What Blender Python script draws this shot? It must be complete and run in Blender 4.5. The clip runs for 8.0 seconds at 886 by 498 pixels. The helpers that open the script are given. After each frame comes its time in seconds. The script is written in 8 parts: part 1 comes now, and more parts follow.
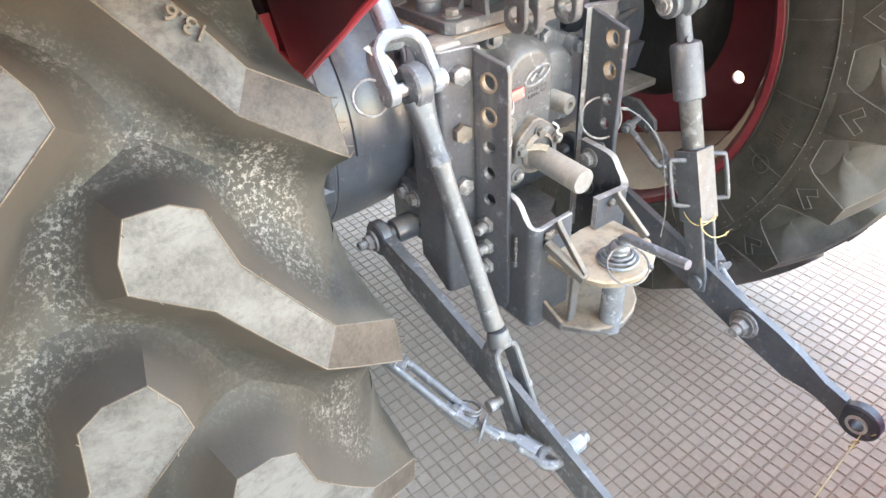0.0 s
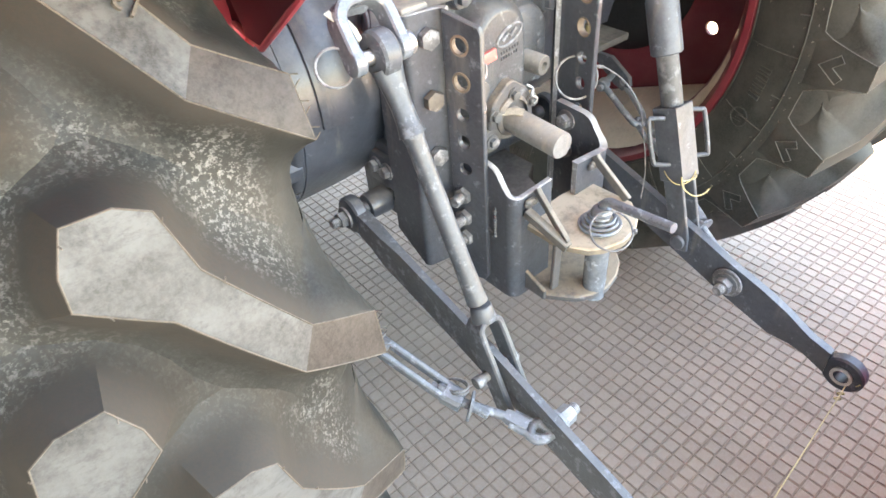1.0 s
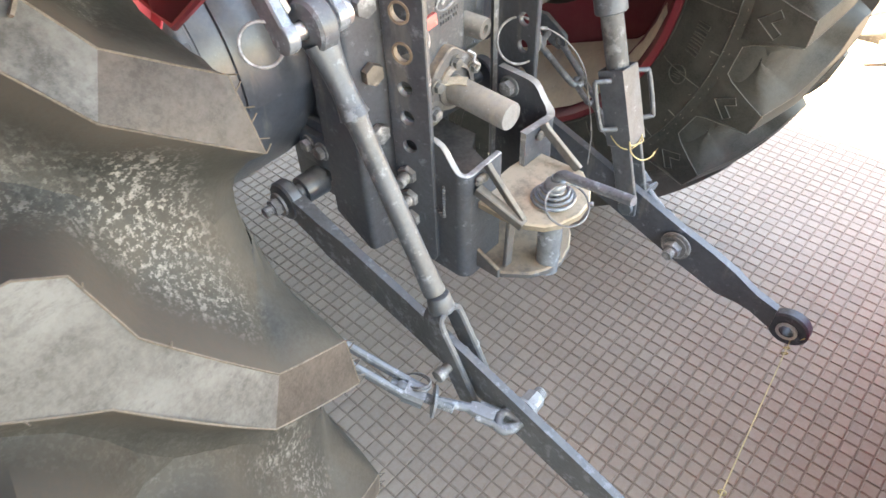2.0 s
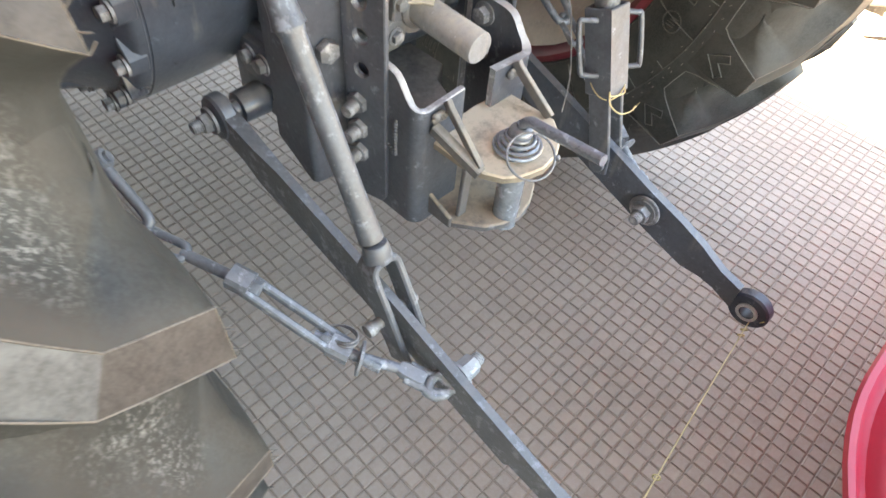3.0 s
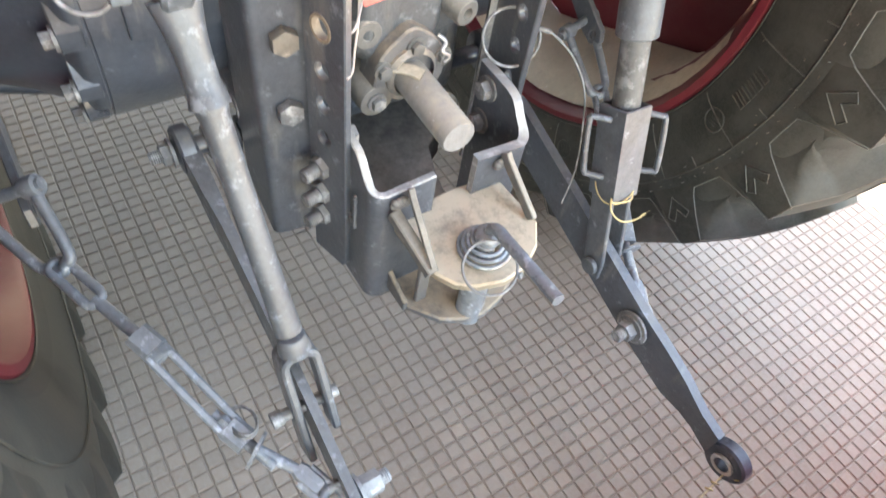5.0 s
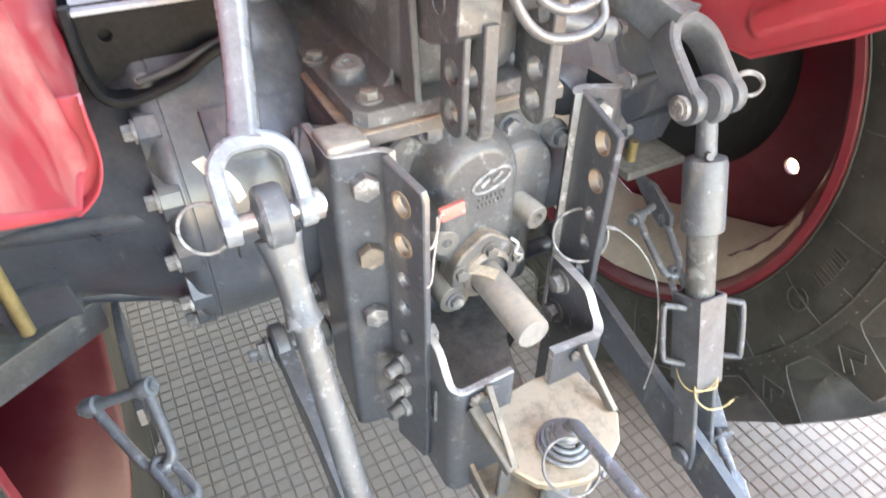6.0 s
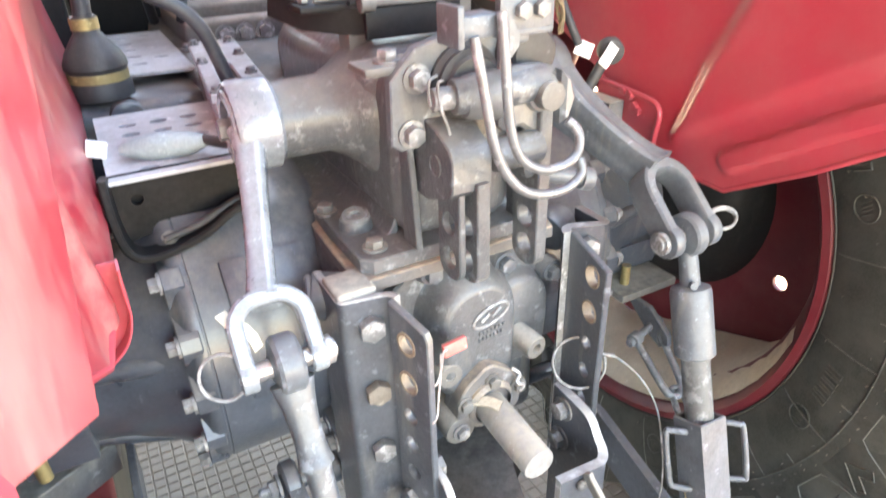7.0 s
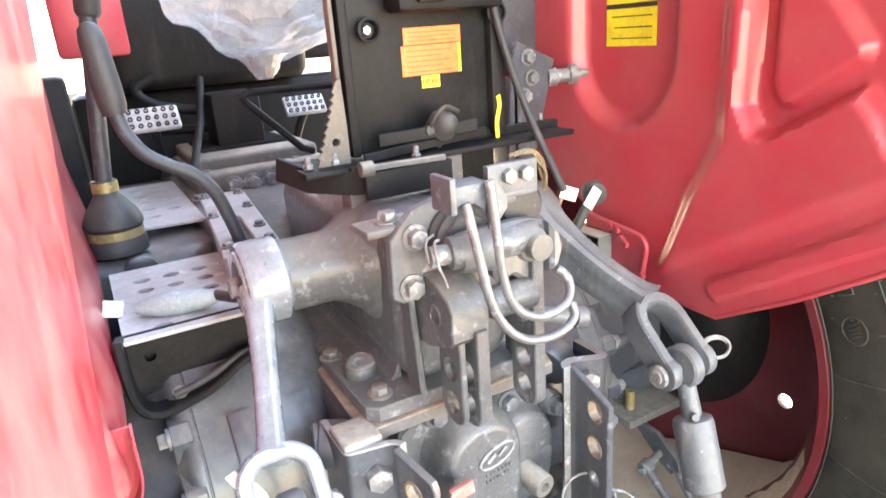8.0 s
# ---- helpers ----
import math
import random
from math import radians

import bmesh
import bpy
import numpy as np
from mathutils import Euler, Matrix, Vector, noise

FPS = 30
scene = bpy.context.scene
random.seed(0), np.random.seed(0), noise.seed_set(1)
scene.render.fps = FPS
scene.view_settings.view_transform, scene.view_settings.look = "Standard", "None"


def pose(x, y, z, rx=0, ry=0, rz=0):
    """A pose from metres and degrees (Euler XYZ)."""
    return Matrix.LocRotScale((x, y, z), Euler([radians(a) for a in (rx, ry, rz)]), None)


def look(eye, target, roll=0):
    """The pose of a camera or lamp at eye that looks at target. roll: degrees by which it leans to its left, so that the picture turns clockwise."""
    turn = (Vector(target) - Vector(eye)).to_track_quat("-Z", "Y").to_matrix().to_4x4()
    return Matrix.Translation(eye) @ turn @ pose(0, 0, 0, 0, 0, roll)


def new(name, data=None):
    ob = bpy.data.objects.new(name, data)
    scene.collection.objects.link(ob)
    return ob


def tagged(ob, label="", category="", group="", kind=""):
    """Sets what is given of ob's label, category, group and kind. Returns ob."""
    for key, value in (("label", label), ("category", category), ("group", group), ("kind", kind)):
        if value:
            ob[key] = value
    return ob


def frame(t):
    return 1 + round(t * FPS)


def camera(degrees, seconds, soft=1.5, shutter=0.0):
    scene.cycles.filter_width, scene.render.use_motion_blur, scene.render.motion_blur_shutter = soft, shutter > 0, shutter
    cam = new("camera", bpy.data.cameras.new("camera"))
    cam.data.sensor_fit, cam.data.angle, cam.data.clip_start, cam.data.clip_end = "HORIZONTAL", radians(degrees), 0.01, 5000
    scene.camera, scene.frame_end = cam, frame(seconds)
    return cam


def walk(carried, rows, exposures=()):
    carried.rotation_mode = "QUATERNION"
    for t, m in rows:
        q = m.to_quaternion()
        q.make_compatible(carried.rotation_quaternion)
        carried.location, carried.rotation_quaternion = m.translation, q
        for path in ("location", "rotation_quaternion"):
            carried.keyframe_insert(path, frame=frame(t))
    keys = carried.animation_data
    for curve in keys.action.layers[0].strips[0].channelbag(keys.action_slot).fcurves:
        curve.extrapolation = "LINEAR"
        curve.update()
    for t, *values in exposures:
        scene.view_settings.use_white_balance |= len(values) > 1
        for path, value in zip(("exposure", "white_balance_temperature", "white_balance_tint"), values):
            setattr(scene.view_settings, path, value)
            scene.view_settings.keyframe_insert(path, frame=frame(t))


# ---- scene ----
cam = camera(69.6, 8.0, shutter=0.35)
PATH = [
    (0, (-0.574, -0.897, 1.027), (0.328, 0.438, -0.158), -3.8),
    (0.5, (-0.572, -0.893, 1.028), (0.345, 0.428, -0.161), -4.1),
    (0.7, (-0.568, -0.884, 1.025), (0.358, 0.397, -0.2), -4.6),
    (1, (-0.557, -0.866, 1.018), (0.361, 0.367, -0.262), -5.2),
    (1.2, (-0.554, -0.853, 1.014), (0.391, 0.343, -0.281), -5.3),
    (2.3, (-0.527, -0.784, 1.008), (0.52, 0.162, -0.409), -1.0),
    (2.5, (-0.518, -0.783, 0.998), (0.536, 0.138, -0.43), 0.4),
    (2.7, (-0.501, -0.78, 0.989), (0.516, 0.107, -0.487), 2.1),
    (3, (-0.468, -0.772, 0.966), (0.503, 0.058, -0.573), 5.7),
    (3.2, (-0.432, -0.763, 0.95), (0.482, 0.032, -0.642), 8.2),
    (3.5, (-0.376, -0.76, 0.932), (0.397, -0.06, -0.775), 14.1),
    (4, (-0.318, -0.763, 0.93), (0.435, -0.156, -0.82), 22.6),
    (4.2, (-0.303, -0.761, 0.944), (0.466, -0.104, -0.781), 22.8),
    (5.3, (-0.295, -0.728, 1.009), (0.536, 0.275, -0.509), 7.4),
    (5.5, (-0.294, -0.723, 1.017), (0.551, 0.35, -0.444), 5.2),
    (5.7, (-0.291, -0.726, 1.027), (0.537, 0.478, -0.339), 3.1),
    (6, (-0.287, -0.734, 1.045), (0.458, 0.626, -0.218), 0.5),
    (6.2, (-0.288, -0.739, 1.055), (0.451, 0.675, -0.151), -0.1),
    (6.5, (-0.292, -0.745, 1.068), (0.478, 0.715, -0.062), -0.5),
    (6.7, (-0.292, -0.75, 1.077), (0.498, 0.75, 0.016), -1.3),
    (7, (-0.293, -0.754, 1.089), (0.533, 0.786, 0.117), -1.8),
    (7.2, (-0.292, -0.761, 1.102), (0.573, 0.824, 0.24), -2.5),
    (7.5, (-0.293, -0.761, 1.121), (0.587, 0.865, 0.358), -3.0),
    (7.7, (-0.295, -0.764, 1.127), (0.59, 0.877, 0.403), -3.4),
    (8, (-0.296, -0.768, 1.13), (0.608, 0.894, 0.481), -4.2),
]
walk(cam, [(t, look(eye, target, roll)) for t, eye, target, roll in PATH], exposures=[(0.0, 4.82, 8900, 10), (1.0, 4.72, 8900, 10), (2.5, 4.34, 9000, 10), (4.0, 4.34, 9000, 10), (5.5, 4.64, 9000, 10), (6.5, 4.94, 8700, 10), (8.0, 4.98, 8600, 10)])

# ---- light ----
world = bpy.data.worlds.new("daylight")
scene.world = world
world.use_nodes = True
wn = world.node_tree
sky = wn.nodes.new("ShaderNodeTexSky")
sky.sky_type = "NISHITA"
sky.sun_disc = False
SUN_EL, SUN_AZ = 69.6, 300.0
sky.sun_elevation, sky.sun_rotation = radians(SUN_EL), radians(SUN_AZ)
wn.nodes["Background"].inputs["Strength"].default_value = 0.10
wn.links.new(sky.outputs["Color"], wn.nodes["Background"].inputs["Color"])
sun = bpy.data.lights.new("sun", "SUN")
sun.energy, sun.angle, sun.color = 5.0, radians(5.0), (1.0, 0.95, 0.87)
sun_ob = new("sun", sun)
sd = Vector((math.sin(radians(SUN_AZ)) * math.cos(radians(SUN_EL)), math.cos(radians(SUN_AZ)) * math.cos(radians(SUN_EL)), math.sin(radians(SUN_EL))))
sun_ob.matrix_world = look(sd * 20, (0, 0, 0))

# ---- materials ----
AX_Z, TYRE_X = 0.62, 0.565    # the rear wheels: height of the axle, half the track


class Nodes:
    """A small builder for node materials in world-space coordinates."""
    def __init__(self, name):
        self.mat = bpy.data.materials.new(name)
        self.mat.use_nodes = True
        self.t = self.mat.node_tree
        self.bsdf = self.t.nodes["Principled BSDF"]
        self.geo = self.t.nodes.new("ShaderNodeNewGeometry")

    def node(self, kind, **props):
        n = self.t.nodes.new(kind)
        for k, v in props.items():
            if k == "operation": n.operation = v
            elif k == "data_type": n.data_type = v
            elif k == "feature": n.feature = v
            elif k == "blend_type": n.blend_type = v
        return n

    def put(self, socket, value):
        if isinstance(value, bpy.types.NodeSocket):
            self.t.links.new(value, socket)
        elif isinstance(value, (tuple, list)):
            socket.default_value = (*value, 1.0) if len(value) == 3 and len(socket.default_value) == 4 else value
        else:
            socket.default_value = value

    def noise(self, scale, detail=4.0, rough=0.6, stretch=None):
        n = self.node("ShaderNodeTexNoise")
        pos = self.geo.outputs["Position"]
        if stretch:
            m = self.node("ShaderNodeMapping")
            self.put(m.inputs["Vector"], pos)
            m.inputs["Scale"].default_value = stretch
            pos = m.outputs["Vector"]
        self.put(n.inputs["Vector"], pos)
        n.inputs["Scale"].default_value, n.inputs["Detail"].default_value, n.inputs["Roughness"].default_value = scale, detail, rough
        return n.outputs["Fac"]

    def ramp(self, fac, lo, hi):
        m = self.node("ShaderNodeMapRange")
        self.put(m.inputs["Value"], fac)
        m.inputs["From Min"].default_value, m.inputs["From Max"].default_value = lo, hi
        return m.outputs["Result"]

    def maths(self, op, a, b=0.0):
        m = self.node("ShaderNodeMath", operation=op)
        self.put(m.inputs[0], a)
        self.put(m.inputs[1], b)
        m.use_clamp = op in ("ADD", "MULTIPLY")
        return m.outputs[0]

    def mix(self, fac, a, b):
        m = self.node("ShaderNodeMix", data_type="RGBA")
        self.put(m.inputs[0], fac)
        self.put(m.inputs[6], a)
        self.put(m.inputs[7], b)
        return m.outputs[2]

    def mixf(self, fac, a, b):
        m = self.node("ShaderNodeMix")
        self.put(m.inputs[0], fac)
        self.put(m.inputs[2], a)
        self.put(m.inputs[3], b)
        return m.outputs[0]

    def up(self):
        s = self.node("ShaderNodeSeparateXYZ")
        self.put(s.inputs[0], self.geo.outputs["Normal"])
        return s.outputs["Z"]

    def random(self):
        return self.node("ShaderNodeObjectInfo").outputs["Random"]

    def finish(self, color, rough, metal=0.0, bump=None, strength=0.3, dist=0.001, **more):
        self.put(self.bsdf.inputs["Base Color"], color)
        self.put(self.bsdf.inputs["Roughness"], rough)
        self.put(self.bsdf.inputs["Metallic"], metal)
        for k, v in more.items():
            self.put(self.bsdf.inputs[k.replace("_", " ")], v)
        if bump is not None:
            b = self.node("ShaderNodeBump")
            b.inputs["Strength"].default_value, b.inputs["Distance"].default_value = strength, dist
            self.put(b.inputs["Height"], bump)
            self.put(self.bsdf.inputs["Normal"], b.outputs["Normal"])
        return self.mat


DUST = (0.37, 0.335, 0.285)


def coated(name, base, rough, dust=0.35, chips=0.1, metal=0.0, grain=90.0, bump=0.25, dust_color=DUST, **more):
    """Painted or cast metal: mottled paint, dust that settles on upper faces, pale scuffs, fine relief."""
    n = Nodes(name)
    tone = n.ramp(n.noise(18, 6, 0.7), 0.28, 0.72)
    col = n.mix(tone, tuple(c * 0.62 for c in base), tuple(min(1, c * 1.40) for c in base))
    fine = n.ramp(n.noise(170, 4, 0.7), 0.35, 0.75)
    col = n.mix(n.maths("MULTIPLY", fine, 0.35), col, tuple(min(1, c * 1.9 + 0.01) for c in base))
    scuff = n.ramp(n.noise(60, 6, 0.7), 0.66 - chips * 0.5, 0.74 - chips * 0.4)
    col = n.mix(n.maths("MULTIPLY", scuff, 0.65), col, tuple(min(1, c * 2.8 + 0.07) for c in base))
    rub = n.ramp(n.noise(30, 4, 0.6, (1.0, 1.0, 0.22)), 0.60, 0.74)
    col = n.mix(n.maths("MULTIPLY", rub, min(0.30, 0.04 + dust * 1.6)), col, dust_color)
    lay = n.maths("ADD", n.maths("MULTIPLY", n.ramp(n.up(), 0.1, 1.0), dust * 1.5), dust * 0.16)
    patch = n.maths("ADD", n.maths("MULTIPLY", n.ramp(n.noise(11, 6, 0.72), 0.36, 0.66), 0.7), n.maths("MULTIPLY", n.ramp(n.noise(75, 5, 0.7), 0.40, 0.66), 0.3))
    lay = n.maths("MULTIPLY", lay, n.mixf(patch, 0.22, 1.7))
    col = n.mix(lay, col, dust_color)
    rgh = n.mixf(lay, n.mixf(tone, rough * 0.8, min(1, rough * 1.25)), 0.9)
    hgt = n.maths("ADD", n.maths("MULTIPLY", n.noise(grain, 5, 0.65), 0.7), n.maths("MULTIPLY", n.noise(grain * 5, 3, 0.6), 0.3))
    return n.finish(col, rgh, metal, hgt, min(1.0, bump * 1.6), 0.0022, **more)


m_hitch = coated("hitch_paint", (0.052, 0.062, 0.080), 0.34, 0.14, 0.12, Coat_Weight=0.5, Coat_Roughness=0.22)
m_plate = coated("plate_paint", (0.058, 0.067, 0.082), 0.36, 0.14, 0.14, Coat_Weight=0.6, Coat_Roughness=0.22)
m_arm = coated("arm_paint", (0.190, 0.215, 0.245), 0.24, 0.06, 0.12, metal=0.15, grain=60, Coat_Weight=0.7, Coat_Roughness=0.15)
m_rod = coated("rod_paint", (0.072, 0.083, 0.098), 0.42, 0.08, 0.22, grain=45, Coat_Weight=0.3, Coat_Roughness=0.30)
m_cast = coated("cast_iron_paint", (0.066, 0.074, 0.084), 0.36, 0.22, 0.20, grain=120, bump=0.60, dust_color=(0.33, 0.295, 0.250), Coat_Weight=0.45, Coat_Roughness=0.24)
m_axle = coated("axle_paint", (0.042, 0.054, 0.074), 0.30, 0.20, 0.05, grain=120, bump=0.18, Coat_Weight=0.6, Coat_Roughness=0.20)
m_dusty = coated("dust_covered_steel", (0.09, 0.09, 0.09), 0.5, 0.50, 0.1, grain=140)
m_tan = coated("dust_caked_plate", (0.15, 0.130, 0.104), 0.6, 0.80, 0.15, grain=120, dust_color=(0.60, 0.50, 0.37))
m_tan_low = coated("dust_caked_lower_plate", (0.075, 0.08, 0.09), 0.5, 0.62, 0.15, grain=120, dust_color=(0.43, 0.34, 0.25))
m_bolt = coated("bolt_steel", (0.17, 0.175, 0.185), 0.42, 0.20, 0.30, metal=0.35, grain=200)
m_zinc = coated("zinc_plated_steel", (0.55, 0.55, 0.56), 0.32, 0.06, 0.1, metal=0.85, grain=150, bump=0.1)
m_brass = coated("yellow_passivated_steel", (0.30, 0.24, 0.11), 0.45, 0.4, 0.1, metal=0.4, grain=150, bump=0.1)
m_black = coated("black_paint", (0.012, 0.012, 0.013), 0.50, 0.0, -0.25, grain=120, bump=0.12, Specular_IOR_Level=0.18)
m_deck = coated("deck_grey", (0.38, 0.40, 0.42), 0.40, 0.16, 0.12, grain=160, bump=0.2)
m_pedal = coated("pedal_grey", (0.42, 0.45, 0.48), 0.5, 0.1, 0.2, grain=120)
m_plastic = coated("black_plastic", (0.030, 0.031, 0.034), 0.5, 0.06, 0.05, grain=300, bump=0.15)
m_slot_shade = coated("slot_shade_black", (0.02, 0.02, 0.02), 0.8, 0.1, 0.0)
m_tag = coated("red_tag_plastic", (0.80, 0.17, 0.15), 0.45, 0.05, 0.05, grain=100, bump=0.05)
m_wire = coated("galvanised_wire", (0.42, 0.42, 0.43), 0.4, 0.1, 0.1, metal=0.6, bump=0.05)
m_gold = coated("straw_binding_wire", (0.52, 0.43, 0.22), 0.45, 0.1, 0.1, metal=0.3, bump=0.05)
m_rope = coated("straw_rope", (0.17, 0.130, 0.078), 0.9, 0.1, 0.2, grain=500, bump=0.6)
m_tape = coated("masking_tape", (0.62, 0.57, 0.44), 0.7, 0.05, 0.05, bump=0.1)
m_paper = coated("white_paper_tag", (0.85, 0.85, 0.83), 0.7, 0.02, 0.02, bump=0.05)
m_yellow = coated("yellow_sticker", (0.86, 0.62, 0.04), 0.4, 0.02, 0.02, bump=0.02)
m_orange = coated("orange_sticker", (0.80, 0.17, 0.035), 0.4, 0.02, 0.02, bump=0.02)
m_ink = coated("black_ink", (0.03, 0.025, 0.02), 0.5, 0.0, 0.0, bump=0.02)
m_engine = coated("scrap_metal", (0.42, 0.41, 0.39), 0.55, 0.3, 0.2)


def red_paint(name, base, dust, coat=0.35, spread=(0.35, 0.80)):
    n = Nodes(name)
    tone = n.ramp(n.noise(5, 4, 0.6), 0.3, 0.7)
    col = n.mix(tone, tuple(c * 0.9 for c in base), tuple(min(1, c * 1.1) for c in base))
    film = n.maths("MULTIPLY", n.ramp(n.noise(12, 6, 0.7), *spread), dust)
    spots = n.ramp(n.noise(110, 3, 0.6), 0.66, 0.76)
    film = n.maths("ADD", film, n.maths("MULTIPLY", spots, dust * 0.6))
    col = n.mix(film, col, (0.48, 0.31, 0.27))
    return n.finish(col, n.mixf(film, 0.42 if coat > 0.1 else 0.55, 0.75), 0.0, n.noise(35, 3, 0.5), 0.05, 0.001, Coat_Weight=coat, Coat_Roughness=0.22)


m_red = red_paint("red_fender_paint", (0.50, 0.040, 0.068), 0.18, 0.60)
# left fender: same red with real dust, its base dimmed against strong light
m_dusty_dimmed_red = red_paint("dusty_dimmed_red_fender_paint", (0.35, 0.028, 0.044), 0.40, 0.30, (0.44, 0.64))
m_rim = red_paint("red_rim_paint", (0.15, 0.006, 0.016), 0.10, 0.04)
# near-black red: shade under the fender put into the paint
m_red_shade = red_paint("shaded_red_paint", (0.055, 0.006, 0.012), 0.05, 0.04)
m_red2 = red_paint("red_implement_paint", (0.50, 0.015, 0.045), 0.12)


def rubber(name, base, film, speckle, clouds=0.0, brown=(0.150, 0.122, 0.094), high=0.0):
    """Tyre rubber with a brown film of dust, cloudy scuffing and a pale crust of fine specks that grows in
    clusters; high adds the dry brown dust that clings to the upper part of the tread."""
    n = Nodes(name)
    tone = n.ramp(n.noise(10, 5, 0.7), 0.40, 0.60)
    col = n.mix(tone, tuple(c * 0.70 for c in base), tuple(c * 1.30 for c in base))
    lay = n.maths("MULTIPLY", n.ramp(n.noise(5.0, 6, 0.70), 0.40, 0.60), film)
    if high:
        p = n.node("ShaderNodeSeparateXYZ")
        n.put(p.inputs[0], n.geo.outputs["Position"])
        h = n.maths("SUBTRACT", p.outputs["Z"], AX_Z)
        r2 = n.maths("SQRT", n.maths("ADD", n.maths("MULTIPLY", p.outputs["Y"], p.outputs["Y"]), n.maths("POWER", h, 2.0)))
        rim = n.ramp(n.maths("ADD", r2, n.maths("MULTIPLY", n.maths("SUBTRACT", n.noise(22, 6, 0.7), 0.5), 0.05)), 0.594, 0.614)
        lay = n.maths("ADD", lay, n.maths("MULTIPLY", rim, high))
    col = n.mix(lay, col, brown)
    if clouds:
        pale = n.ramp(n.noise(13, 8, 0.70), 0.46, 0.58)
        col = n.mix(n.maths("MULTIPLY", pale, clouds), col, tuple(min(1.0, c * 1.75) for c in base))
        dark = n.ramp(n.noise(21, 7, 0.72, (1.0, 1.3, 0.6)), 0.515, 0.60)
        col = n.mix(n.maths("MULTIPLY", dark, clouds * 0.75), col, tuple(c * 0.55 for c in base))
        rub = n.ramp(n.noise(70, 6, 0.8, (0.5, 1.0, 1.4)), 0.50, 0.60)
        col = n.mix(n.maths("MULTIPLY", rub, clouds * 0.45), col, tuple(c * 0.62 for c in base))
    grit = n.ramp(n.noise(330, 4, 0.8), 0.42, 0.60)
    col = n.mix(n.maths("MULTIPLY", grit, 0.40), col, tuple(min(1.0, c * 1.75) for c in base))
    if speckle:
        near = n.ramp(n.noise(9.0, 5, 0.66), 0.44, 0.57)
        crust = n.ramp(n.noise(340, 4, 0.70), 0.53, 0.60)
        big = n.ramp(n.noise(190, 5, 0.75), 0.55, 0.61)
        fleck = n.maths("MULTIPLY", n.maths("ADD", n.maths("MULTIPLY", crust, 0.75), n.maths("MULTIPLY", big, 0.6)), n.mixf(near, 0.08, speckle))
        q = n.node("ShaderNodeSeparateXYZ")
        n.put(q.inputs[0], n.geo.outputs["Position"])
        fleck = n.maths("MULTIPLY", n.maths("MULTIPLY", fleck, n.ramp(r2, 0.608, 0.594)), n.ramp(q.outputs["X"], -0.438, -0.462))
        col = n.mix(fleck, col, (0.270, 0.272, 0.262))
    hgt = n.maths("ADD", n.noise(60, 5, 0.6), n.maths("MULTIPLY", n.noise(420, 3, 0.6), 0.3))
    return n.finish(col, n.mixf(lay, 0.50, 0.80), 0.0, hgt, 0.30, 0.0012, Specular_IOR_Level=0.32)


m_tyre = rubber("dusty_tyre_rubber", (0.027, 0.030, 0.029), 0.30, 0.75, brown=(0.066, 0.058, 0.051), high=0.75)
m_lug = rubber("scuffed_lug_rubber", (0.076, 0.079, 0.080), 0.15, 0.0, 1.0, (0.115, 0.104, 0.092))
m_lug_end = rubber("brown_scuffed_rubber", (0.050, 0.045, 0.042), 0.45, 0.0, 0.9, (0.080, 0.066, 0.055))
m_edge = rubber("rubber_mould_edge", (0.125, 0.112, 0.098), 0.3, 0.0)
# one rubber in two tones: darkened for shaded left sidewalls, lighter for the right
m_tyre_shaded = rubber("shaded_tyre_rubber", (0.034, 0.036, 0.033), 0.30, 0.0, brown=(0.085, 0.080, 0.070))
m_tyre_clean = rubber("clean_tyre_rubber", (0.047, 0.049, 0.044), 0.30, 0.0, brown=(0.105, 0.098, 0.084))
m_flash = rubber("pale_rubber_flash", (0.115, 0.12, 0.110), 0.2, 0.0)


def tile_material():
    n = Nodes("cement_tile")
    rnd = n.random()
    tone = n.ramp(n.noise(2.2, 6, 0.7), 0.28, 0.72)
    col = n.mix(tone, (0.300, 0.240, 0.192), (0.415, 0.350, 0.288))
    isle = n.geo.outputs["Random Per Island"]
    col = n.mix(n.maths("MULTIPLY", isle, 0.42), col, (0.240, 0.207, 0.178))
    fine = n.ramp(n.noise(150, 6, 0.75), 0.35, 0.70)
    col = n.mix(n.maths("MULTIPLY", fine, 0.40), col, (0.44, 0.405, 0.365))
    stain = n.ramp(n.noise(9, 6, 0.75), 0.55, 0.75)
    col = n.mix(n.maths("MULTIPLY", stain, 0.38), col, (0.205, 0.162, 0.132))
    spots = n.ramp(n.noise(55, 4, 0.7), 0.68, 0.76)
    col = n.mix(n.maths("MULTIPLY", spots, 0.45), col, (0.12, 0.095, 0.078))
    col = n.mix(n.maths("MULTIPLY", rnd, 0.14), col, (0.45, 0.41, 0.37))
    return n.finish(col, 0.80, 0.0, n.noise(200, 6, 0.7), 0.45, 0.0014, Specular_IOR_Level=0.25)


def joint_material():
    n = Nodes("dirty_groove")
    col = n.mix(n.ramp(n.noise(25, 6, 0.75), 0.32, 0.68), (0.200, 0.160, 0.128), (0.305, 0.254, 0.208))
    return n.finish(col, 0.95, 0.0, n.noise(260, 4, 0.6), 0.4, 0.001, Specular_IOR_Level=0.1)


m_tile = tile_material()
m_joint = joint_material()


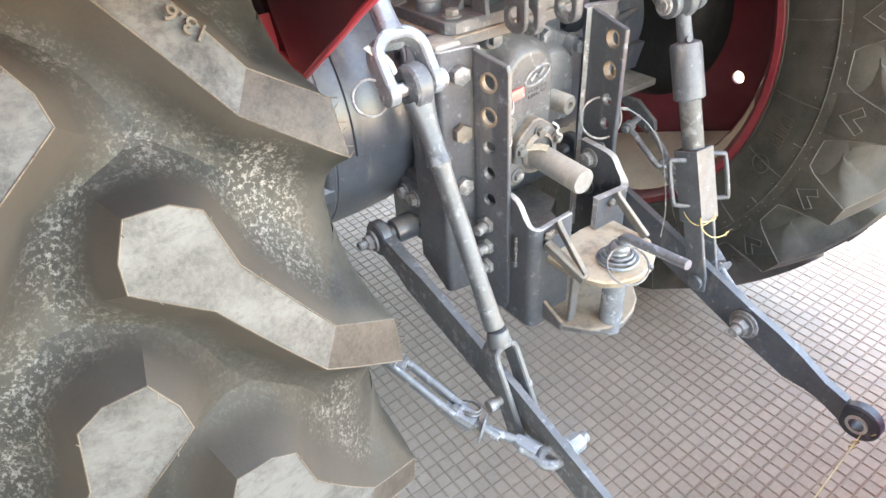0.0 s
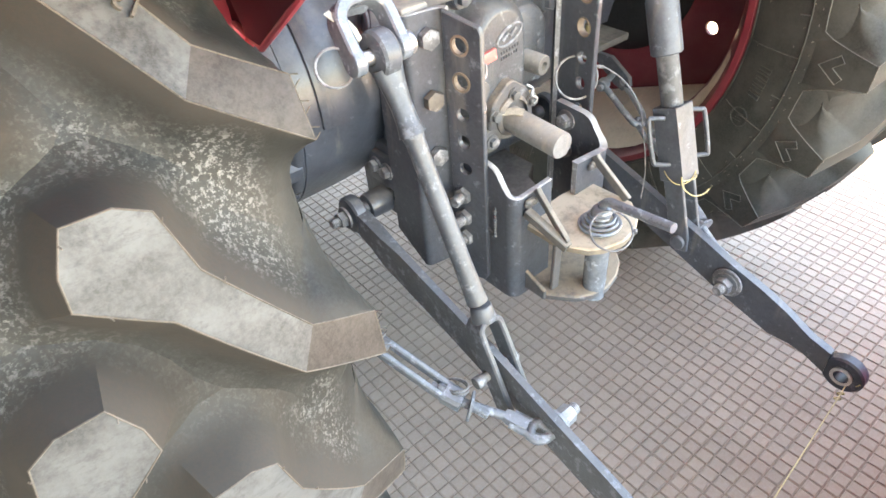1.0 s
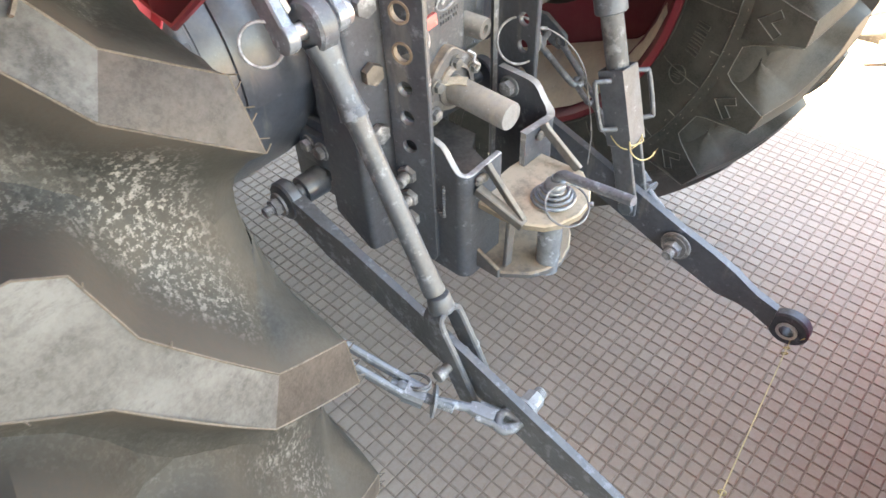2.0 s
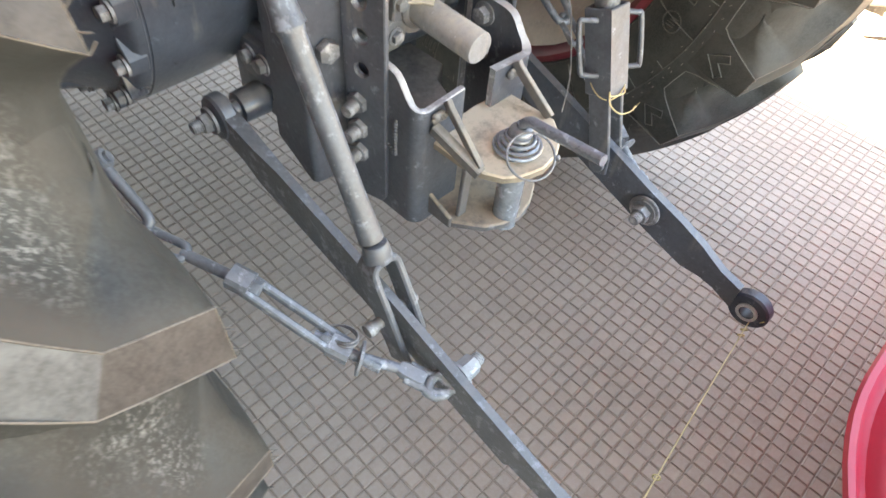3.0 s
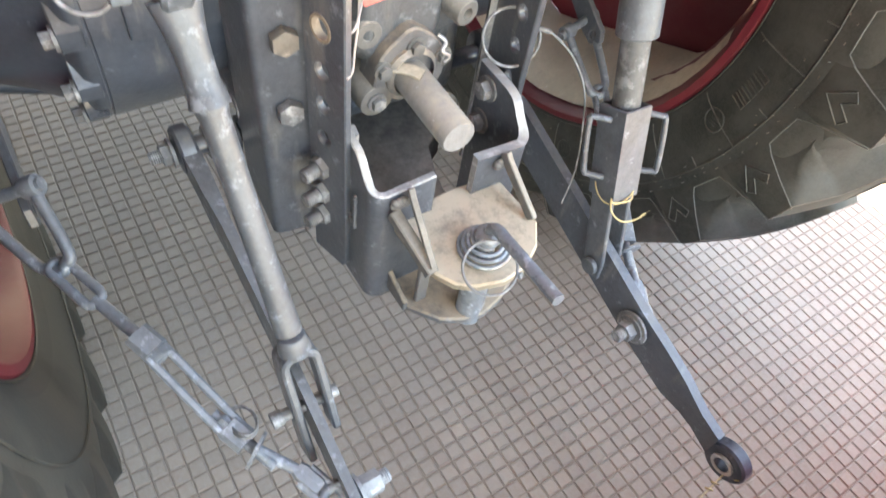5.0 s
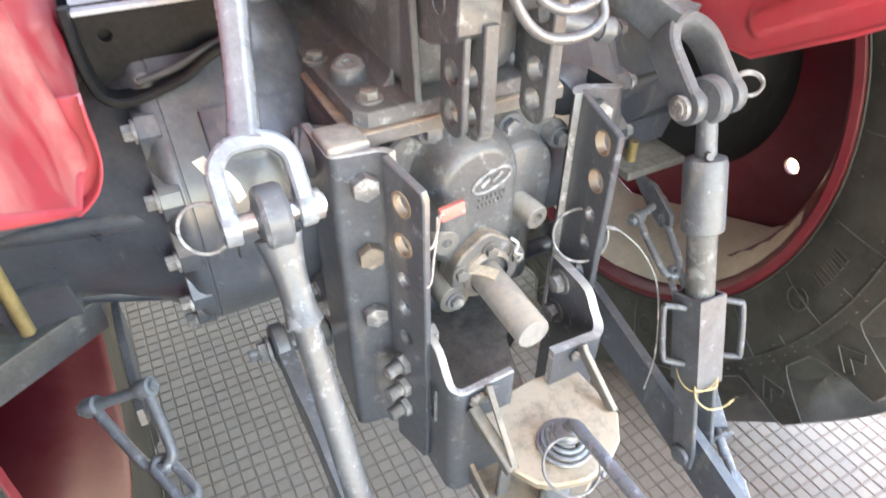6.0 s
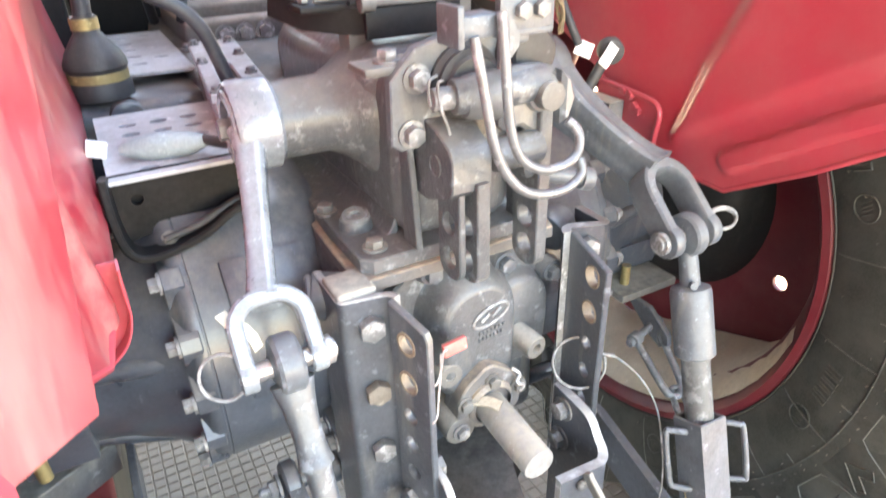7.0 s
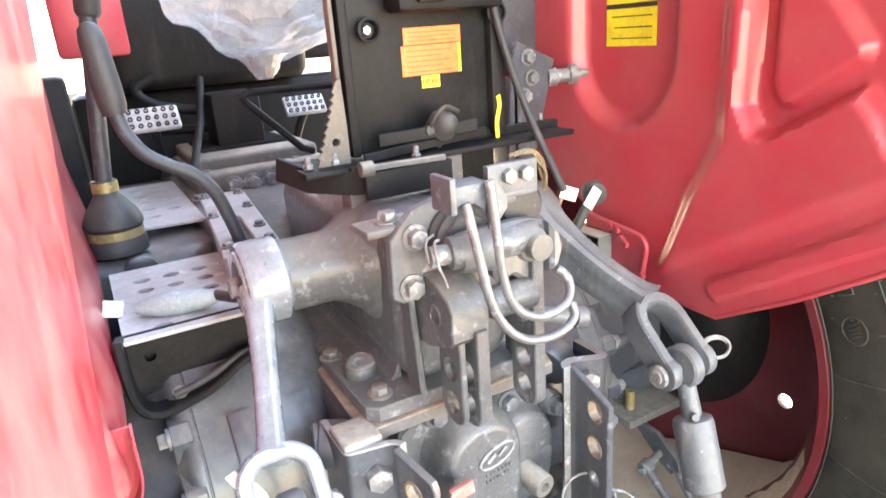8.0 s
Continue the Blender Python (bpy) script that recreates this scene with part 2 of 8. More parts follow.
def soil_material():
    n = Nodes("bare_soil")
    col = n.mix(n.ramp(n.noise(4, 6, 0.7), 0.3, 0.7), (0.20, 0.165, 0.13), (0.36, 0.31, 0.25))
    col = n.mix(n.maths("MULTIPLY", n.ramp(n.noise(60, 5, 0.7), 0.5, 0.8), 0.6), col, (0.12, 0.10, 0.08))
    return n.finish(col, 0.95, 0.0, n.noise(30, 6, 0.7), 0.6, 0.02)


m_soil = soil_material()


def plain_wall_material():
    n = Nodes("blocker_sheet")
    col = n.mix(n.ramp(n.noise(2, 4, 0.6), 0.3, 0.7), (0.135, 0.127, 0.115), (0.185, 0.174, 0.160))
    return n.finish(col, 0.7, 0.0, n.noise(60, 4, 0.6), 0.2, 0.002)


m_blocker = plain_wall_material()


def film_material():
    """Thin milky polythene."""
    n = Nodes("polythene_film")
    col = n.mix(n.ramp(n.noise(12, 5, 0.7), 0.35, 0.7), (0.42, 0.41, 0.40), (0.80, 0.80, 0.79))
    return n.finish(col, 0.18, 0.0, n.noise(26, 6, 0.72, (1.0, 1.0, 0.45)), 0.9, 0.012, Transmission_Weight=0.30, Alpha=0.62, Coat_Weight=0.8, Coat_Roughness=0.12)


m_film = film_material()

# ---- mesh helpers ----
WHERE = {}


def thing(name, base, label, category, **more):
    """A top-level thing: an empty at its base."""
    ob = new(name)
    ob.location = base
    ob.empty_display_size = 0.05
    WHERE[ob] = Vector(base)
    return tagged(ob, label, category, **more)


def part(name, bm, material, parent=None, label="", sharp=38.0):
    """Links a bmesh, built in world coordinates, as one mesh object under a thing or part."""
    bmesh.ops.recalc_face_normals(bm, faces=bm.faces)
    mid = Vector((0, 0, 0))
    if bm.verts:
        lo = [min(v.co[i] for v in bm.verts) for i in range(3)]
        hi = [max(v.co[i] for v in bm.verts) for i in range(3)]
        mid = Vector([(a + b) / 2 for a, b in zip(lo, hi)])
    for v in bm.verts:
        v.co -= mid
    me = bpy.data.meshes.new(name)
    bm.to_mesh(me)
    bm.free()
    for m in (material if isinstance(material, (list, tuple)) else [material]):
        me.materials.append(m)
    me.polygons.foreach_set("use_smooth", [True] * len(me.polygons))
    me.set_sharp_from_angle(angle=radians(sharp))
    ob = new(name, me)
    base = WHERE.get(parent, Vector((0, 0, 0)))
    ob.location = mid - base if parent else mid
    ob.parent = parent
    WHERE[ob] = mid
    if label:
        ob["label"] = label
    return ob


def V(*a):
    return Vector(a)


def frame_of(axis):
    """Two unit vectors across an axis."""
    a = Vector(axis).normalized()
    s = Vector((0, 0, 1)) if abs(a.z) < 0.9 else Vector((1, 0, 0))
    u = s.cross(a).normalized()
    return u, a.cross(u).normalized(), a


def box(bm, lo, hi, bevel=0.002, seg=2, turn=None):
    c = [(a + b) / 2 for a, b in zip(lo, hi)]
    s = [abs(b - a) for a, b in zip(lo, hi)]
    m = Matrix.Translation(c) @ (turn or Matrix.Identity(4)) @ Matrix.Diagonal((*s, 1))
    got = bmesh.ops.create_cube(bm, size=1.0, matrix=m)["verts"]
    if bevel:
        bev = min(bevel, min(s) * 0.45)
        edges = list({e for v in got for e in v.link_edges})
        bmesh.ops.bevel(bm, geom=edges, offset=bev, segments=seg, profile=0.5, affect="EDGES")


def cyl(bm, p0, p1, r0, r1=None, seg=24, bevel=0.0):
    p0, p1 = Vector(p0), Vector(p1)
    r1 = r0 if r1 is None else r1
    u, v, a = frame_of(p1 - p0)
    m = Matrix((u, v, a)).transposed().to_4x4()
    m.translation = (p0 + p1) / 2
    got = bmesh.ops.create_cone(bm, cap_ends=True, cap_tris=False, segments=seg, radius1=r0, radius2=r1, depth=(p1 - p0).length, matrix=m)["verts"]
    if bevel:
        edges = [e for e in {e for w in got for e in w.link_edges} if any(len(f.verts) > 4 for f in e.link_faces)]
        bmesh.ops.bevel(bm, geom=edges, offset=bevel, segments=2, profile=0.5, affect="EDGES")


def curve(pts, n=6, closed=False):
    """Catmull-Rom points through pts."""
    p = [Vector(q) for q in pts]
    out = []
    k = len(p)
    for i in range(k if closed else k - 1):
        a, b = p[i], p[(i + 1) % k]
        z = p[i - 1] if (closed or i) else a
        c = p[(i + 2) % k] if (closed or i + 2 < k) else b
        for j in range(n):
            t = j / n
            out.append(0.5 * (2 * a + (b - z) * t + (2 * z - 5 * a + 4 * b - c) * t * t + (3 * a - z - 3 * b + c) * t ** 3))
    if not closed:
        out.append(p[-1])
    return out


def sweep(bm, pts, section, closed=False, up=None, scale=None):
    """Sweeps a 2D section (list of (a, b)) along pts without twist."""
    p = [Vector(q) for q in pts]
    k = len(p)
    rings = []
    side = None
    for i in range(k):
        if closed:
            t = (p[(i + 1) % k] - p[i - 1]).normalized()
        else:
            t = (p[min(i + 1, k - 1)] - p[max(i - 1, 0)]).normalized()
        if side is None:
            ref = Vector(up) if up else (Vector((0, 0, 1)) if abs(t.z) < 0.9 else Vector((1, 0, 0)))
            side = ref.cross(t).normalized()
        else:
            side = (side - t * side.dot(t)).normalized()
        nrm = t.cross(side).normalized()
        f = scale(i / max(1, k - 1)) if scale else (1.0, 1.0)
        rings.append([bm.verts.new(p[i] + side * a * f[0] + nrm * b * f[1]) for a, b in section])
    m = len(section)
    for i in range(k if closed else k - 1):
        r, s = rings[i], rings[(i + 1) % k]
        for j in range(m):
            bm.faces.new((r[j], r[(j + 1) % m], s[(j + 1) % m], s[j]))
    if not closed:
        bm.faces.new(rings[0])
        bm.faces.new(list(reversed(rings[-1])))


def disc_section(r, seg=10):
    return [(r * math.cos(2 * math.pi * i / seg), r * math.sin(2 * math.pi * i / seg)) for i in range(seg)]


def rect_section(w, h, c=0.002):
    w, h = w / 2, h / 2
    return [(w - c, -h), (w, -h + c), (w, h - c), (w - c, h), (-w + c, h), (-w, h - c), (-w, -h + c), (-w + c, -h)]


def tube(bm, pts, r, seg=10, closed=False):
    sweep(bm, pts, disc_section(r, seg), closed)


def ring(bm, c, axis, big, r, seg=32, sub=8, squash=1.0):
    u, v, a = frame_of(axis)
    pts = [Vector(c) + u * big * math.cos(t) + v * big * squash * math.sin(t) for t in [2 * math.pi * i / seg for i in range(seg)]]
    tube(bm, pts, r, sub, True)


def lathe(bm, profile, c, axis, seg=48, start=0.0, span=2 * math.pi):
    """Revolves (along axis, radius) points about an axis through c."""
    u, v, a = frame_of(axis)
    c = Vector(c)
    full = abs(span - 2 * math.pi) < 1e-6
    n = seg if full else seg + 1
    rows = []
    for i in range(n):
        t = start + span * i / seg
        d = u * math.cos(t) + v * math.sin(t)
        rows.append([bm.verts.new(c + a * h + d * r) for h, r in profile])
    for i in range(seg):
        r, s = rows[i], rows[(i + 1) % n]
        for j in range(len(profile) - 1):
            bm.faces.new((r[j], r[j + 1], s[j + 1], s[j]))


def circle2(x, y, r, n=20):
    return [(x + r * math.cos(2 * math.pi * i / n), y + r * math.sin(2 * math.pi * i / n)) for i in range(n)]


def chamfered(loop, c, hole):
    """The loop moved by c into the material."""
    m = len(loop)
    area = sum(loop[i][0] * loop[(i + 1) % m][1] - loop[(i + 1) % m][0] * loop[i][1] for i in range(m))
    sign = (1 if area > 0 else -1) * (-1 if hole else 1)
    out = []
    for i in range(m):
        p, q, r = Vector(loop[i - 1]), Vector(loop[i]), Vector(loop[(i + 1) % m])
        d1, d2 = q - p, r - q
        if d1.length < 1e-7 or d2.length < 1e-7:
            out.append((q.x, q.y))
            continue
        d1.normalize()
        d2.normalize()
        n1, n2 = Vector((-d1.y, d1.x)), Vector((-d2.y, d2.x))
        k = n1 + n2
        w = q + k * (sign * c / max(0.5, 1.0 + n1.dot(n2)))
        out.append((w.x, w.y))
    return out


def prism(bm, outline, o, u, v, thick, holes=(), edge=None):
    """A plate with worn, chamfered edges: a 2D outline with holes in the plane (u, v) at o, with thickness along u x v."""
    o, u, v = Vector(o), Vector(u).normalized(), Vector(v).normalized()
    n = u.cross(v).normalized()
    c = (min(0.0013, abs(thick) * 0.2) if abs(thick) >= 0.0045 else 0.0) if edge is None else edge
    loops = [list(outline)] + [list(h) for h in holes]
    inner = [chamfered(lp, c, i > 0) if c else lp for i, lp in enumerate(loops)]
    t = bmesh.new()
    edges = []
    for lp in inner:
        vs = [t.verts.new((a, b, 0)) for a, b in lp]
        edges += [t.edges.new((vs[i], vs[(i + 1) % len(vs)])) for i in range(len(vs))]
    bmesh.ops.triangle_fill(t, use_beauty=True, use_dissolve=False, edges=edges)
    t.verts.index_update()
    faces = [[w.index for w in f.verts] for f in t.faces]
    t.free()
    sg = 1 if thick > 0 else -1
    flat_in = [p for lp in inner for p in lp]
    flat = [p for lp in loops for p in lp]
    layers = [(flat_in, 0.0), (flat, sg * c), (flat, thick - sg * c), (flat_in, thick)] if c else [(flat, 0.0), (flat, thick)]
    rows = [[bm.verts.new(o + u * a + v * b + n * h) for a, b in pts] for pts, h in layers]
    for f in faces:
        bm.faces.new([rows[0][i] for i in f])
        bm.faces.new([rows[-1][i] for i in reversed(f)])
    k = 0
    for lp in loops:
        m = len(lp)
        for i in range(m):
            a, b = k + i, k + (i + 1) % m
            for lo, hi in zip(rows, rows[1:]):
                bm.faces.new((lo[a], lo[b], hi[b], hi[a]))
        k += m


def bolt(parent, p, n, r=0.010, h=0.008, washer=True, stud=0.0, material=None, name="bolt", turn=0.0):
    """A hex bolt head or nut with washer (and a threaded end), standing on p along n."""
    bm = bmesh.new()
    p, n = Vector(p), Vector(n).normalized()
    k = 0.0
    if washer:
        cyl(bm, p - n * 0.001, p + n * 0.0025, r * 1.35, seg=20)
        k = 0.0025
    cyl(bm, p + n * k, p + n * (k + h), r, r * 0.97, seg=6, bevel=r * 0.08)
    if stud:
        q = p + n * (k + h)
        m = int(stud / 0.0022)
        prof = [(0.0, 0.0)]
        for i in range(m):
            prof += [(i * 0.0022, r * 0.56), (i * 0.0022 + 0.0011, r * 0.62)]
        prof += [(stud, r * 0.5), (stud, 0.0)]
        lathe(bm, prof[1:-1], q, n, 14)
        cyl(bm, q, q + n * stud * 0.99, r * 0.54, seg=14)
    return part(name, bm, material or m_bolt, parent)

# ---- ground, floor, unseen light blockers ----
def build_ground():
    bm = bmesh.new()
    n, far = 40, 160.0
    rows = []
    for i in range(n + 1):
        a = (2 * i / n - 1)
        x = 1.0 + far * a * abs(a) ** 2
        row = []
        for j in range(n + 1):
            b = (2 * j / n - 1)
            y = far * b * abs(b) ** 2
            inside = -2.2 < x < 1.75 and -2.2 < y < 3.2
            row.append(bm.verts.new((x, y, -0.075 if inside else -0.05 + 0.03 * noise.noise((x * 1.3, y * 1.3, 0)))))
        rows.append(row)
    for i in range(n):
        for j in range(n):
            bm.faces.new((rows[i][j], rows[i + 1][j], rows[i + 1][j + 1], rows[i][j + 1]))
    return tagged(part("ground", bm, m_soil), "bare brown soil outside the tiled floor", "ground", kind="structure")


ground = build_ground()

FLOOR_X, FLOOR_Y = (-1.95, 1.65), (-1.95, 2.85)
FLOOR_TURN = 0.0


def build_floor():
    bm = bmesh.new()
    box(bm, (FLOOR_X[0], FLOOR_Y[0], -0.12), (FLOOR_X[1], FLOOR_Y[1], -0.0055), 0.004)
    return tagged(part("floor", bm, m_joint), "brown-grey cement floor of square-studded tiles", "floor", kind="structure")


floor = build_floor()


def build_light_blockers():
    """Unseen roof sheet and walls, added to shade the tractor, open on the sunny side."""
    bm = bmesh.new()
    box(bm, (-3.6, -4.0, 3.0), (0.30, 3.2, 3.1), 0.0)
    tagged(part("ceiling", bm, m_blocker), "unseen dull roof sheet added to block sun and sky", "roof", kind="structure")
    bm = bmesh.new()
    box(bm, (-3.7, -4.0, -0.1), (-3.6, 3.2, 3.1), 0.0)
    tagged(part("wall_west", bm, m_blocker), "unseen plain dull wall added to block sky light", "wall", kind="structure")
    # added low wall keeps sky light off the floor on the left
    bm = bmesh.new()
    prism(bm, [(-3.6, -0.1), (-0.02, -0.1), (-0.02, 0.95), (-1.0, 0.95), (-1.0, 3.0), (-3.6, 3.0)], (0, 3.3, 0), (1, 0, 0), (0, 0, 1), 0.1)
    tagged(part("wall_north", bm, m_blocker), "unseen plain dull wall in front, stepped low, added to darken the floor", "wall", kind="structure")


build_light_blockers()

# ---- tractor ----
tractor = thing("tractor", (0, 0, 0), "red and grey farm tractor parked on a tiled floor", "tractor")
LUGS = 23
LUG_OUTLINE = [(0.001, -1.7), (0.011, 0.1), (0.034, 0.0), (0.049, -0.8), (0.057, -4.1), (0.103, -10.5), (0.152, -13.2), (0.152, -17.0), (0.0875, -12.7), (0.035, -5.7), (-0.001, -3.2)]
LUG_CREASE = ((0.103, -10.5), (0.0875, -12.7))


def crown(u):
    """Radius of the lug tops: a shallow arch, falling faster past the crease."""
    a = abs(u)
    return 0.634 - 0.0185 * (a / 0.1) ** 2 if a < 0.1 else 0.6155 - 0.36 * (a - 0.1)


def carcass(u):
    return 0.594 - 0.026 * min(1.0, abs(u) / 0.13) ** 2.4


def step01(t):
    t = max(0.0, min(1.0, t))
    return t * t * (3 - 2 * t)


def on_wheel(cx, u, deg, r):
    a = radians(deg)
    return V(cx + u, -r * math.cos(a), AX_Z + r * math.sin(a))


def build_tyre(cx, inward, phase, wheel, mats, label):
    """inward: +1 where the tractor's middle lies towards +x. Lugs rise towards the crown on the rear side."""
    bm = bmesh.new()
    prof = []
    side = [(0.122, 0.388), (0.129, 0.400), (0.141, 0.425), (0.150, 0.465), (0.1525, 0.495), (0.151, 0.520), (0.1465, 0.541), (0.139, 0.557)]
    prof += [(-a, b) for a, b in side]
    prof += [(u, carcass(u)) for u in (-0.12, -0.09, -0.06, -0.03, 0.0, 0.03, 0.06, 0.09, 0.12)]
    prof += [(a, b) for a, b in reversed(side)]
    lathe(bm, prof, (cx, 0, AX_Z), (1, 0, 0), 120)
    # thin moulded rings on both sidewalls
    for s in (1, -1):
        for rr, uu in ((0.493, 0.1532), (0.404, 0.1325)):
            pts = [on_wheel(cx, s * uu, d, rr) for d in range(0, 360, 4)]
            b = bmesh.new()
            tube(b, pts, 0.0014, 4, True)
            part("moulded_ring", b, mats[0], wheel)
    ob = part("tyre", bm, mats[0], wheel, label, 30)
    ob.data.materials.append(mats[3])
    for p in ob.data.polygons:
        if abs(p.center.x + WHERE[wheel].x - cx) > 0.1425:
            p.material_index = 1


def build_lugs(cx, inward, phase, wheel, mats):
    """Tread lugs, each an object: they rise towards the crown on the rear side of the wheel."""
    outline = []
    for (u0, d0), (u1, d1) in zip(LUG_OUTLINE, LUG_OUTLINE[1:] + LUG_OUTLINE[:1]):
        parts = max(1, round(math.hypot(u1 - u0, (d1 - d0) * 0.0107) / 0.0075))
        outline += [(u0 + (u1 - u0) * k / parts, d0 + (d1 - d0) * k / parts) for k in range(parts)]
    n = len(outline)
    tip = [i for i, q in enumerate(outline) if q[0] > 0.1519]
    # outward directions, smoothed round the corners
    dirs = []
    for i in range(n):
        nx = outline[(i + 1) % n][0] - outline[i - 1][0]
        ny = (outline[(i + 1) % n][1] - outline[i - 1][1]) * 0.0107
        dirs.append(V(-ny, nx, 0).normalized())
    for _ in range(3):
        dirs = [(dirs[i - 1] + dirs[i] * 2 + dirs[(i + 1) % n]).normalized() for i in range(n)]
    for s in (1, -1):
        bm = bmesh.new()
        # from the top edge down a drafted wall that sweeps out into the bay
        wall = ((0.0, 1.0), (0.0008, 0.97), (0.0050, 0.76), (0.0095, 0.52), (0.0140, 0.31), (0.0200, 0.15), (0.0275, 0.055), (0.0350, 0.005), (0.0430, -0.05))
        rings = [[] for _ in wall]
        top = []
        for i, (u, d) in enumerate(outline):
            ou, od = dirs[i].x, dirs[i].y
            broad = 1.0 + 0.9 * step01((u - 0.055) / 0.09) * (1.0 if od > 0 else 0.25)
            for ringv, (out, k) in zip(rings, wall):
                if i in tip:
                    t = 1.0 - k
                    r = crown(u) - (crown(u) - 0.500) * min(1.0, t)
                    uu = u + 0.0035 * math.sin(math.pi * min(1.0, t)) - 0.004 * max(0.0, t - 0.9) / 0.1
                    ringv.append(bm.verts.new(on_wheel(0, s * uu, d + od * out * 110.0, r)))
                else:
                    uo = min(u + ou * out * broad, 0.1440 + 0.008 * step01((u - 0.12) / 0.03) * k)
                    foot = (carcass(uo) if uo < 0.13 else 0.568 - 1.2 * (uo - 0.13)) - 0.001
                    ringv.append(bm.verts.new(on_wheel(0, s * uo, d + od * out * broad / 0.0107, foot + (crown(u) - foot) * k)))
            top.append(on_wheel(0, s * u, d, crown(u)))
        # top: the long face and, past a crease, the sloping end face
        cr = [min(range(n), key=lambda i: math.hypot(outline[i][0] - c[0], (outline[i][1] - c[1]) * 0.0107)) for c in LUG_CREASE]
        a, b = sorted(cr)
        f = bm.faces.new([rings[0][i] for i in range(a, b + 1)])
        f.material_index = 2
        f = bm.faces.new([rings[0][i] for i in list(range(b, n)) + list(range(0, a + 1))])
        f.material_index = 1
        for j, (ra, rb) in enumerate(zip(rings, rings[1:])):
            for i in range(n):
                g = bm.faces.new((ra[i], ra[(i + 1) % n], rb[(i + 1) % n], rb[i]))
                g.material_index = 3 if i in tip and (i + 1) % n in tip else 0
        # mould flash along the top edge and a few rubber hairs
        edge = bmesh.new()
        tube(edge, top, 0.00055, 4, True)
        for k in (2, 9, 15, *tip, n - 4):
            p = top[k % n]
            q = p + V(s * (0.004 if k in tip else 0.001), -0.002, 0.003 if k % 2 else -0.002)
            tube(edge, [p, q], 0.0004, 4)
        mesh_edge = bpy.data.meshes.new("edge")
        edge.to_mesh(mesh_edge)
        edge.free()
        mark = len(bm.faces)
        bmesh.ops.recalc_face_normals(bm, faces=bm.faces)
        bm.faces.ensure_lookup_table()
        if bm.faces[1].normal.y > 0:
            bmesh.ops.reverse_faces(bm, faces=bm.faces)
        bm.from_mesh(mesh_edge)
        bm.faces.ensure_lookup_table()
        for g in bm.faces[mark:]:
            g.material_index = 4
        bmesh.ops.translate(bm, verts=bm.verts, vec=(0, 0, -AX_Z))
        me = bpy.data.meshes.new("tread_lug")
        bm.to_mesh(me)
        bm.free()
        for m in mats:
            me.materials.append(m)
        me.polygons.foreach_set("use_smooth", [True] * len(me.polygons))
        me.set_sharp_from_angle(angle=radians(40))
        for k in range(LUGS):
            th = phase + 360.0 / LUGS * (k + (0.0 if s == inward else 0.5))
            ob = new("tread_lug", me)
            ob.parent = wheel
            ob.matrix_local = Matrix.Translation(V(cx, 0, AX_Z) - WHERE[wheel]) @ Matrix.Rotation(-radians(th), 4, "X")


def build_wheel(cx, inward, phase, mats, tyre_label):
    """Rim with a dished disc pierced by holes; the open side faces the tractor's middle."""
    s = inward
    bm = bmesh.new()
    prof = [(0.128, 0.402), (0.133, 0.398), (0.134, 0.388), (0.126, 0.380), (0.110, 0.375), (0.085, 0.358), (0.060, 0.346), (0.0, 0.340), (-0.060, 0.346), (-0.110, 0.375), (-0.134, 0.388), (-0.134, 0.402),
            (-0.128, 0.404), (-0.106, 0.386), (-0.055, 0.355), (0.0, 0.349), (0.055, 0.355), (0.106, 0.386), (0.128, 0.402)]
    lathe(bm, [(a * s, b) for a, b in prof], (cx, 0, AX_Z), (1, 0, 0), 96)
    holes = [circle2(0.262 * math.cos(radians(a)), 0.262 * math.sin(radians(a)), 0.0125, 16) for a in [203.2 + 90 * i for i in range(4)]]
    prism(bm, circle2(0, 0, 0.3405, 72), (cx - s * 0.040, 0, AX_Z), (0, 1, 0), (0, 0, 1), 0.010, holes)
    rim = part("rear_wheel", bm, m_rim, tractor, "dark red steel rim with a round-holed disc")
    bm = bmesh.new()
    lathe(bm, [(a * s, b) for a, b in ((-0.042, 0.205), (0.0, 0.178), (0.030, 0.15), (0.035, 0.12), (0.036, 0.0))], (cx, 0, AX_Z), (1, 0, 0), 48)
    part("wheel_hub", bm, m_black, rim, "black hub inside the rim")
    build_tyre(cx, inward, phase, rim, mats, tyre_label)
    build_lugs(cx, inward, phase, rim, mats)
    return rim


wheel_l = build_wheel(-TYRE_X, 1, 22.2, [m_tyre, m_lug, m_lug_end, m_tyre_shaded, m_edge], "dusty black tractor tyre with tall chevron lugs")
wheel_r = build_wheel(TYRE_X, -1, 12.1, [m_tyre_clean, m_tyre_clean, m_tyre_clean, m_tyre_clean, m_edge], "clean black tractor tyre with tall chevron lugs")


def raised_text(body, size, start, along, normal, material, parent, depth=0.0008):
    """Raised lettering laid on a surface: x runs along, z is the surface normal."""
    cu = bpy.data.curves.new("lettering", "FONT")
    cu.body, cu.size, cu.extrude = body, size, depth
    ob = new("lettering", cu)
    me = bpy.data.meshes.new_from_object(ob)
    bpy.data.objects.remove(ob)
    x = Vector(along).normalized()
    z = Vector(normal).normalized()
    y = z.cross(x).normalized()
    x = y.cross(z)
    m = Matrix((x, y, z)).transposed().to_4x4()
    m.translation = Vector(start)
    bm = bmesh.new()
    bm.from_mesh(me)
    bmesh.ops.transform(bm, matrix=m, verts=bm.verts)
    part("lettering", bm, material, parent, "raised moulded size marking")


raised_text("13.6", 0.0145, (-0.4745, -0.5405, 0.9250), (-0.0165, 0.0035, 0.0170), (0.30, -0.83, 0.47), m_edge, wheel_l, 0.0012)


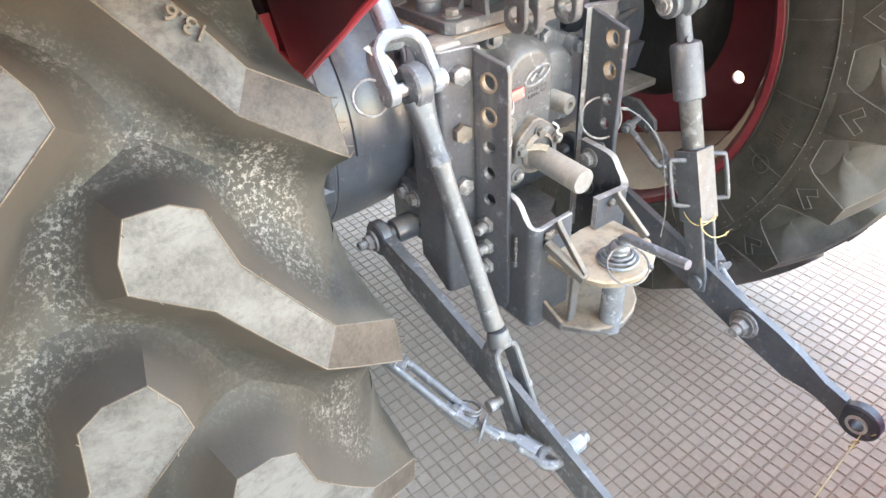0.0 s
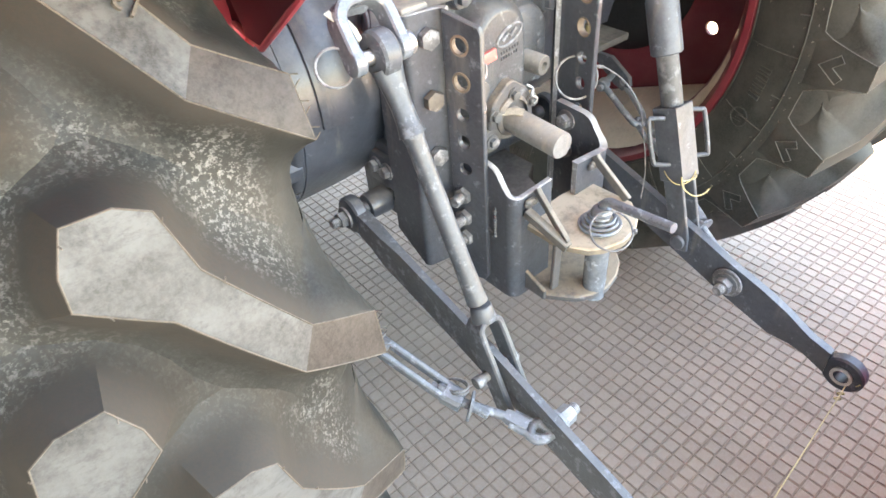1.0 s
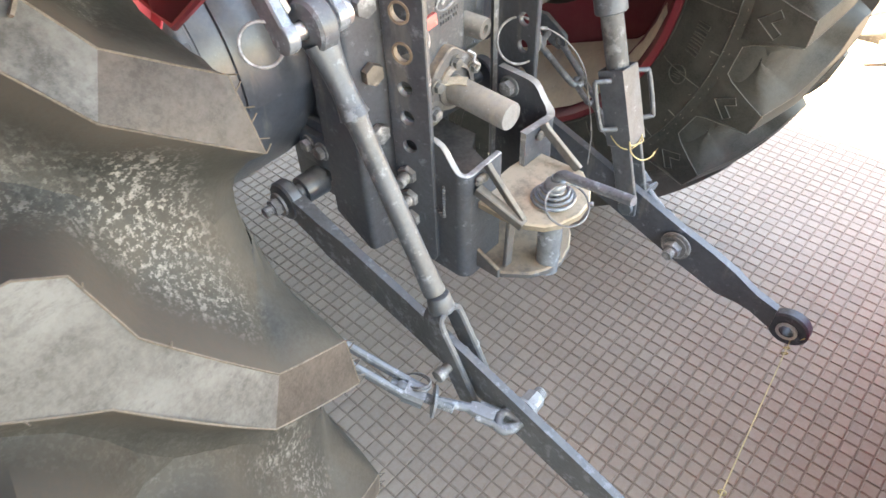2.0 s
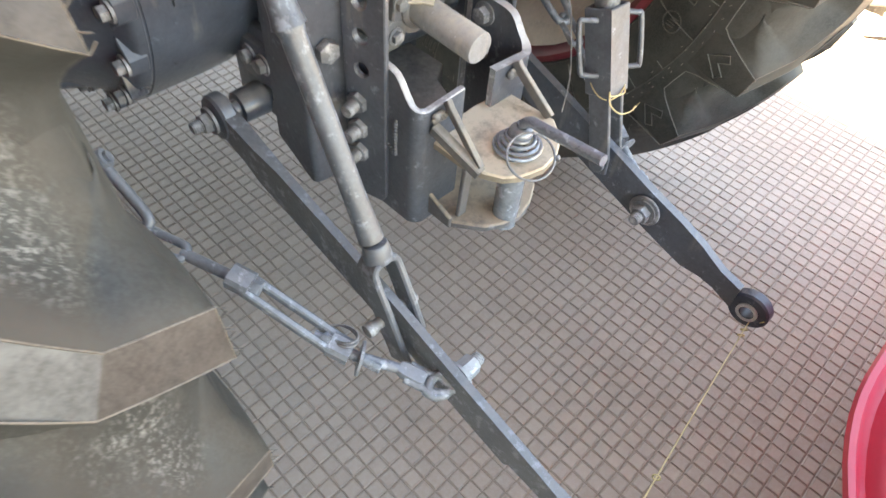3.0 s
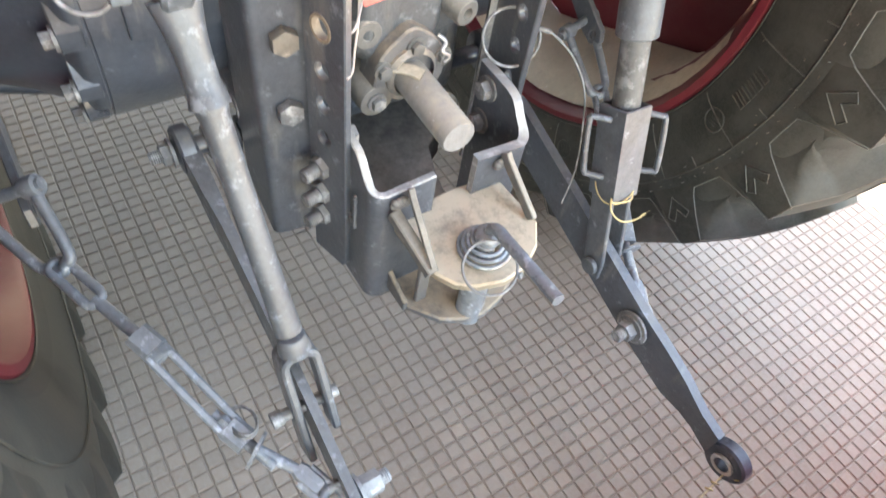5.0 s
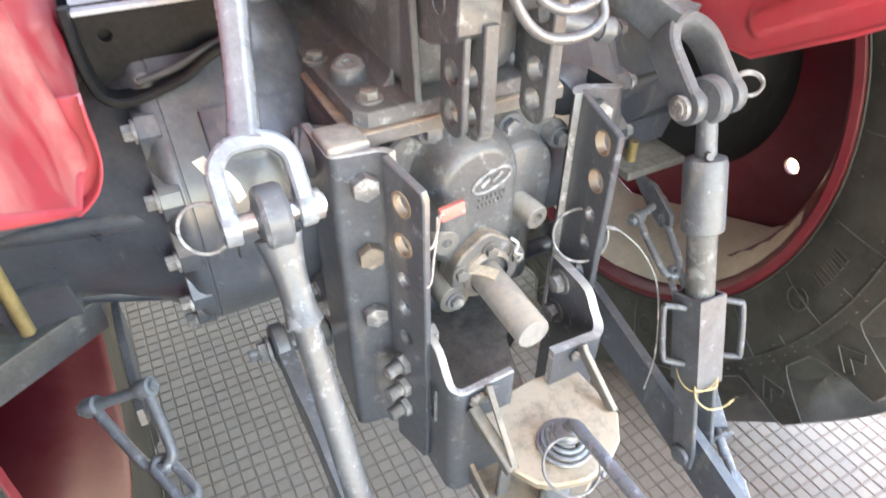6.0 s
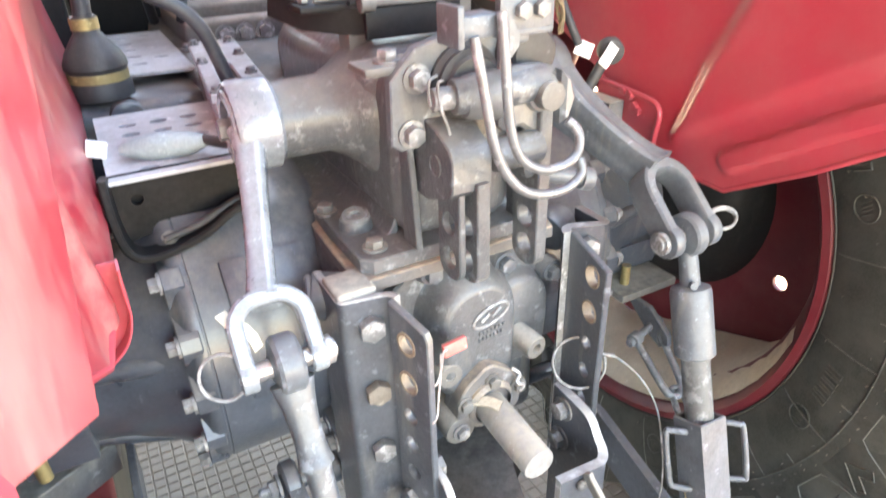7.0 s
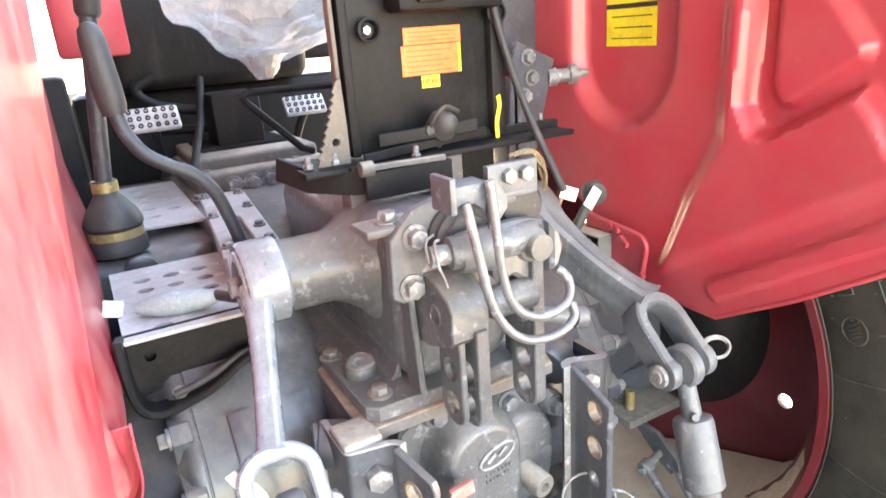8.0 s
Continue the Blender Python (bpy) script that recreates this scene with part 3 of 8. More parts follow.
def sidewall_marks(cx, s):
    """Moulded radial lines, buttress chevrons, round marks and vent pips on the inner sidewall."""
    rng = random.Random(11)

    def at(r, d, lift=0.0006):
        side = [(0.388, 0.122), (0.400, 0.129), (0.425, 0.141), (0.465, 0.150), (0.495, 0.1525), (0.520, 0.151), (0.541, 0.1465)]
        u = 0.136
        for (r0, u0), (r1, u1) in zip(side, side[1:]):
            if r0 <= r <= r1:
                u = u0 + (u1 - u0) * (r - r0) / (r1 - r0)
        return on_wheel(cx, s * (u + lift), d, r)

    step_deg = 360.0 / LUGS
    for k in range(LUGS):
        d0 = 12.1 + step_deg * k - 16.0
        b = bmesh.new()
        tube(b, [at(0.410 + 0.0118 * i, d0 + 0.06 * i) for i in range(8)], 0.0010, 4)
        part("radial_line", b, m_flash, wheel_r)
        b = bmesh.new()
        tube(b, [at(0.476 + 0.0055 * i, d0 + step_deg / 2 + 0.03 * i) for i in range(4)], 0.0010, 4)
        part("radial_line", b, m_flash, wheel_r)
        b = bmesh.new()
        chev = [(-2.3, 0.553), (-0.1, 0.522), (2.2, 0.548), (1.2, 0.556), (0.0, 0.542), (-1.2, 0.560)]
        tube(b, [on_wheel(cx, s * 0.1562, d0 + 0.9 + q, r) for q, r in chev], 0.0011, 4, True)
        part("buttress_mark", b, m_flash, wheel_r)
    for k in range(LUGS):
        d0 = 12.1 + step_deg * k
        b = bmesh.new()
        bay = [(-13.1, 0.596), (-12.0, 0.560), (-10.9, 0.531), (-10.0, 0.5175), (-7.3, 0.5165), (-4.6, 0.5175), (-3.65, 0.531), (-2.45, 0.560), (-1.4, 0.596)]
        tube(b, [on_wheel(cx, s * (0.1548 + 0.0018 * math.sin(math.pi * (0.597 - r) / 0.0985)), d0 + q, r) for q, r in bay], 0.0009, 4)
        part("mould_line", b, m_flash, wheel_r)
    for d in (20, 62, 110, 158, 201, 250, 297, 340):
        b = bmesh.new()
        tube(b, [at(0.448 + 0.016 * math.sin(a), d + 2.1 * math.cos(a)) for a in [2 * math.pi * i / 20 for i in range(20)]], 0.0012, 4, True)
        for q in (-0.9, -0.3, 0.3, 0.9):
            tube(b, [at(0.441, d + q - 0.3), at(0.455, d + q + 0.3)], 0.0010, 4)
        part("round_mark", b, m_tyre_mark, wheel_r)
        for j in range(5):
            b = bmesh.new()
            e = d + 5.5 + j * 1.5
            tube(b, [at(0.438, e), at(0.460, e), at(0.460, e + 0.9), at(0.449, e + 0.9), at(0.438, e + 0.9)], 0.0013, 4)
            part("moulded_bar", b, m_tyre_mark, wheel_r)
    b = bmesh.new()
    spots = [(0.505, 2.61 * i) for i in range(138)] + [(0.487, 7.83 * i + 2) for i in range(46)] + [(0.4955, 5.2 * i + 1) for i in range(69)]
    spots += [(rng.uniform(0.415, 0.48), rng.uniform(0, 360)) for _ in range(50)]
    for r, d in spots:
        p = at(r + rng.uniform(-0.002, 0.002), d + rng.uniform(-0.3, 0.3))
        tube(b, [p, p + V(s * 0.0035, rng.uniform(-0.002, 0.002), rng.uniform(-0.002, 0.002))], 0.0007, 4)
    tagged(part("vent_hairs", b, m_edge, wheel_r), kind="stuff")


m_tyre_mark = rubber("rubbed_tyre_lettering", (0.06, 0.064, 0.058), 0.3, 0.0)
sidewall_marks(TYRE_X, -1)


def build_mud():
    """Dry soil lying in the bottom of the right rim."""
    bm = bmesh.new()
    rows = []
    for i in range(9):
        x = 0.447 + 0.152 * i / 8
        r = (0.378, 0.366, 0.357, 0.350, 0.346, 0.343, 0.341, 0.340, 0.340)[i]
        row = []
        for j in range(17):
            a = radians(-168 + 118 * j / 16)
            y, z = r * math.cos(a), r * math.sin(a)
            heap = -0.312 - 0.40 * y + 0.003 * math.sin(9 * y + i) - 0.085 * (1 - i / 8) ** 1.5
            row.append(bm.verts.new((x, y, AX_Z + max(z + 0.0045, min(heap, -0.10)))))
        rows.append(row)
    for i in range(8):
        for j in range(16):
            bm.faces.new((rows[i][j], rows[i + 1][j], rows[i + 1][j + 1], rows[i][j + 1]))
    part("soil_deposit", bm, m_sand, wheel_r, "pale dry soil lying in the rim")


m_sand = coated("pale_dry_soil", (0.62, 0.52, 0.42), 0.95, 0.5, 0.1, grain=200, dust_color=(0.70, 0.60, 0.48))
build_mud()


# rear axle and transmission housing
AXLE_BOLTS = tuple(-63.0 + 20.8 * i for i in range(17) if i not in (6, 7, 8))


def build_axle():
    bm = bmesh.new()
    c = (0, 0, 0.635)
    for s in (1, -1):
        prof = [(0.10, 0.170), (0.118, 0.182), (0.15, 0.1895), (0.20, 0.1915), (0.2585, 0.1915), (0.2595, 0.1900), (0.2606, 0.1900), (0.2616, 0.1910), (0.2700, 0.1905), (0.2765, 0.186), (0.2810, 0.176), (0.290, 0.166), (0.300, 0.160), (0.320, 0.146), (0.360, 0.128), (0.410, 0.117), (0.452, 0.113), (0.456, 0.0)]
        bm = bmesh.new()
        lathe(bm, [(a * s, b) for a, b in prof], c, (1, 0, 0), 56)
        ob = part("axle_housing", bm, m_axle, tractor, "dark blue-grey cast rear axle housing")
        # scalloped flange with a boss at every bolt
        b = bmesh.new()
        ol = []
        for k in range(180):
            d = 2 * k - 90
            near = min(abs((d - q + 180) % 360 - 180) for q in AXLE_BOLTS)
            r = 0.1935 - 0.0215 * step01((near - 2.2) / 7.0)
            ol.append((-r * math.cos(radians(d)), r * math.sin(radians(d))))
        prism(b, ol, (s * 0.2640, 0, 0.635), (0, 1, 0), (0, 0, 1), s * 0.0215)
        part("flange", b, m_axle, ob, "scalloped bolting flange", 25)
        # flat-topped casting pad over the drum
        b = bmesh.new()
        ring_rows = []
        for k in range(19):
            q = radians(-4 + 46 * k / 18)
            ring_rows.append([b.verts.new((s * x, -r * math.cos(q), 0.635 + r * math.sin(q))) for x, r in ((0.134, 0.180), (0.137, 0.1950), (0.140, 0.1965), (0.225, 0.1965), (0.228, 0.1950), (0.231, 0.180))])
        for p, q in zip(ring_rows, ring_rows[1:]):
            for j in range(5):
                b.faces.new((p[j], p[j + 1], q[j + 1], q[j]))
        b.faces.new(ring_rows[0])
        b.faces.new(ring_rows[-1])
        part("casting_pad", b, m_axle, ob)
        # ribs along the outer trumpet
        for d in (12, 75, 150, 215, 300):
            a = radians(d)
            b = bmesh.new()
            cyl(b, (s * 0.288, -0.150 * math.cos(a), 0.635 + 0.150 * math.sin(a)), (s * 0.43, -0.110 * math.cos(a), 0.635 + 0.110 * math.sin(a)), 0.012, 0.008, 10)
            part("casting_rib", b, m_axle, ob)
        for d in AXLE_BOLTS:
            a = radians(d)
            p = V(s * 0.2858, -0.184 * math.cos(a), 0.635 + 0.184 * math.sin(a))
            bolt(ob, p, (s, 0, 0), 0.0085, 0.009)
    return ob


axle = build_axle()


def build_gearbox():
    bm = bmesh.new()
    box(bm, (-0.125, -0.225, 0.47), (0.125, 0.42, 0.765), 0.018, 3)
    box(bm, (-0.10, -0.21, 0.43), (0.10, 0.40, 0.50), 0.02, 3)
    ob = part("gearbox_housing", bm, m_cast, tractor, "dusty grey cast gearbox housing")
    # bolted eye on the rear corner
    for s in (-1, 1):
        bm = bmesh.new()
        cyl(bm, (s * 0.130, -0.225, 0.735), (s * 0.158, -0.215, 0.742), 0.026, 0.024, 24, 0.003)
        ring(bm, (s * 0.1585, -0.215, 0.742), (s, 0.25, 0.1), 0.017, 0.004)
        part("mounting_boss", bm, m_axle, ob)
    return ob


gearbox = build_gearbox()


def build_lift_cover():
    """The lift housing: two stacked flange plates, a box with ribs, and the cross tube."""
    bm = bmesh.new()
    low = [(-0.124, -0.262), (-0.118, -0.268), (0.104, -0.268), (0.122, -0.22), (0.124, 0.22), (-0.112, 0.22), (-0.118, -0.05), (-0.123, -0.20)]
    prism(bm, low, (0, 0, 0.757), (1, 0, 0), (0, 1, 0), 0.014)
    ob = part("lift_gasket_plate", bm, m_tan_low, gearbox, "sandy dust on the lower flange edge")
    bm = bmesh.new()
    top = [(-0.114, -0.252), (-0.104, -0.262), (0.095, -0.262), (0.112, -0.240), (0.120, 0.20), (-0.104, 0.20), (-0.110, -0.05), (-0.115, -0.17)]
    flange_bm = bmesh.new()
    prism(flange_bm, top, (0, 0, 0.771), (1, 0, 0), (0, 1, 0), 0.016)
    # upper box, well rounded, over a narrower foot
    box(bm, (-0.062, -0.245, 0.78), (0.072, 0.12, 0.955), 0.030, 5)
    box(bm, (-0.076, -0.205, 0.83), (0.085, 0.10, 0.965), 0.036, 5)
    # hollow fillets where the box meets the flange
    for x, k in ((-0.062, -1), (0.072, 1)):
        prism(bm, [(x - k * 0.004, 0.786)] + [(x + k * 0.016 * (1 - math.sin(radians(a))), 0.786 + 0.016 * (1 - math.cos(radians(a)))) for a in (0, 20, 40, 60, 80, 90)] + [(x - k * 0.004, 0.803)], (0, 0.10, 0), (1, 0, 0), (0, 0, 1), 0.32)
    # rear corner ribs and a stepped pad between them
    prism(bm, [(-0.266, 0.786), (-0.235, 0.786), (-0.235, 0.918), (-0.250, 0.912), (-0.256, 0.880)], (-0.059, 0, 0), (0, 1, 0), (0, 0, 1), 0.007)
    prism(bm, [(-0.262, 0.786), (-0.235, 0.786), (-0.235, 0.93), (-0.258, 0.918)], (0.064, 0, 0), (0, 1, 0), (0, 0, 1), 0.008)
    box(bm, (-0.050, -0.253, 0.850), (-0.028, -0.240, 0.905), 0.003, 2)
    cyl(bm, (-0.066, -0.246, 0.903), (-0.066, -0.262, 0.903), 0.0085, 0.0075, 18, 0.002)
    # cross tube with swelling where it joins the box
    tube_bm = bmesh.new()
    lathe(tube_bm, [(-0.152, 0.0), (-0.152, 0.0375), (-0.098, 0.0385), (-0.090, 0.0430), (-0.083, 0.0460), (-0.076, 0.0510), (-0.068, 0.0570), (-0.056, 0.0625), (-0.040, 0.0640), (0.040, 0.064), (0.052, 0.062), (0.066, 0.057), (0.075, 0.049), (0.082, 0.0445), (0.142, 0.040), (0.142, 0.0)], (0, -0.142, 0.900), (1, 0, 0), 40)
    body = part("lift_housing", bm, m_cast, tractor, "dusty grey cast hydraulic lift housing")
    part("cross_tube", tube_bm, m_cast, body, "flared tube that carries the lift arms")
    part("cover_flange", flange_bm, m_cast, body, "thick bolted flange plate")
    for p in ((-0.092, -0.238), (-0.106, -0.135), (-0.108, 0.02), (0.095, -0.225), (0.105, -0.12), (0.108, 0.05)):
        bolt(body, (*p, 0.787), (0, 0, 1), 0.0095, 0.007, material=m_dusty)
    bm = bmesh.new()
    cyl(bm, (-0.091, -0.186, 0.783), (-0.091, -0.187, 0.7995), 0.0180, 0.0168, 28, 0.002)
    part("plug_boss", bm, m_cast, body)
    bm = bmesh.new()
    lathe(bm, [(0.0, 0.0152), (0.003, 0.0148), (0.004, 0.0132), (0.003, 0.0122), (0.0042, 0.0115), (0.0042, 0.0056), (0.0005, 0.0052), (0.0005, 0.0)], (-0.091, -0.187, 0.7990), (-0.12, -0.20, 1), 28)
    part("filler_plug", bm, m_bolt, body, "round plug with a hexagon socket")
    bm = bmesh.new()
    box(bm, (-0.098, -0.266, 0.958), (-0.040, -0.225, 0.966), 0.003)
    tab = part("clamp_plate", bm, m_dusty, body)
    bolt(tab, (-0.069, -0.247, 0.966), (0, 0, 1), 0.0095, 0.008)
    return body


lift = build_lift_cover()


def lift_arm(s):
    """Lift arm: hub on the cross tube, tapering shank, forked end."""
    hub = V(s * 0.168, -0.142, 0.900)
    bm = bmesh.new()
    lathe(bm, [(-0.020, 0.0), (-0.020, 0.0405), (-0.016, 0.0445), (0.018, 0.0445), (0.022, 0.0415), (0.0225, 0.036), (0.0245, 0.035), (0.0245, 0.026), (0.018, 0.024), (0.018, 0.0)], hub, (s, 0, 0), 40)
    x = V(1, 0, 0)
    if s < 0:
        a, b, tip, w = V(-0.178, -0.160, 0.892), V(-0.2165, -0.2985, 0.802), V(-0.216, -0.328, 0.757), 0.0290
    else:
        a, b, tip, w = V(0.166, -0.160, 0.896), V(0.212, -0.300, 0.820), V(0.217, -0.352, 0.766), 0.027
    pts = curve([a, a.lerp(b, 0.35) + V(0, 0, -0.004), a.lerp(b, 0.7) + V(0, 0, -0.004), b], 5)
    wide = 0.0135 if s < 0 else 0.0205
    sq = 0.10 if s < 0 else 0.17
    n8 = 24
    sec = [(wide * math.cos(t) * (1 - sq * math.cos(4 * t)), wide * math.sin(t) * (1 - sq * math.cos(4 * t))) for t in [2 * math.pi * i / n8 for i in range(n8)]]
    sweep(bm, pts, sec, scale=lambda t: (0.96 + 0.5 * (1 - t) ** 6 - 0.08 * t + 0.30 * t ** 8, 1.40 + 0.6 * (1 - t) ** 6 - 0.45 * t + 0.35 * t ** 8))
    dn = (tip - b).normalized()
    mid = b - dn * 0.004
    arch = [tip - x * w, mid.lerp(tip, 0.55) - x * w, mid.lerp(tip, 0.24) - x * w * 0.94, mid.lerp(tip, 0.04) - x * w * 0.55, mid, mid.lerp(tip, 0.04) + x * w * 0.55, mid.lerp(tip, 0.24) + x * w * 0.94, mid.lerp(tip, 0.55) + x * w, tip + x * w]
    arch = [arch[0]] + arch[1:-1] + [arch[-1]]
    deep = 1.0 if s < 0 else 1.25
    sweep(bm, curve(arch, 7), [(p, q * deep) for p, q in ((0.0044, -0.0132), (0.0066, -0.0112), (0.0074, -0.005), (0.0076, 0.0), (0.0074, 0.005), (0.0066, 0.0112), (0.0044, 0.0132), (-0.0044, 0.0132), (-0.0066, 0.0112), (-0.0066, -0.0112), (-0.0044, -0.0132))], up=x.cross(dn))
    for k in (-1, 1):
        cyl(bm, tip + x * (k * w - 0.0066), tip + x * (k * w + 0.0066), 0.0150 * deep, seg=28, bevel=0.002)
    arm = part("lift_arm", bm, m_arm if s < 0 else m_hitch2, tractor, "grey painted lift arm with a forked end")
    bm = bmesh.new()
    cyl(bm, tip - x * (w + (0.006 if s < 0 else 0.016)), tip + x * (w + 0.016), 0.0080, seg=18, bevel=0.001)
    if s < 0:
        cyl(bm, tip + x * (w + 0.006), tip + x * (w + 0.013), 0.0125, seg=24, bevel=0.001)
    if s > 0:
        cyl(bm, tip - x * (w + 0.014), tip - x * (w + 0.008), 0.0125, seg=24, bevel=0.001)
    part("hinge_pin", bm, m_zinc if s < 0 else m_bolt, arm, "plain steel pin")
    bm = bmesh.new()
    if s < 0:
        ring(bm, V(-0.2620, -0.3150, 0.7530), (-0.35, -0.85, 0.40), 0.0195, 0.0016)
    else:
        ring(bm, tip + V(w + 0.026, 0.0, 0.006), (0.25, 0.8, -0.6), 0.017, 0.0018, squash=0.7)
        ring(bm, tip + V(w + 0.027, 0.0, 0.004), (0.22, 0.8, -0.6), 0.016, 0.0018, squash=0.7)
    part("lynch_ring", bm, m_bolt, arm, "wire retaining ring")
    bolt(arm, hub + V(s * 0.018, 0, 0), (s, 0, 0), 0.011, 0.013)
    return arm, tip


m_hitch2 = coated("right_arm_paint", (0.085, 0.098, 0.115), 0.36, 0.14, 0.12, grain=80)
arm_l, tip_l = lift_arm(-1)
arm_r, tip_r = lift_arm(1)
bm = bmesh.new()
sweep(bm, [V(-0.252, -0.300, 0.803), V(-0.248, -0.307, 0.797), V(-0.238, -0.314, 0.792), V(-0.233, -0.318, 0.783), V(-0.231, -0.321, 0.774)], rect_section(0.0105, 0.0012, 0.0003))
part("paper_strip", bm, m_tape, arm_l, "strip of cream masking tape")


def ball_end(bm, c, r_out=0.024, wide=0.020, axis=(1, 0, 0)):
    u = Vector(axis)
    lathe(bm, [(-wide / 2, 0.0095), (-wide / 2, 0.012), (-wide * 0.42, 0.015), (-wide * 0.40, r_out * 0.9), (-wide * 0.28, r_out), (wide * 0.28, r_out), (wide * 0.40, r_out * 0.9), (wide * 0.42, 0.015), (wide / 2, 0.012), (wide / 2, 0.0095), (-wide / 2, 0.0095)], c, u, 32)


def left_rod():
    top, bot = V(-0.213, -0.328, 0.757), V(-0.2070, -0.459, 0.474)
    d = (bot - top).normalized()
    bm = bmesh.new()
    lathe(bm, [(0.0, 0.0105), (0.006, 0.0120), (0.010, 0.0130), (0.014, 0.0122), (0.018, 0.0114), (0.06, 0.0112), (0.17, 0.0114), (0.205, 0.0124), (0.222, 0.0130)], top + d * 0.080, d, 24)
    rod = part("lift_rod", bm, m_rod, tractor, "blue-grey round lift rod with chipped paint")
    bm = bmesh.new()
    ball_end(bm, top, 0.0255, 0.027)
    sweep(bm, [top + d * (0.016 + 0.0082 * i) for i in range(10)], [(0.0122 * math.cos(a), 0.0112 * math.sin(a)) for a in [2 * math.pi * i / 14 for i in range(14)]], up=(0, 1, 0.3), scale=lambda t: (1.0 + 0.55 * (1 - t) ** 3 + 0.30 * t ** 6, 0.90 + 0.25 * (1 - t) ** 3 + 0.42 * t ** 6))
    ring(bm, top + d * 0.082, d, 0.0105, 0.0026, 20, 8)
    part("ball_joint", bm, m_rod, rod, "cast ball-joint end")
    bm = bmesh.new()
    # clevis: flattened U around the lower link
    e = V(-0.2065, -0.462, 0.462)
    a = V(-0.2245, -0.520, 0.352)
    b = V(-0.1925, -0.520, 0.352)
    pts = curve([a, a.lerp(e + V(-0.0165, 0, 0), 0.55), e + V(-0.0160, -0.007, -0.016), e + V(-0.0125, -0.002, -0.004), e + V(0, -0.001, 0.000), e + V(0.0125, -0.002, -0.004), e + V(0.0160, -0.007, -0.016), b.lerp(e + V(0.0165, 0, 0), 0.55), b.lerp(e + V(0.0165, 0, 0), 0.2)], 5)
    sweep(bm, pts, rect_section(0.0078, 0.030, 0.002), up=(0, 1, 0.5))
    cyl(bm, e + V(0, 0.003, 0.020), e + V(0, -0.003, -0.002), 0.0130, 0.0160, 20, 0.003)
    clevis = part("clevis", bm, m_rod, rod, "welded strap clevis with holes")
    bm = bmesh.new()
    cyl(bm, V(-0.246, -0.491, 0.397), V(-0.178, -0.491, 0.397), 0.0065, seg=18, bevel=0.001)
    cyl(bm, V(-0.2475, -0.491, 0.397), V(-0.236, -0.491, 0.397), 0.0082, seg=18, bevel=0.001)
    part("clevis_pin", bm, m_bolt, rod, "bright steel cross pin")
    bm = bmesh.new()
    ring(bm, V(-0.2705, -0.4800, 0.4030), (0.15, 0.30, 1), 0.0215, 0.0013, squash=0.55)
    ring(bm, V(-0.2695, -0.4810, 0.4060), (0.10, 0.45, 1), 0.0205, 0.0013, squash=0.55)
    part("lynch_ring", bm, m_bolt, rod, "wire retaining ring")
    return rod


left_rod()


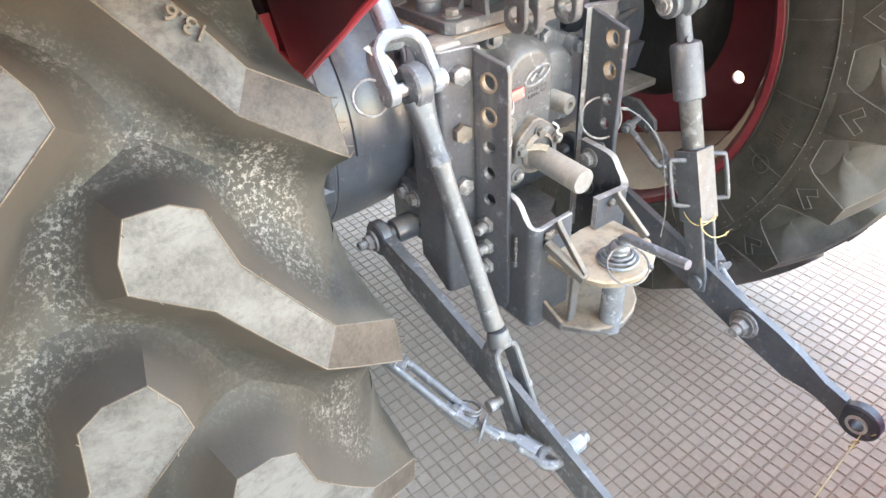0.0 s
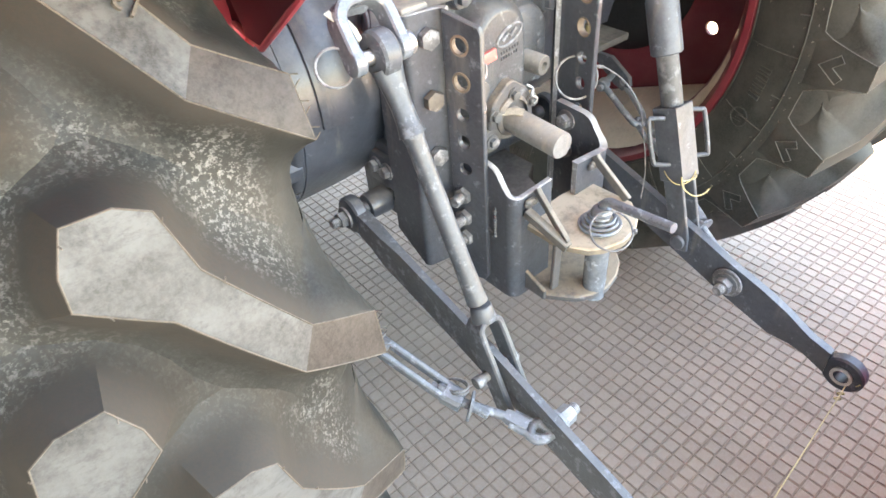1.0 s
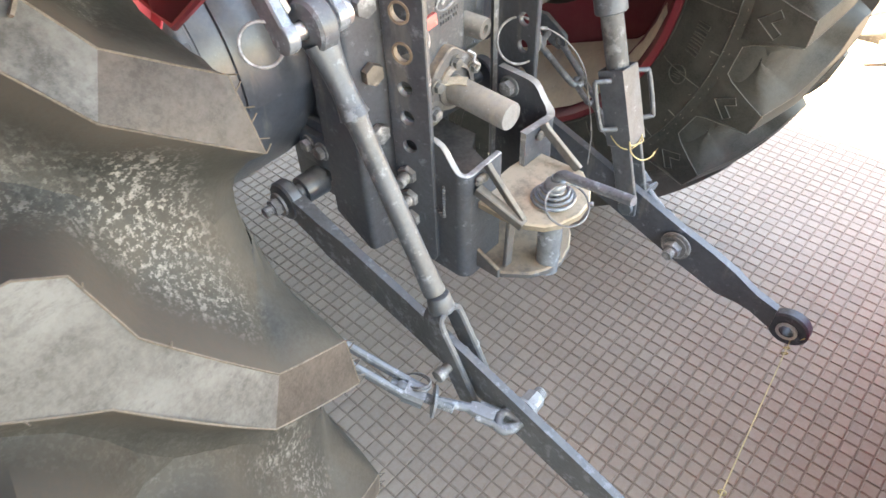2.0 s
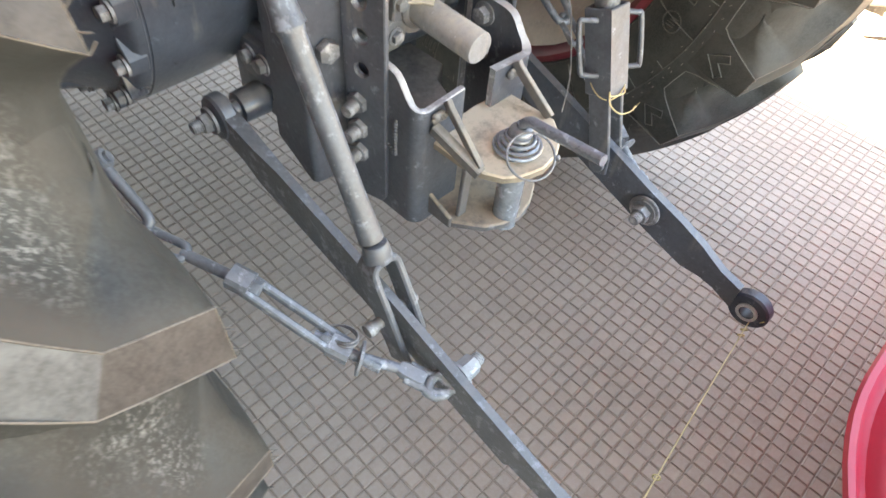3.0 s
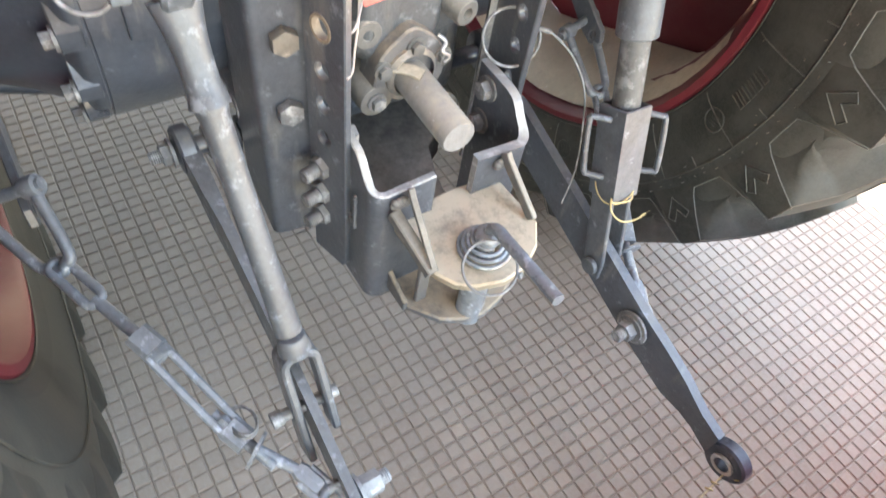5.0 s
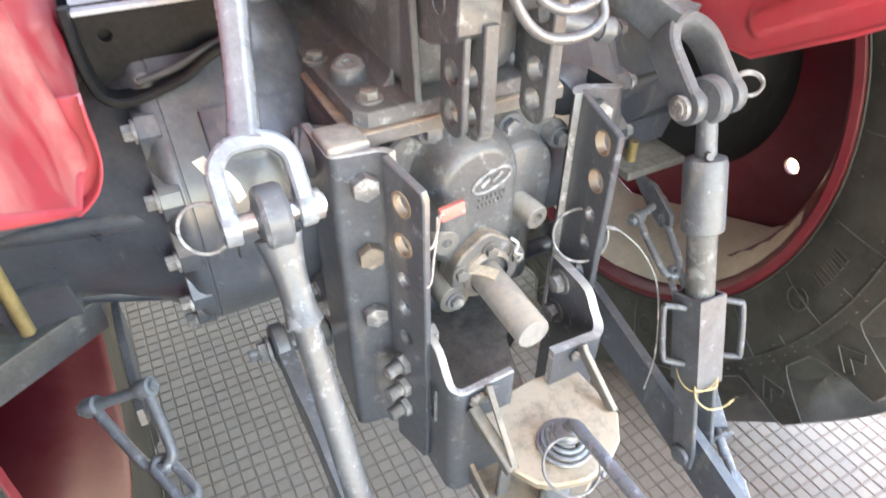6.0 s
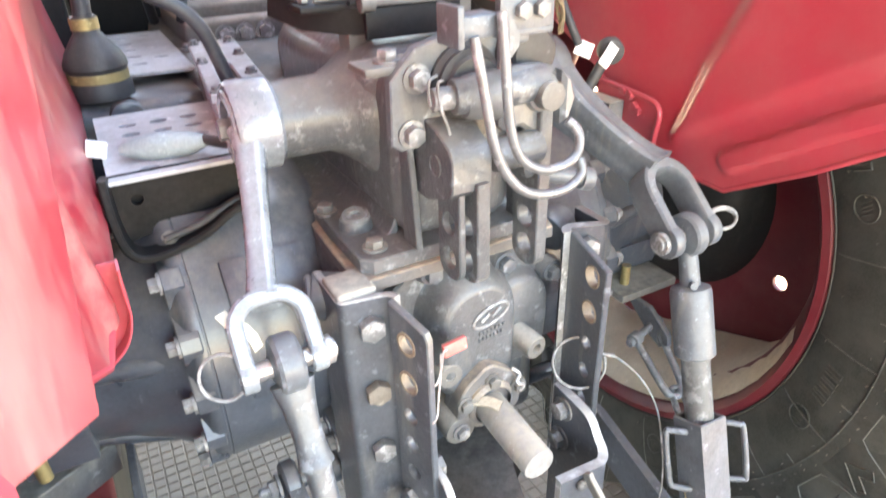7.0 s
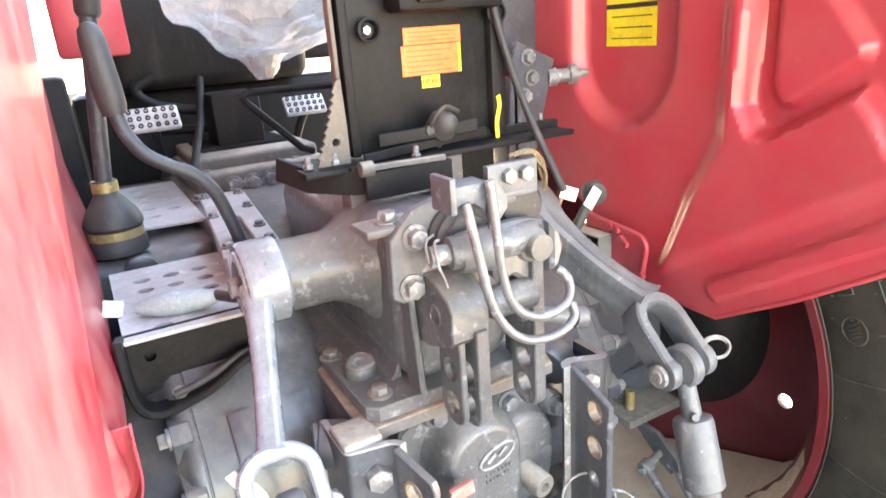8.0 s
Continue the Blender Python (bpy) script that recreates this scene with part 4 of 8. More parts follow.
def right_rod():
    top, bot = V(0.217, -0.352, 0.766), V(0.196, -0.487, 0.372)
    d = (bot - top).normalized()
    L = (bot - top).length
    bm = bmesh.new()
    lathe(bm, [(0.055, 0.0), (0.055, 0.013), (0.058, 0.0205), (0.064, 0.022), (0.134, 0.022), (0.136, 0.020), (0.136, 0.0)], top, d, 30)
    rod = part("levelling_rod", bm, m_hitch2, tractor, "grey levelling lift rod with a capped screw")
    bm = bmesh.new()
    ball_end(bm, top, 0.024, 0.020)
    cyl(bm, top + d * 0.018, top + d * 0.060, 0.010, 0.011, 18)
    cyl(bm, top + d * 0.05 + V(-0.006, -0.008, 0), top + d * 0.05 + V(-0.012, -0.016, 0.004), 0.004, seg=10)
    part("ball_joint", bm, m_hitch2, rod)
    bm = bmesh.new()
    cyl(bm, top + d * 0.13, top + d * 0.25, 0.0155, seg=24)
    part("screw_tube", bm, m_rod2, rod, "worn dark tube with flaking paint")
    # square sleeve
    bm = bmesh.new()
    x = V(1, 0, 0) - d * d.x
    x.normalize()
    y = d.cross(x)
    ang = radians(0)
    x, y = x * math.cos(ang) + y * math.sin(ang), y * math.cos(ang) - x * math.sin(ang)
    w, t = 0.0195, 0.0035
    sq = [(-w, -w), (w, -w), (w, w), (-w, w)]
    inn = [(-w + t, -w + t), (w - t, -w + t), (w - t, w - t), (-w + t, w - t)]
    prism(bm, sq, top + d * 0.208, x, y, 0.112, [inn])
    sleeve = part("square_sleeve", bm, m_hitch2, rod, "grey square steel sleeve")
    for k in (1, -1):
        bm = bmesh.new()
        o = top + d * 0.222 + (x if k > 0 else -x) * w
        out = (x * (0.8 * k) + V(0, -0.6 * k, 0)).normalized()
        far = 0.034 if k > 0 else 0.024
        pts = [o, o + out * (far - 0.006), o + out * far + d * 0.006, o + out * far + d * 0.062, o + out * (far - 0.006) + d * 0.069, o + d * 0.070]
        tube(bm, curve(pts, 4), 0.0036, 10)
        part("loop_handle", bm, m_rod, rod, "bent round-bar handle")
    # fork over the lower link
    bm = bmesh.new()
    for k in (-1, 1):
        q = top + d * 0.300
        o = q + V(1, 0, 0) * (k * 0.0145 - 0.003)
        outline = [(-0.016, 0.0), (0.016, 0.0), (0.0155, 0.110), (0.010, 0.134), (-0.010, 0.134), (-0.0155, 0.110)]
        prism(bm, outline, o, (d.cross(V(1, 0, 0))).normalized(), d, 0.006)
    box(bm, top + d * 0.312 - V(0.013, 0.012, 0.004), top + d * 0.312 + V(0.013, 0.012, 0.008), 0.002)
    part("fork", bm, m_hitch2, rod, "grey flat-bar fork")
    bm = bmesh.new()
    cyl(bm, V(0.174, -0.487, 0.372), V(0.220, -0.487, 0.372), 0.009, seg=20)
    cyl(bm, V(0.171, -0.487, 0.372), V(0.178, -0.487, 0.372), 0.0115, seg=24, bevel=0.0015)
    part("fork_pin", bm, m_hitch2, rod, "round-headed pin")
    return rod


m_rod2 = coated("worn_dark_tube", (0.07, 0.075, 0.08), 0.5, 0.25, 0.35, grain=60)
right_rod()


def link_bar(bm, pts, w, heights, edge=0.0048):
    """A flat bar standing on edge, along pts in the y-z run, with a height (and, given a list, a width) at each point."""
    rows = []
    widths = w if isinstance(w, (list, tuple)) else [w] * len(pts)
    for p, h, w in zip(pts, heights, widths):
        p = Vector(p)
        rows.append([bm.verts.new(p + V(a, 0, b)) for a, b in ((-w / 2, -h), (w / 2, -h), (w / 2, h), (-w / 2, h))])
    for a, b in zip(rows, rows[1:]):
        for j in range(4):
            bm.faces.new((a[j], a[(j + 1) % 4], b[(j + 1) % 4], b[j]))
    bm.faces.new(rows[0])
    bm.faces.new(list(reversed(rows[-1])))
    bmesh.ops.bevel(bm, geom=[e for e in bm.edges if len(e.link_faces) == 2 and e.calc_face_angle(0) > 0.9], offset=edge, segments=3, profile=0.5, affect="EDGES")


def left_link():
    bm = bmesh.new()
    pts = [(-0.207, -0.205, 0.472), (-0.206, -0.235, 0.461), (-0.206, -0.262, 0.448), (-0.206, -0.30, 0.437), (-0.207, -0.40, 0.412), (-0.209, -0.50, 0.388), (-0.211, -0.60, 0.360), (-0.211, -0.668, 0.340), (-0.211, -0.674, 0.343), (-0.210, -0.715, 0.331), (-0.208, -0.745, 0.322), (-0.206, -0.765, 0.316)]
    link_bar(bm, pts, [0.019, 0.018, 0.016, 0.0115] + [0.0095] * 6 + [0.012, 0.014], [0.019, 0.021, 0.026, 0.029, 0.029, 0.029, 0.029, 0.0285, 0.0235, 0.020, 0.016, 0.014], 0.0040)
    link = part("lower_link", bm, m_link, tractor, "grey flat-bar lower link, raised", 50)
    bm = bmesh.new()
    ball_end(bm, V(-0.208, -0.190, 0.475), 0.028, 0.024)
    part("front_eye", bm, m_axle, link, "cast front eye of the link")
    bm = bmesh.new()
    cyl(bm, V(-0.226, -0.190, 0.475), V(-0.120, -0.190, 0.475), 0.0115, seg=18)
    cyl(bm, V(-0.186, -0.190, 0.475), V(-0.150, -0.190, 0.475), 0.0195, 0.021, 20, 0.002)
    part("hinge_stud", bm, m_axle, link)
    bolt(link, (-0.222, -0.190, 0.475), (-1, 0, 0), 0.0125, 0.010, stud=0.012)
    bm = bmesh.new()
    ball_end(bm, V(-0.205, -0.787, 0.312), 0.028, 0.024)
    part("rear_eye", bm, m_hitch, link, "ball-joint eye")
    # check-chain stud
    bolt(link, (-0.203, -0.584, 0.374), (1, 0, 0), 0.0125, 0.020, material=m_film_bolt, stud=0.010)
    return link


m_link = coated("link_paint", (0.085, 0.095, 0.108), 0.36, 0.10, 0.26, grain=50)
m_film_bolt = coated("pale_nut", (0.26, 0.28, 0.30), 0.5, 0.1, 0.2)
left_link()


def right_link():
    bm = bmesh.new()
    pts = [(0.192, -0.20, 0.483), (0.192, -0.26, 0.456), (0.192, -0.285, 0.445), (0.194, -0.40, 0.402), (0.196, -0.487, 0.368), (0.199, -0.571, 0.334), (0.203, -0.622, 0.314), (0.206, -0.645, 0.303), (0.208, -0.662, 0.298), (0.210, -0.676, 0.2925), (0.213, -0.698, 0.282), (0.216, -0.730, 0.268)]
    link_bar(bm, pts, 0.0125, [0.018, 0.020, 0.030, 0.031, 0.031, 0.031, 0.031, 0.030, 0.026, 0.0215, 0.0175, 0.0195])
    link = part("lower_link", bm, m_hitch, tractor, "grey flat-bar lower link, hanging lower", 50)
    bm = bmesh.new()
    ball_end(bm, V(0.221, -0.753, 0.259), 0.029, 0.024)
    part("rear_eye", bm, m_blue, link, "dark blue ball-joint eye with a steel bush")
    bm = bmesh.new()
    lathe(bm, [(-0.013, 0.0105), (-0.013, 0.0150), (0.013, 0.0150), (0.013, 0.0105), (-0.013, 0.0105)], V(0.221, -0.753, 0.259), (1, 0, 0), 28)
    part("bush", bm, m_zinc, link, "bare steel bush")
    bm = bmesh.new()
    cyl(bm, V(0.191, -0.571, 0.334), V(0.187, -0.571, 0.334), 0.0235, seg=32, bevel=0.001)
    part("washer", bm, m_bolt, link)
    bolt(link, (0.187, -0.571, 0.334), (-1, 0, 0), 0.0135, 0.012, stud=0.012)
    bm = bmesh.new()
    ball_end(bm, V(0.192, -0.190, 0.487), 0.028, 0.024)
    cyl(bm, V(0.200, -0.190, 0.487), V(0.120, -0.190, 0.487), 0.0115, seg=18)
    part("front_eye", bm, m_axle, link)
    return link


m_blue = coated("dark_blue_eye", (0.035, 0.045, 0.07), 0.35, 0.08, 0.15)
right_link()


# drop plates, one on each side of the gearbox
m_tabdust = coated("dusty_plate_top", (0.14, 0.145, 0.15), 0.5, 0.75, 0.1, grain=90, dust_color=(0.50, 0.45, 0.37))


def bent_sheet(bm, path, thick, low, worn=0):
    """An upright sheet folded along a plan path of (x, y, top z); its body lies to the left of the path. The top edge takes material slot worn."""
    k = len(path)
    rows = []
    for i, (x, y, top) in enumerate(path):
        a, b = path[max(i - 1, 0)], path[min(i + 1, k - 1)]
        d = V(b[0] - a[0], b[1] - a[1], 0).normalized()
        n = V(-d.y, d.x, 0)
        z0 = low[i] if isinstance(low, (list, tuple)) else low
        c = 0.0013
        p, q = V(x, y, 0), V(x, y, 0) + n * thick
        rows.append([bm.verts.new(w) for w in (p + V(0, 0, z0 + c), p + V(0, 0, top - c), p + n * c + V(0, 0, top), q - n * c + V(0, 0, top), q + V(0, 0, top - c), q + V(0, 0, z0 + c), q - n * c + V(0, 0, z0), p + n * c + V(0, 0, z0))])
    for a, b in zip(rows, rows[1:]):
        for j in range(8):
            f = bm.faces.new((a[j], a[(j + 1) % 8], b[(j + 1) % 8], b[j]))
            if j in (1, 2, 3):
                f.material_index = worn
    bm.faces.new(rows[0])
    f = bm.faces.new(list(reversed(rows[-1])))
    f.material_index = worn


def bend(a, b, c, r, n=6):
    """Points of a rounded corner at b between legs a-b and b-c."""
    a, b, c = V(*a, 0), V(*b, 0), V(*c, 0)
    u, v = (a - b).normalized(), (c - b).normalized()
    half = u.angle(v) / 2
    t = r / math.tan(half)
    m = b + (u + v).normalized() * (r / math.sin(half))
    p, q = b + u * t - m, b + v * t - m
    return [tuple((m + p.lerp(q, i / n).normalized() * r).xy) for i in range(n + 1)]


m_worn = coated("worn_plate_edge", (0.30, 0.31, 0.32), 0.45, 0.30, 0.25, metal=0.25, grain=140, dust_color=(0.46, 0.41, 0.35))
m_dirty_bolt = coated("dirty_bolt_head", (0.17, 0.15, 0.13), 0.55, 0.45, 0.2, metal=0.2, grain=120, dust_color=(0.34, 0.27, 0.20))
m_rust = coated("rusty_hole_rim", (0.20, 0.155, 0.115), 0.8, 0.45, 0.2, grain=200, dust_color=(0.40, 0.33, 0.26))


def build_drop_plate(s):
    bm = bmesh.new()
    t = 0.008
    k = s
    # wide leaf with a rounded side fold, then the hole leaf, bent towards the rear
    if s < 0:
        end = (0.0885, -0.350)
        path = [(0.151, -0.215)] + bend((0.151, -0.215), (0.151, -0.2835), (0.106, -0.2905), 0.009) + [(0.135, -0.2862), (0.120, -0.2885)] + bend((0.140, -0.2855), (0.1035, -0.2915), end, 0.011)
    else:
        end = (0.1165, -0.3435)
        path = [(0.179, -0.225)] + bend((0.179, -0.225), (0.179, -0.2835), (0.128, -0.2605), 0.008) + bend((0.160, -0.2765), (0.1275, -0.2605), end, 0.009)
    crest = 0.766 if s < 0 else 0.760
    pts = [(s * x, y, crest) for x, y in path]
    low = [0.43 if y > -0.27 and s < 0 else 0.395 for x, y, z in pts]
    bent_sheet(bm, pts, t * (1 if s < 0 else -1), low, 1)
    a, b = V(s * path[-1][0], path[-1][1], 0), V(s * end[0], end[1], 0)
    L = (b - a).length
    u = (b - a).normalized()
    h0 = L - (0.030 if s < 0 else 0.0235)
    holes = [(h0, 0.728, 0.0125), (h0, 0.683, 0.0125), (h0, 0.640, 0.0085), (h0, 0.602, 0.0085), (h0, 0.562, 0.0085)]
    prism(bm, [(0, 0.376), (L - 0.006, 0.376), (L, 0.386), (L, 0.745), (L - 0.004, crest - 0.013), (0, crest - 0.0005)], a, u, (0, 0, 1), t * (-k), [circle2(h, z, r, 20) for h, z, r in holes])
    ob = part("drop_plate", bm, [m_plate, m_worn], tractor, "tall bent steel hitch plate with a row of holes")
    n = u.cross(V(0, 0, 1)) * (-k)
    for h, z, r in holes[:2]:
        b2 = bmesh.new()
        c = a + u * h + V(0, 0, z)
        lathe(b2, [(-0.0005, r * 1.10), (-0.0010, r * 0.96), (0.002, r * 0.88), (0.006, r * 0.84), (0.0085, r * 0.80), (0.0085, r * 1.02), (-0.0005, r * 1.10)], c, n, 20)
        part("hole_bush", b2, m_rust, ob, "dirty pressed bush in the plate hole")
    if s < 0:
        bm = bmesh.new()
        box(bm, (-0.150, -0.2805, 0.7590), (-0.110, -0.236, 0.7715), 0.004, 3)
        part("top_tab", bm, m_tabdust, ob, "dusty folded top of the plate")
    for i, z in enumerate((0.735, 0.657, 0.578)):
        bolt(ob, (-0.123, -0.2885, z) if s < 0 else (0.152, -0.2725, z), (-0.13, -1, 0) if s < 0 else (-0.42, -1, 0), 0.0135, 0.011, washer=False, material=m_dirty_bolt if i == 1 else m_bolt)
    for z in (0.519, 0.482, 0.447):
        bolt(ob, a + u * (L - 0.036) - n * 0.0 + V(s * 0.0, 0, z), -n if (-n).x * s > 0 else n, 0.0130, 0.013, stud=0.016)
    return ob


build_drop_plate(-1)
build_drop_plate(1)


# link pin bracket on the left: flat plate with two bolts behind the lower link
bm = bmesh.new()
box(bm, (-0.140, -0.235, 0.44), (-0.128, -0.12, 0.56), 0.004)
box(bm, (-0.150, -0.225, 0.495), (-0.120, -0.155, 0.545), 0.004)
pin_plate = part("link_bracket", bm, m_axle, tractor, "dark bracket that carries the lower link")
for y in (-0.205, -0.178):
    bolt(pin_plate, (-0.150, y, 0.527), (-1, 0, 0), 0.0095, 0.008)


# rear cover and power take-off
def build_rear_cover():
    bm = bmesh.new()
    ol = [(-0.085, 0.55), (-0.05, 0.53), (0.05, 0.53), (0.085, 0.55), (0.095, 0.61), (0.103, 0.655), (0.108, 0.690), (0.126, 0.693), (0.131, 0.704), (0.124, 0.716), (0.100, 0.724), (0.070, 0.742), (0.058, 0.748), (0.040, 0.748), (0.020, 0.744), (-0.018, 0.752), (-0.030, 0.764), (-0.044, 0.765), (-0.053, 0.755), (-0.078, 0.735), (-0.092, 0.700), (-0.098, 0.64)]
    prism(bm, ol, (0, -0.222, 0), (1, 0, 0), (0, 0, 1), 0.022, edge=0.003)
    cover = part("rear_cover", bm, m_cast, gearbox, "dusty cast rear cover with a domed boss")

    def boss(cx, top, low, rings):
        """A boss with a round head and straight flanks, narrowing towards its face."""
        b = bmesh.new()
        rows = []
        for y, r in rings:
            rows.append([b.verts.new((cx + r * math.cos(radians(q)), y, (top if q <= 180 else low) + r * math.sin(radians(q)))) for q in range(0, 360, 9)])
        m = len(rows[0])
        for p, q in zip(rows, rows[1:]):
            for j in range(m):
                b.faces.new((p[j], p[(j + 1) % m], q[(j + 1) % m], q[j]))
        b.faces.new(rows[-1])
        return part("boss", b, m_cast, cover)

    boss(0.003, 0.690, 0.630, ((-0.240, 0.066), (-0.246, 0.060), (-0.255, 0.0555), (-0.268, 0.0515), (-0.276, 0.0475), (-0.281, 0.0425), (-0.2828, 0.0385), (-0.2830, 0.036)))
    boss(0.066, 0.674, 0.640, ((-0.240, 0.050), (-0.245, 0.045), (-0.258, 0.042), (-0.264, 0.0385), (-0.266, 0.034)))
    for p in ((-0.040, -0.244, 0.751), (0.050, -0.244, 0.735), (0.117, -0.244, 0.704), (0.095, -0.244, 0.655), (0.090, -0.244, 0.61), (-0.082, -0.244, 0.685), (-0.085, -0.244, 0.60)):
        b = bmesh.new()
        lathe(b, [(0.0, 0.0165), (0.008, 0.0150), (0.011, 0.0135), (0.011, 0.0)], p, (0, -1, 0), 24)
        part("bolt_boss", b, m_cast, cover)
        bolt(cover, (p[0], p[1] - 0.011, p[2]), (0, -1, 0), 0.0095, 0.009, material=m_rod)
    # raised emblem: a plain slanted oval
    bm = bmesh.new()
    pts = [V(0.015 + 0.022 * math.cos(a), -0.2835, 0.695 + 0.011 * math.sin(a) + 0.006 * math.cos(a)) for a in [2 * math.pi * i / 28 for i in range(28)]]
    tube(bm, pts, 0.0020, 6, True)
    tube(bm, [V(0.003, -0.2835, 0.690), V(0.012, -0.2845, 0.698), V(0.016, -0.2845, 0.694), V(0.027, -0.2835, 0.702)], 0.0022, 6)
    part("emblem", bm, m_bolt, cover, "raised oval casting mark")
    for i, (z, w) in enumerate(((0.672, 0.030), (0.664, 0.028))):
        for j in range(7):
            x = 0.000 + j * w / 6
            bm = bmesh.new()
            box(bm, (x, -0.2845, z + j * 0.0006), (x + w / 9, -0.2815, z + 0.0048 + j * 0.0006), 0.0006, 1)
            part("raised_bar", bm, m_cast, cover)
    # plain tube stub
    bm = bmesh.new()
    lathe(bm, [(0.0, 0.0), (0.0, 0.0145), (0.052, 0.0145), (0.054, 0.013), (0.054, 0.006), (0.046, 0.0055), (0.046, 0.0)], (0.060, -0.246, 0.643), V(0.12, -1, -0.06), 26)
    part("pipe_stub", bm, m_dusty, cover, "short dusty pipe stub")
    bm = bmesh.new()
    lathe(bm, [(0.0, 0.0), (0.0, 0.0155), (0.034, 0.0155), (0.036, 0.014), (0.036, 0.006), (0.030, 0.0055), (0.030, 0.0)], (-0.036, -0.248, 0.632), (0, -1, 0), 24)
    part("lever_boss", bm, m_dusty, cover, "round boss with a bore")
    # flange round the shaft
    bm = bmesh.new()
    ol = []
    for i in range(48):
        a = 2 * math.pi * i / 48
        r = 0.040 + 0.006 * max(0.0, math.cos(3 * (a - radians(90)))) ** 2
        ol.append((0.006 + r * math.cos(a), 0.592 + r * math.sin(a)))
    prism(bm, ol, (0, -0.264, 0), (1, 0, 0), (0, 0, 1), 0.033, edge=0.002)
    lathe(bm, [(0.0, 0.030), (0.010, 0.029), (0.014, 0.024)], (0.006, -0.290, 0.588), (0, -1, 0), 32)
    flange = part("shaft_flange", bm, m_tan_low, cover, "flange caked with tan dust")
    for x, z in ((0.009, 0.6170), (0.043, 0.5975), (-0.0265, 0.5985), (0.030, 0.560)):
        bolt(flange, (x, -0.297, z), (0, -1, 0), 0.0075, 0.006, material=m_dusty)
    bm = bmesh.new()
    lathe(bm, [(0.0, 0.0), (0.0, 0.0185), (0.110, 0.0185), (0.112, 0.0175), (0.112, 0.0)], (0.006, -0.280, 0.583), V(-0.01, -1, -0.05), 32)
    part("power_shaft_cap", bm, m_cap, cover, "grey plastic cap on the power shaft, dusty on top")
    bm = bmesh.new()
    sweep(bm, [V(-0.030, -0.293, 0.597), V(-0.016, -0.297, 0.600), V(-0.003, -0.310, 0.6015), V(0.004, -0.322, 0.6012)], rect_section(0.013, 0.0025, 0.0008), up=(0, -0.3, 1))
    part("cap_strap", bm, m_tan, cover, "bent strap caked with dust")
    bm = bmesh.new()
    cyl(bm, (-0.032, -0.240, 0.5630), (-0.032, -0.297, 0.5615), 0.0185, seg=24, bevel=0.002)
    pl = part("lower_boss", bm, m_dusty, cover)
    bolt(pl, (-0.032, -0.297, 0.5615), (0, -1, 0), 0.008, 0.006)
    bm = bmesh.new()
    tube(bm, curve([V(0.036, -0.296, 0.622), V(0.042, -0.302, 0.616), V(0.036, -0.306, 0.610), V(0.044, -0.308, 0.603), V(0.040, -0.306, 0.596)], 5), 0.0020, 8)
    part("spring_clip", bm, m_wire, cover, "bent wire clip")


m_cap = coated("grey_cap_plastic", (0.185, 0.188, 0.195), 0.45, 0.28, 0.08, grain=150, dust_color=(0.56, 0.46, 0.33))
build_rear_cover()


# drawbar bracket: two bent side plates, two hitch plates, gussets and the hitch pin
m_soot = coated("oily_brown_steel", (0.050, 0.044, 0.038), 0.6, 0.25, 0.05, grain=120)


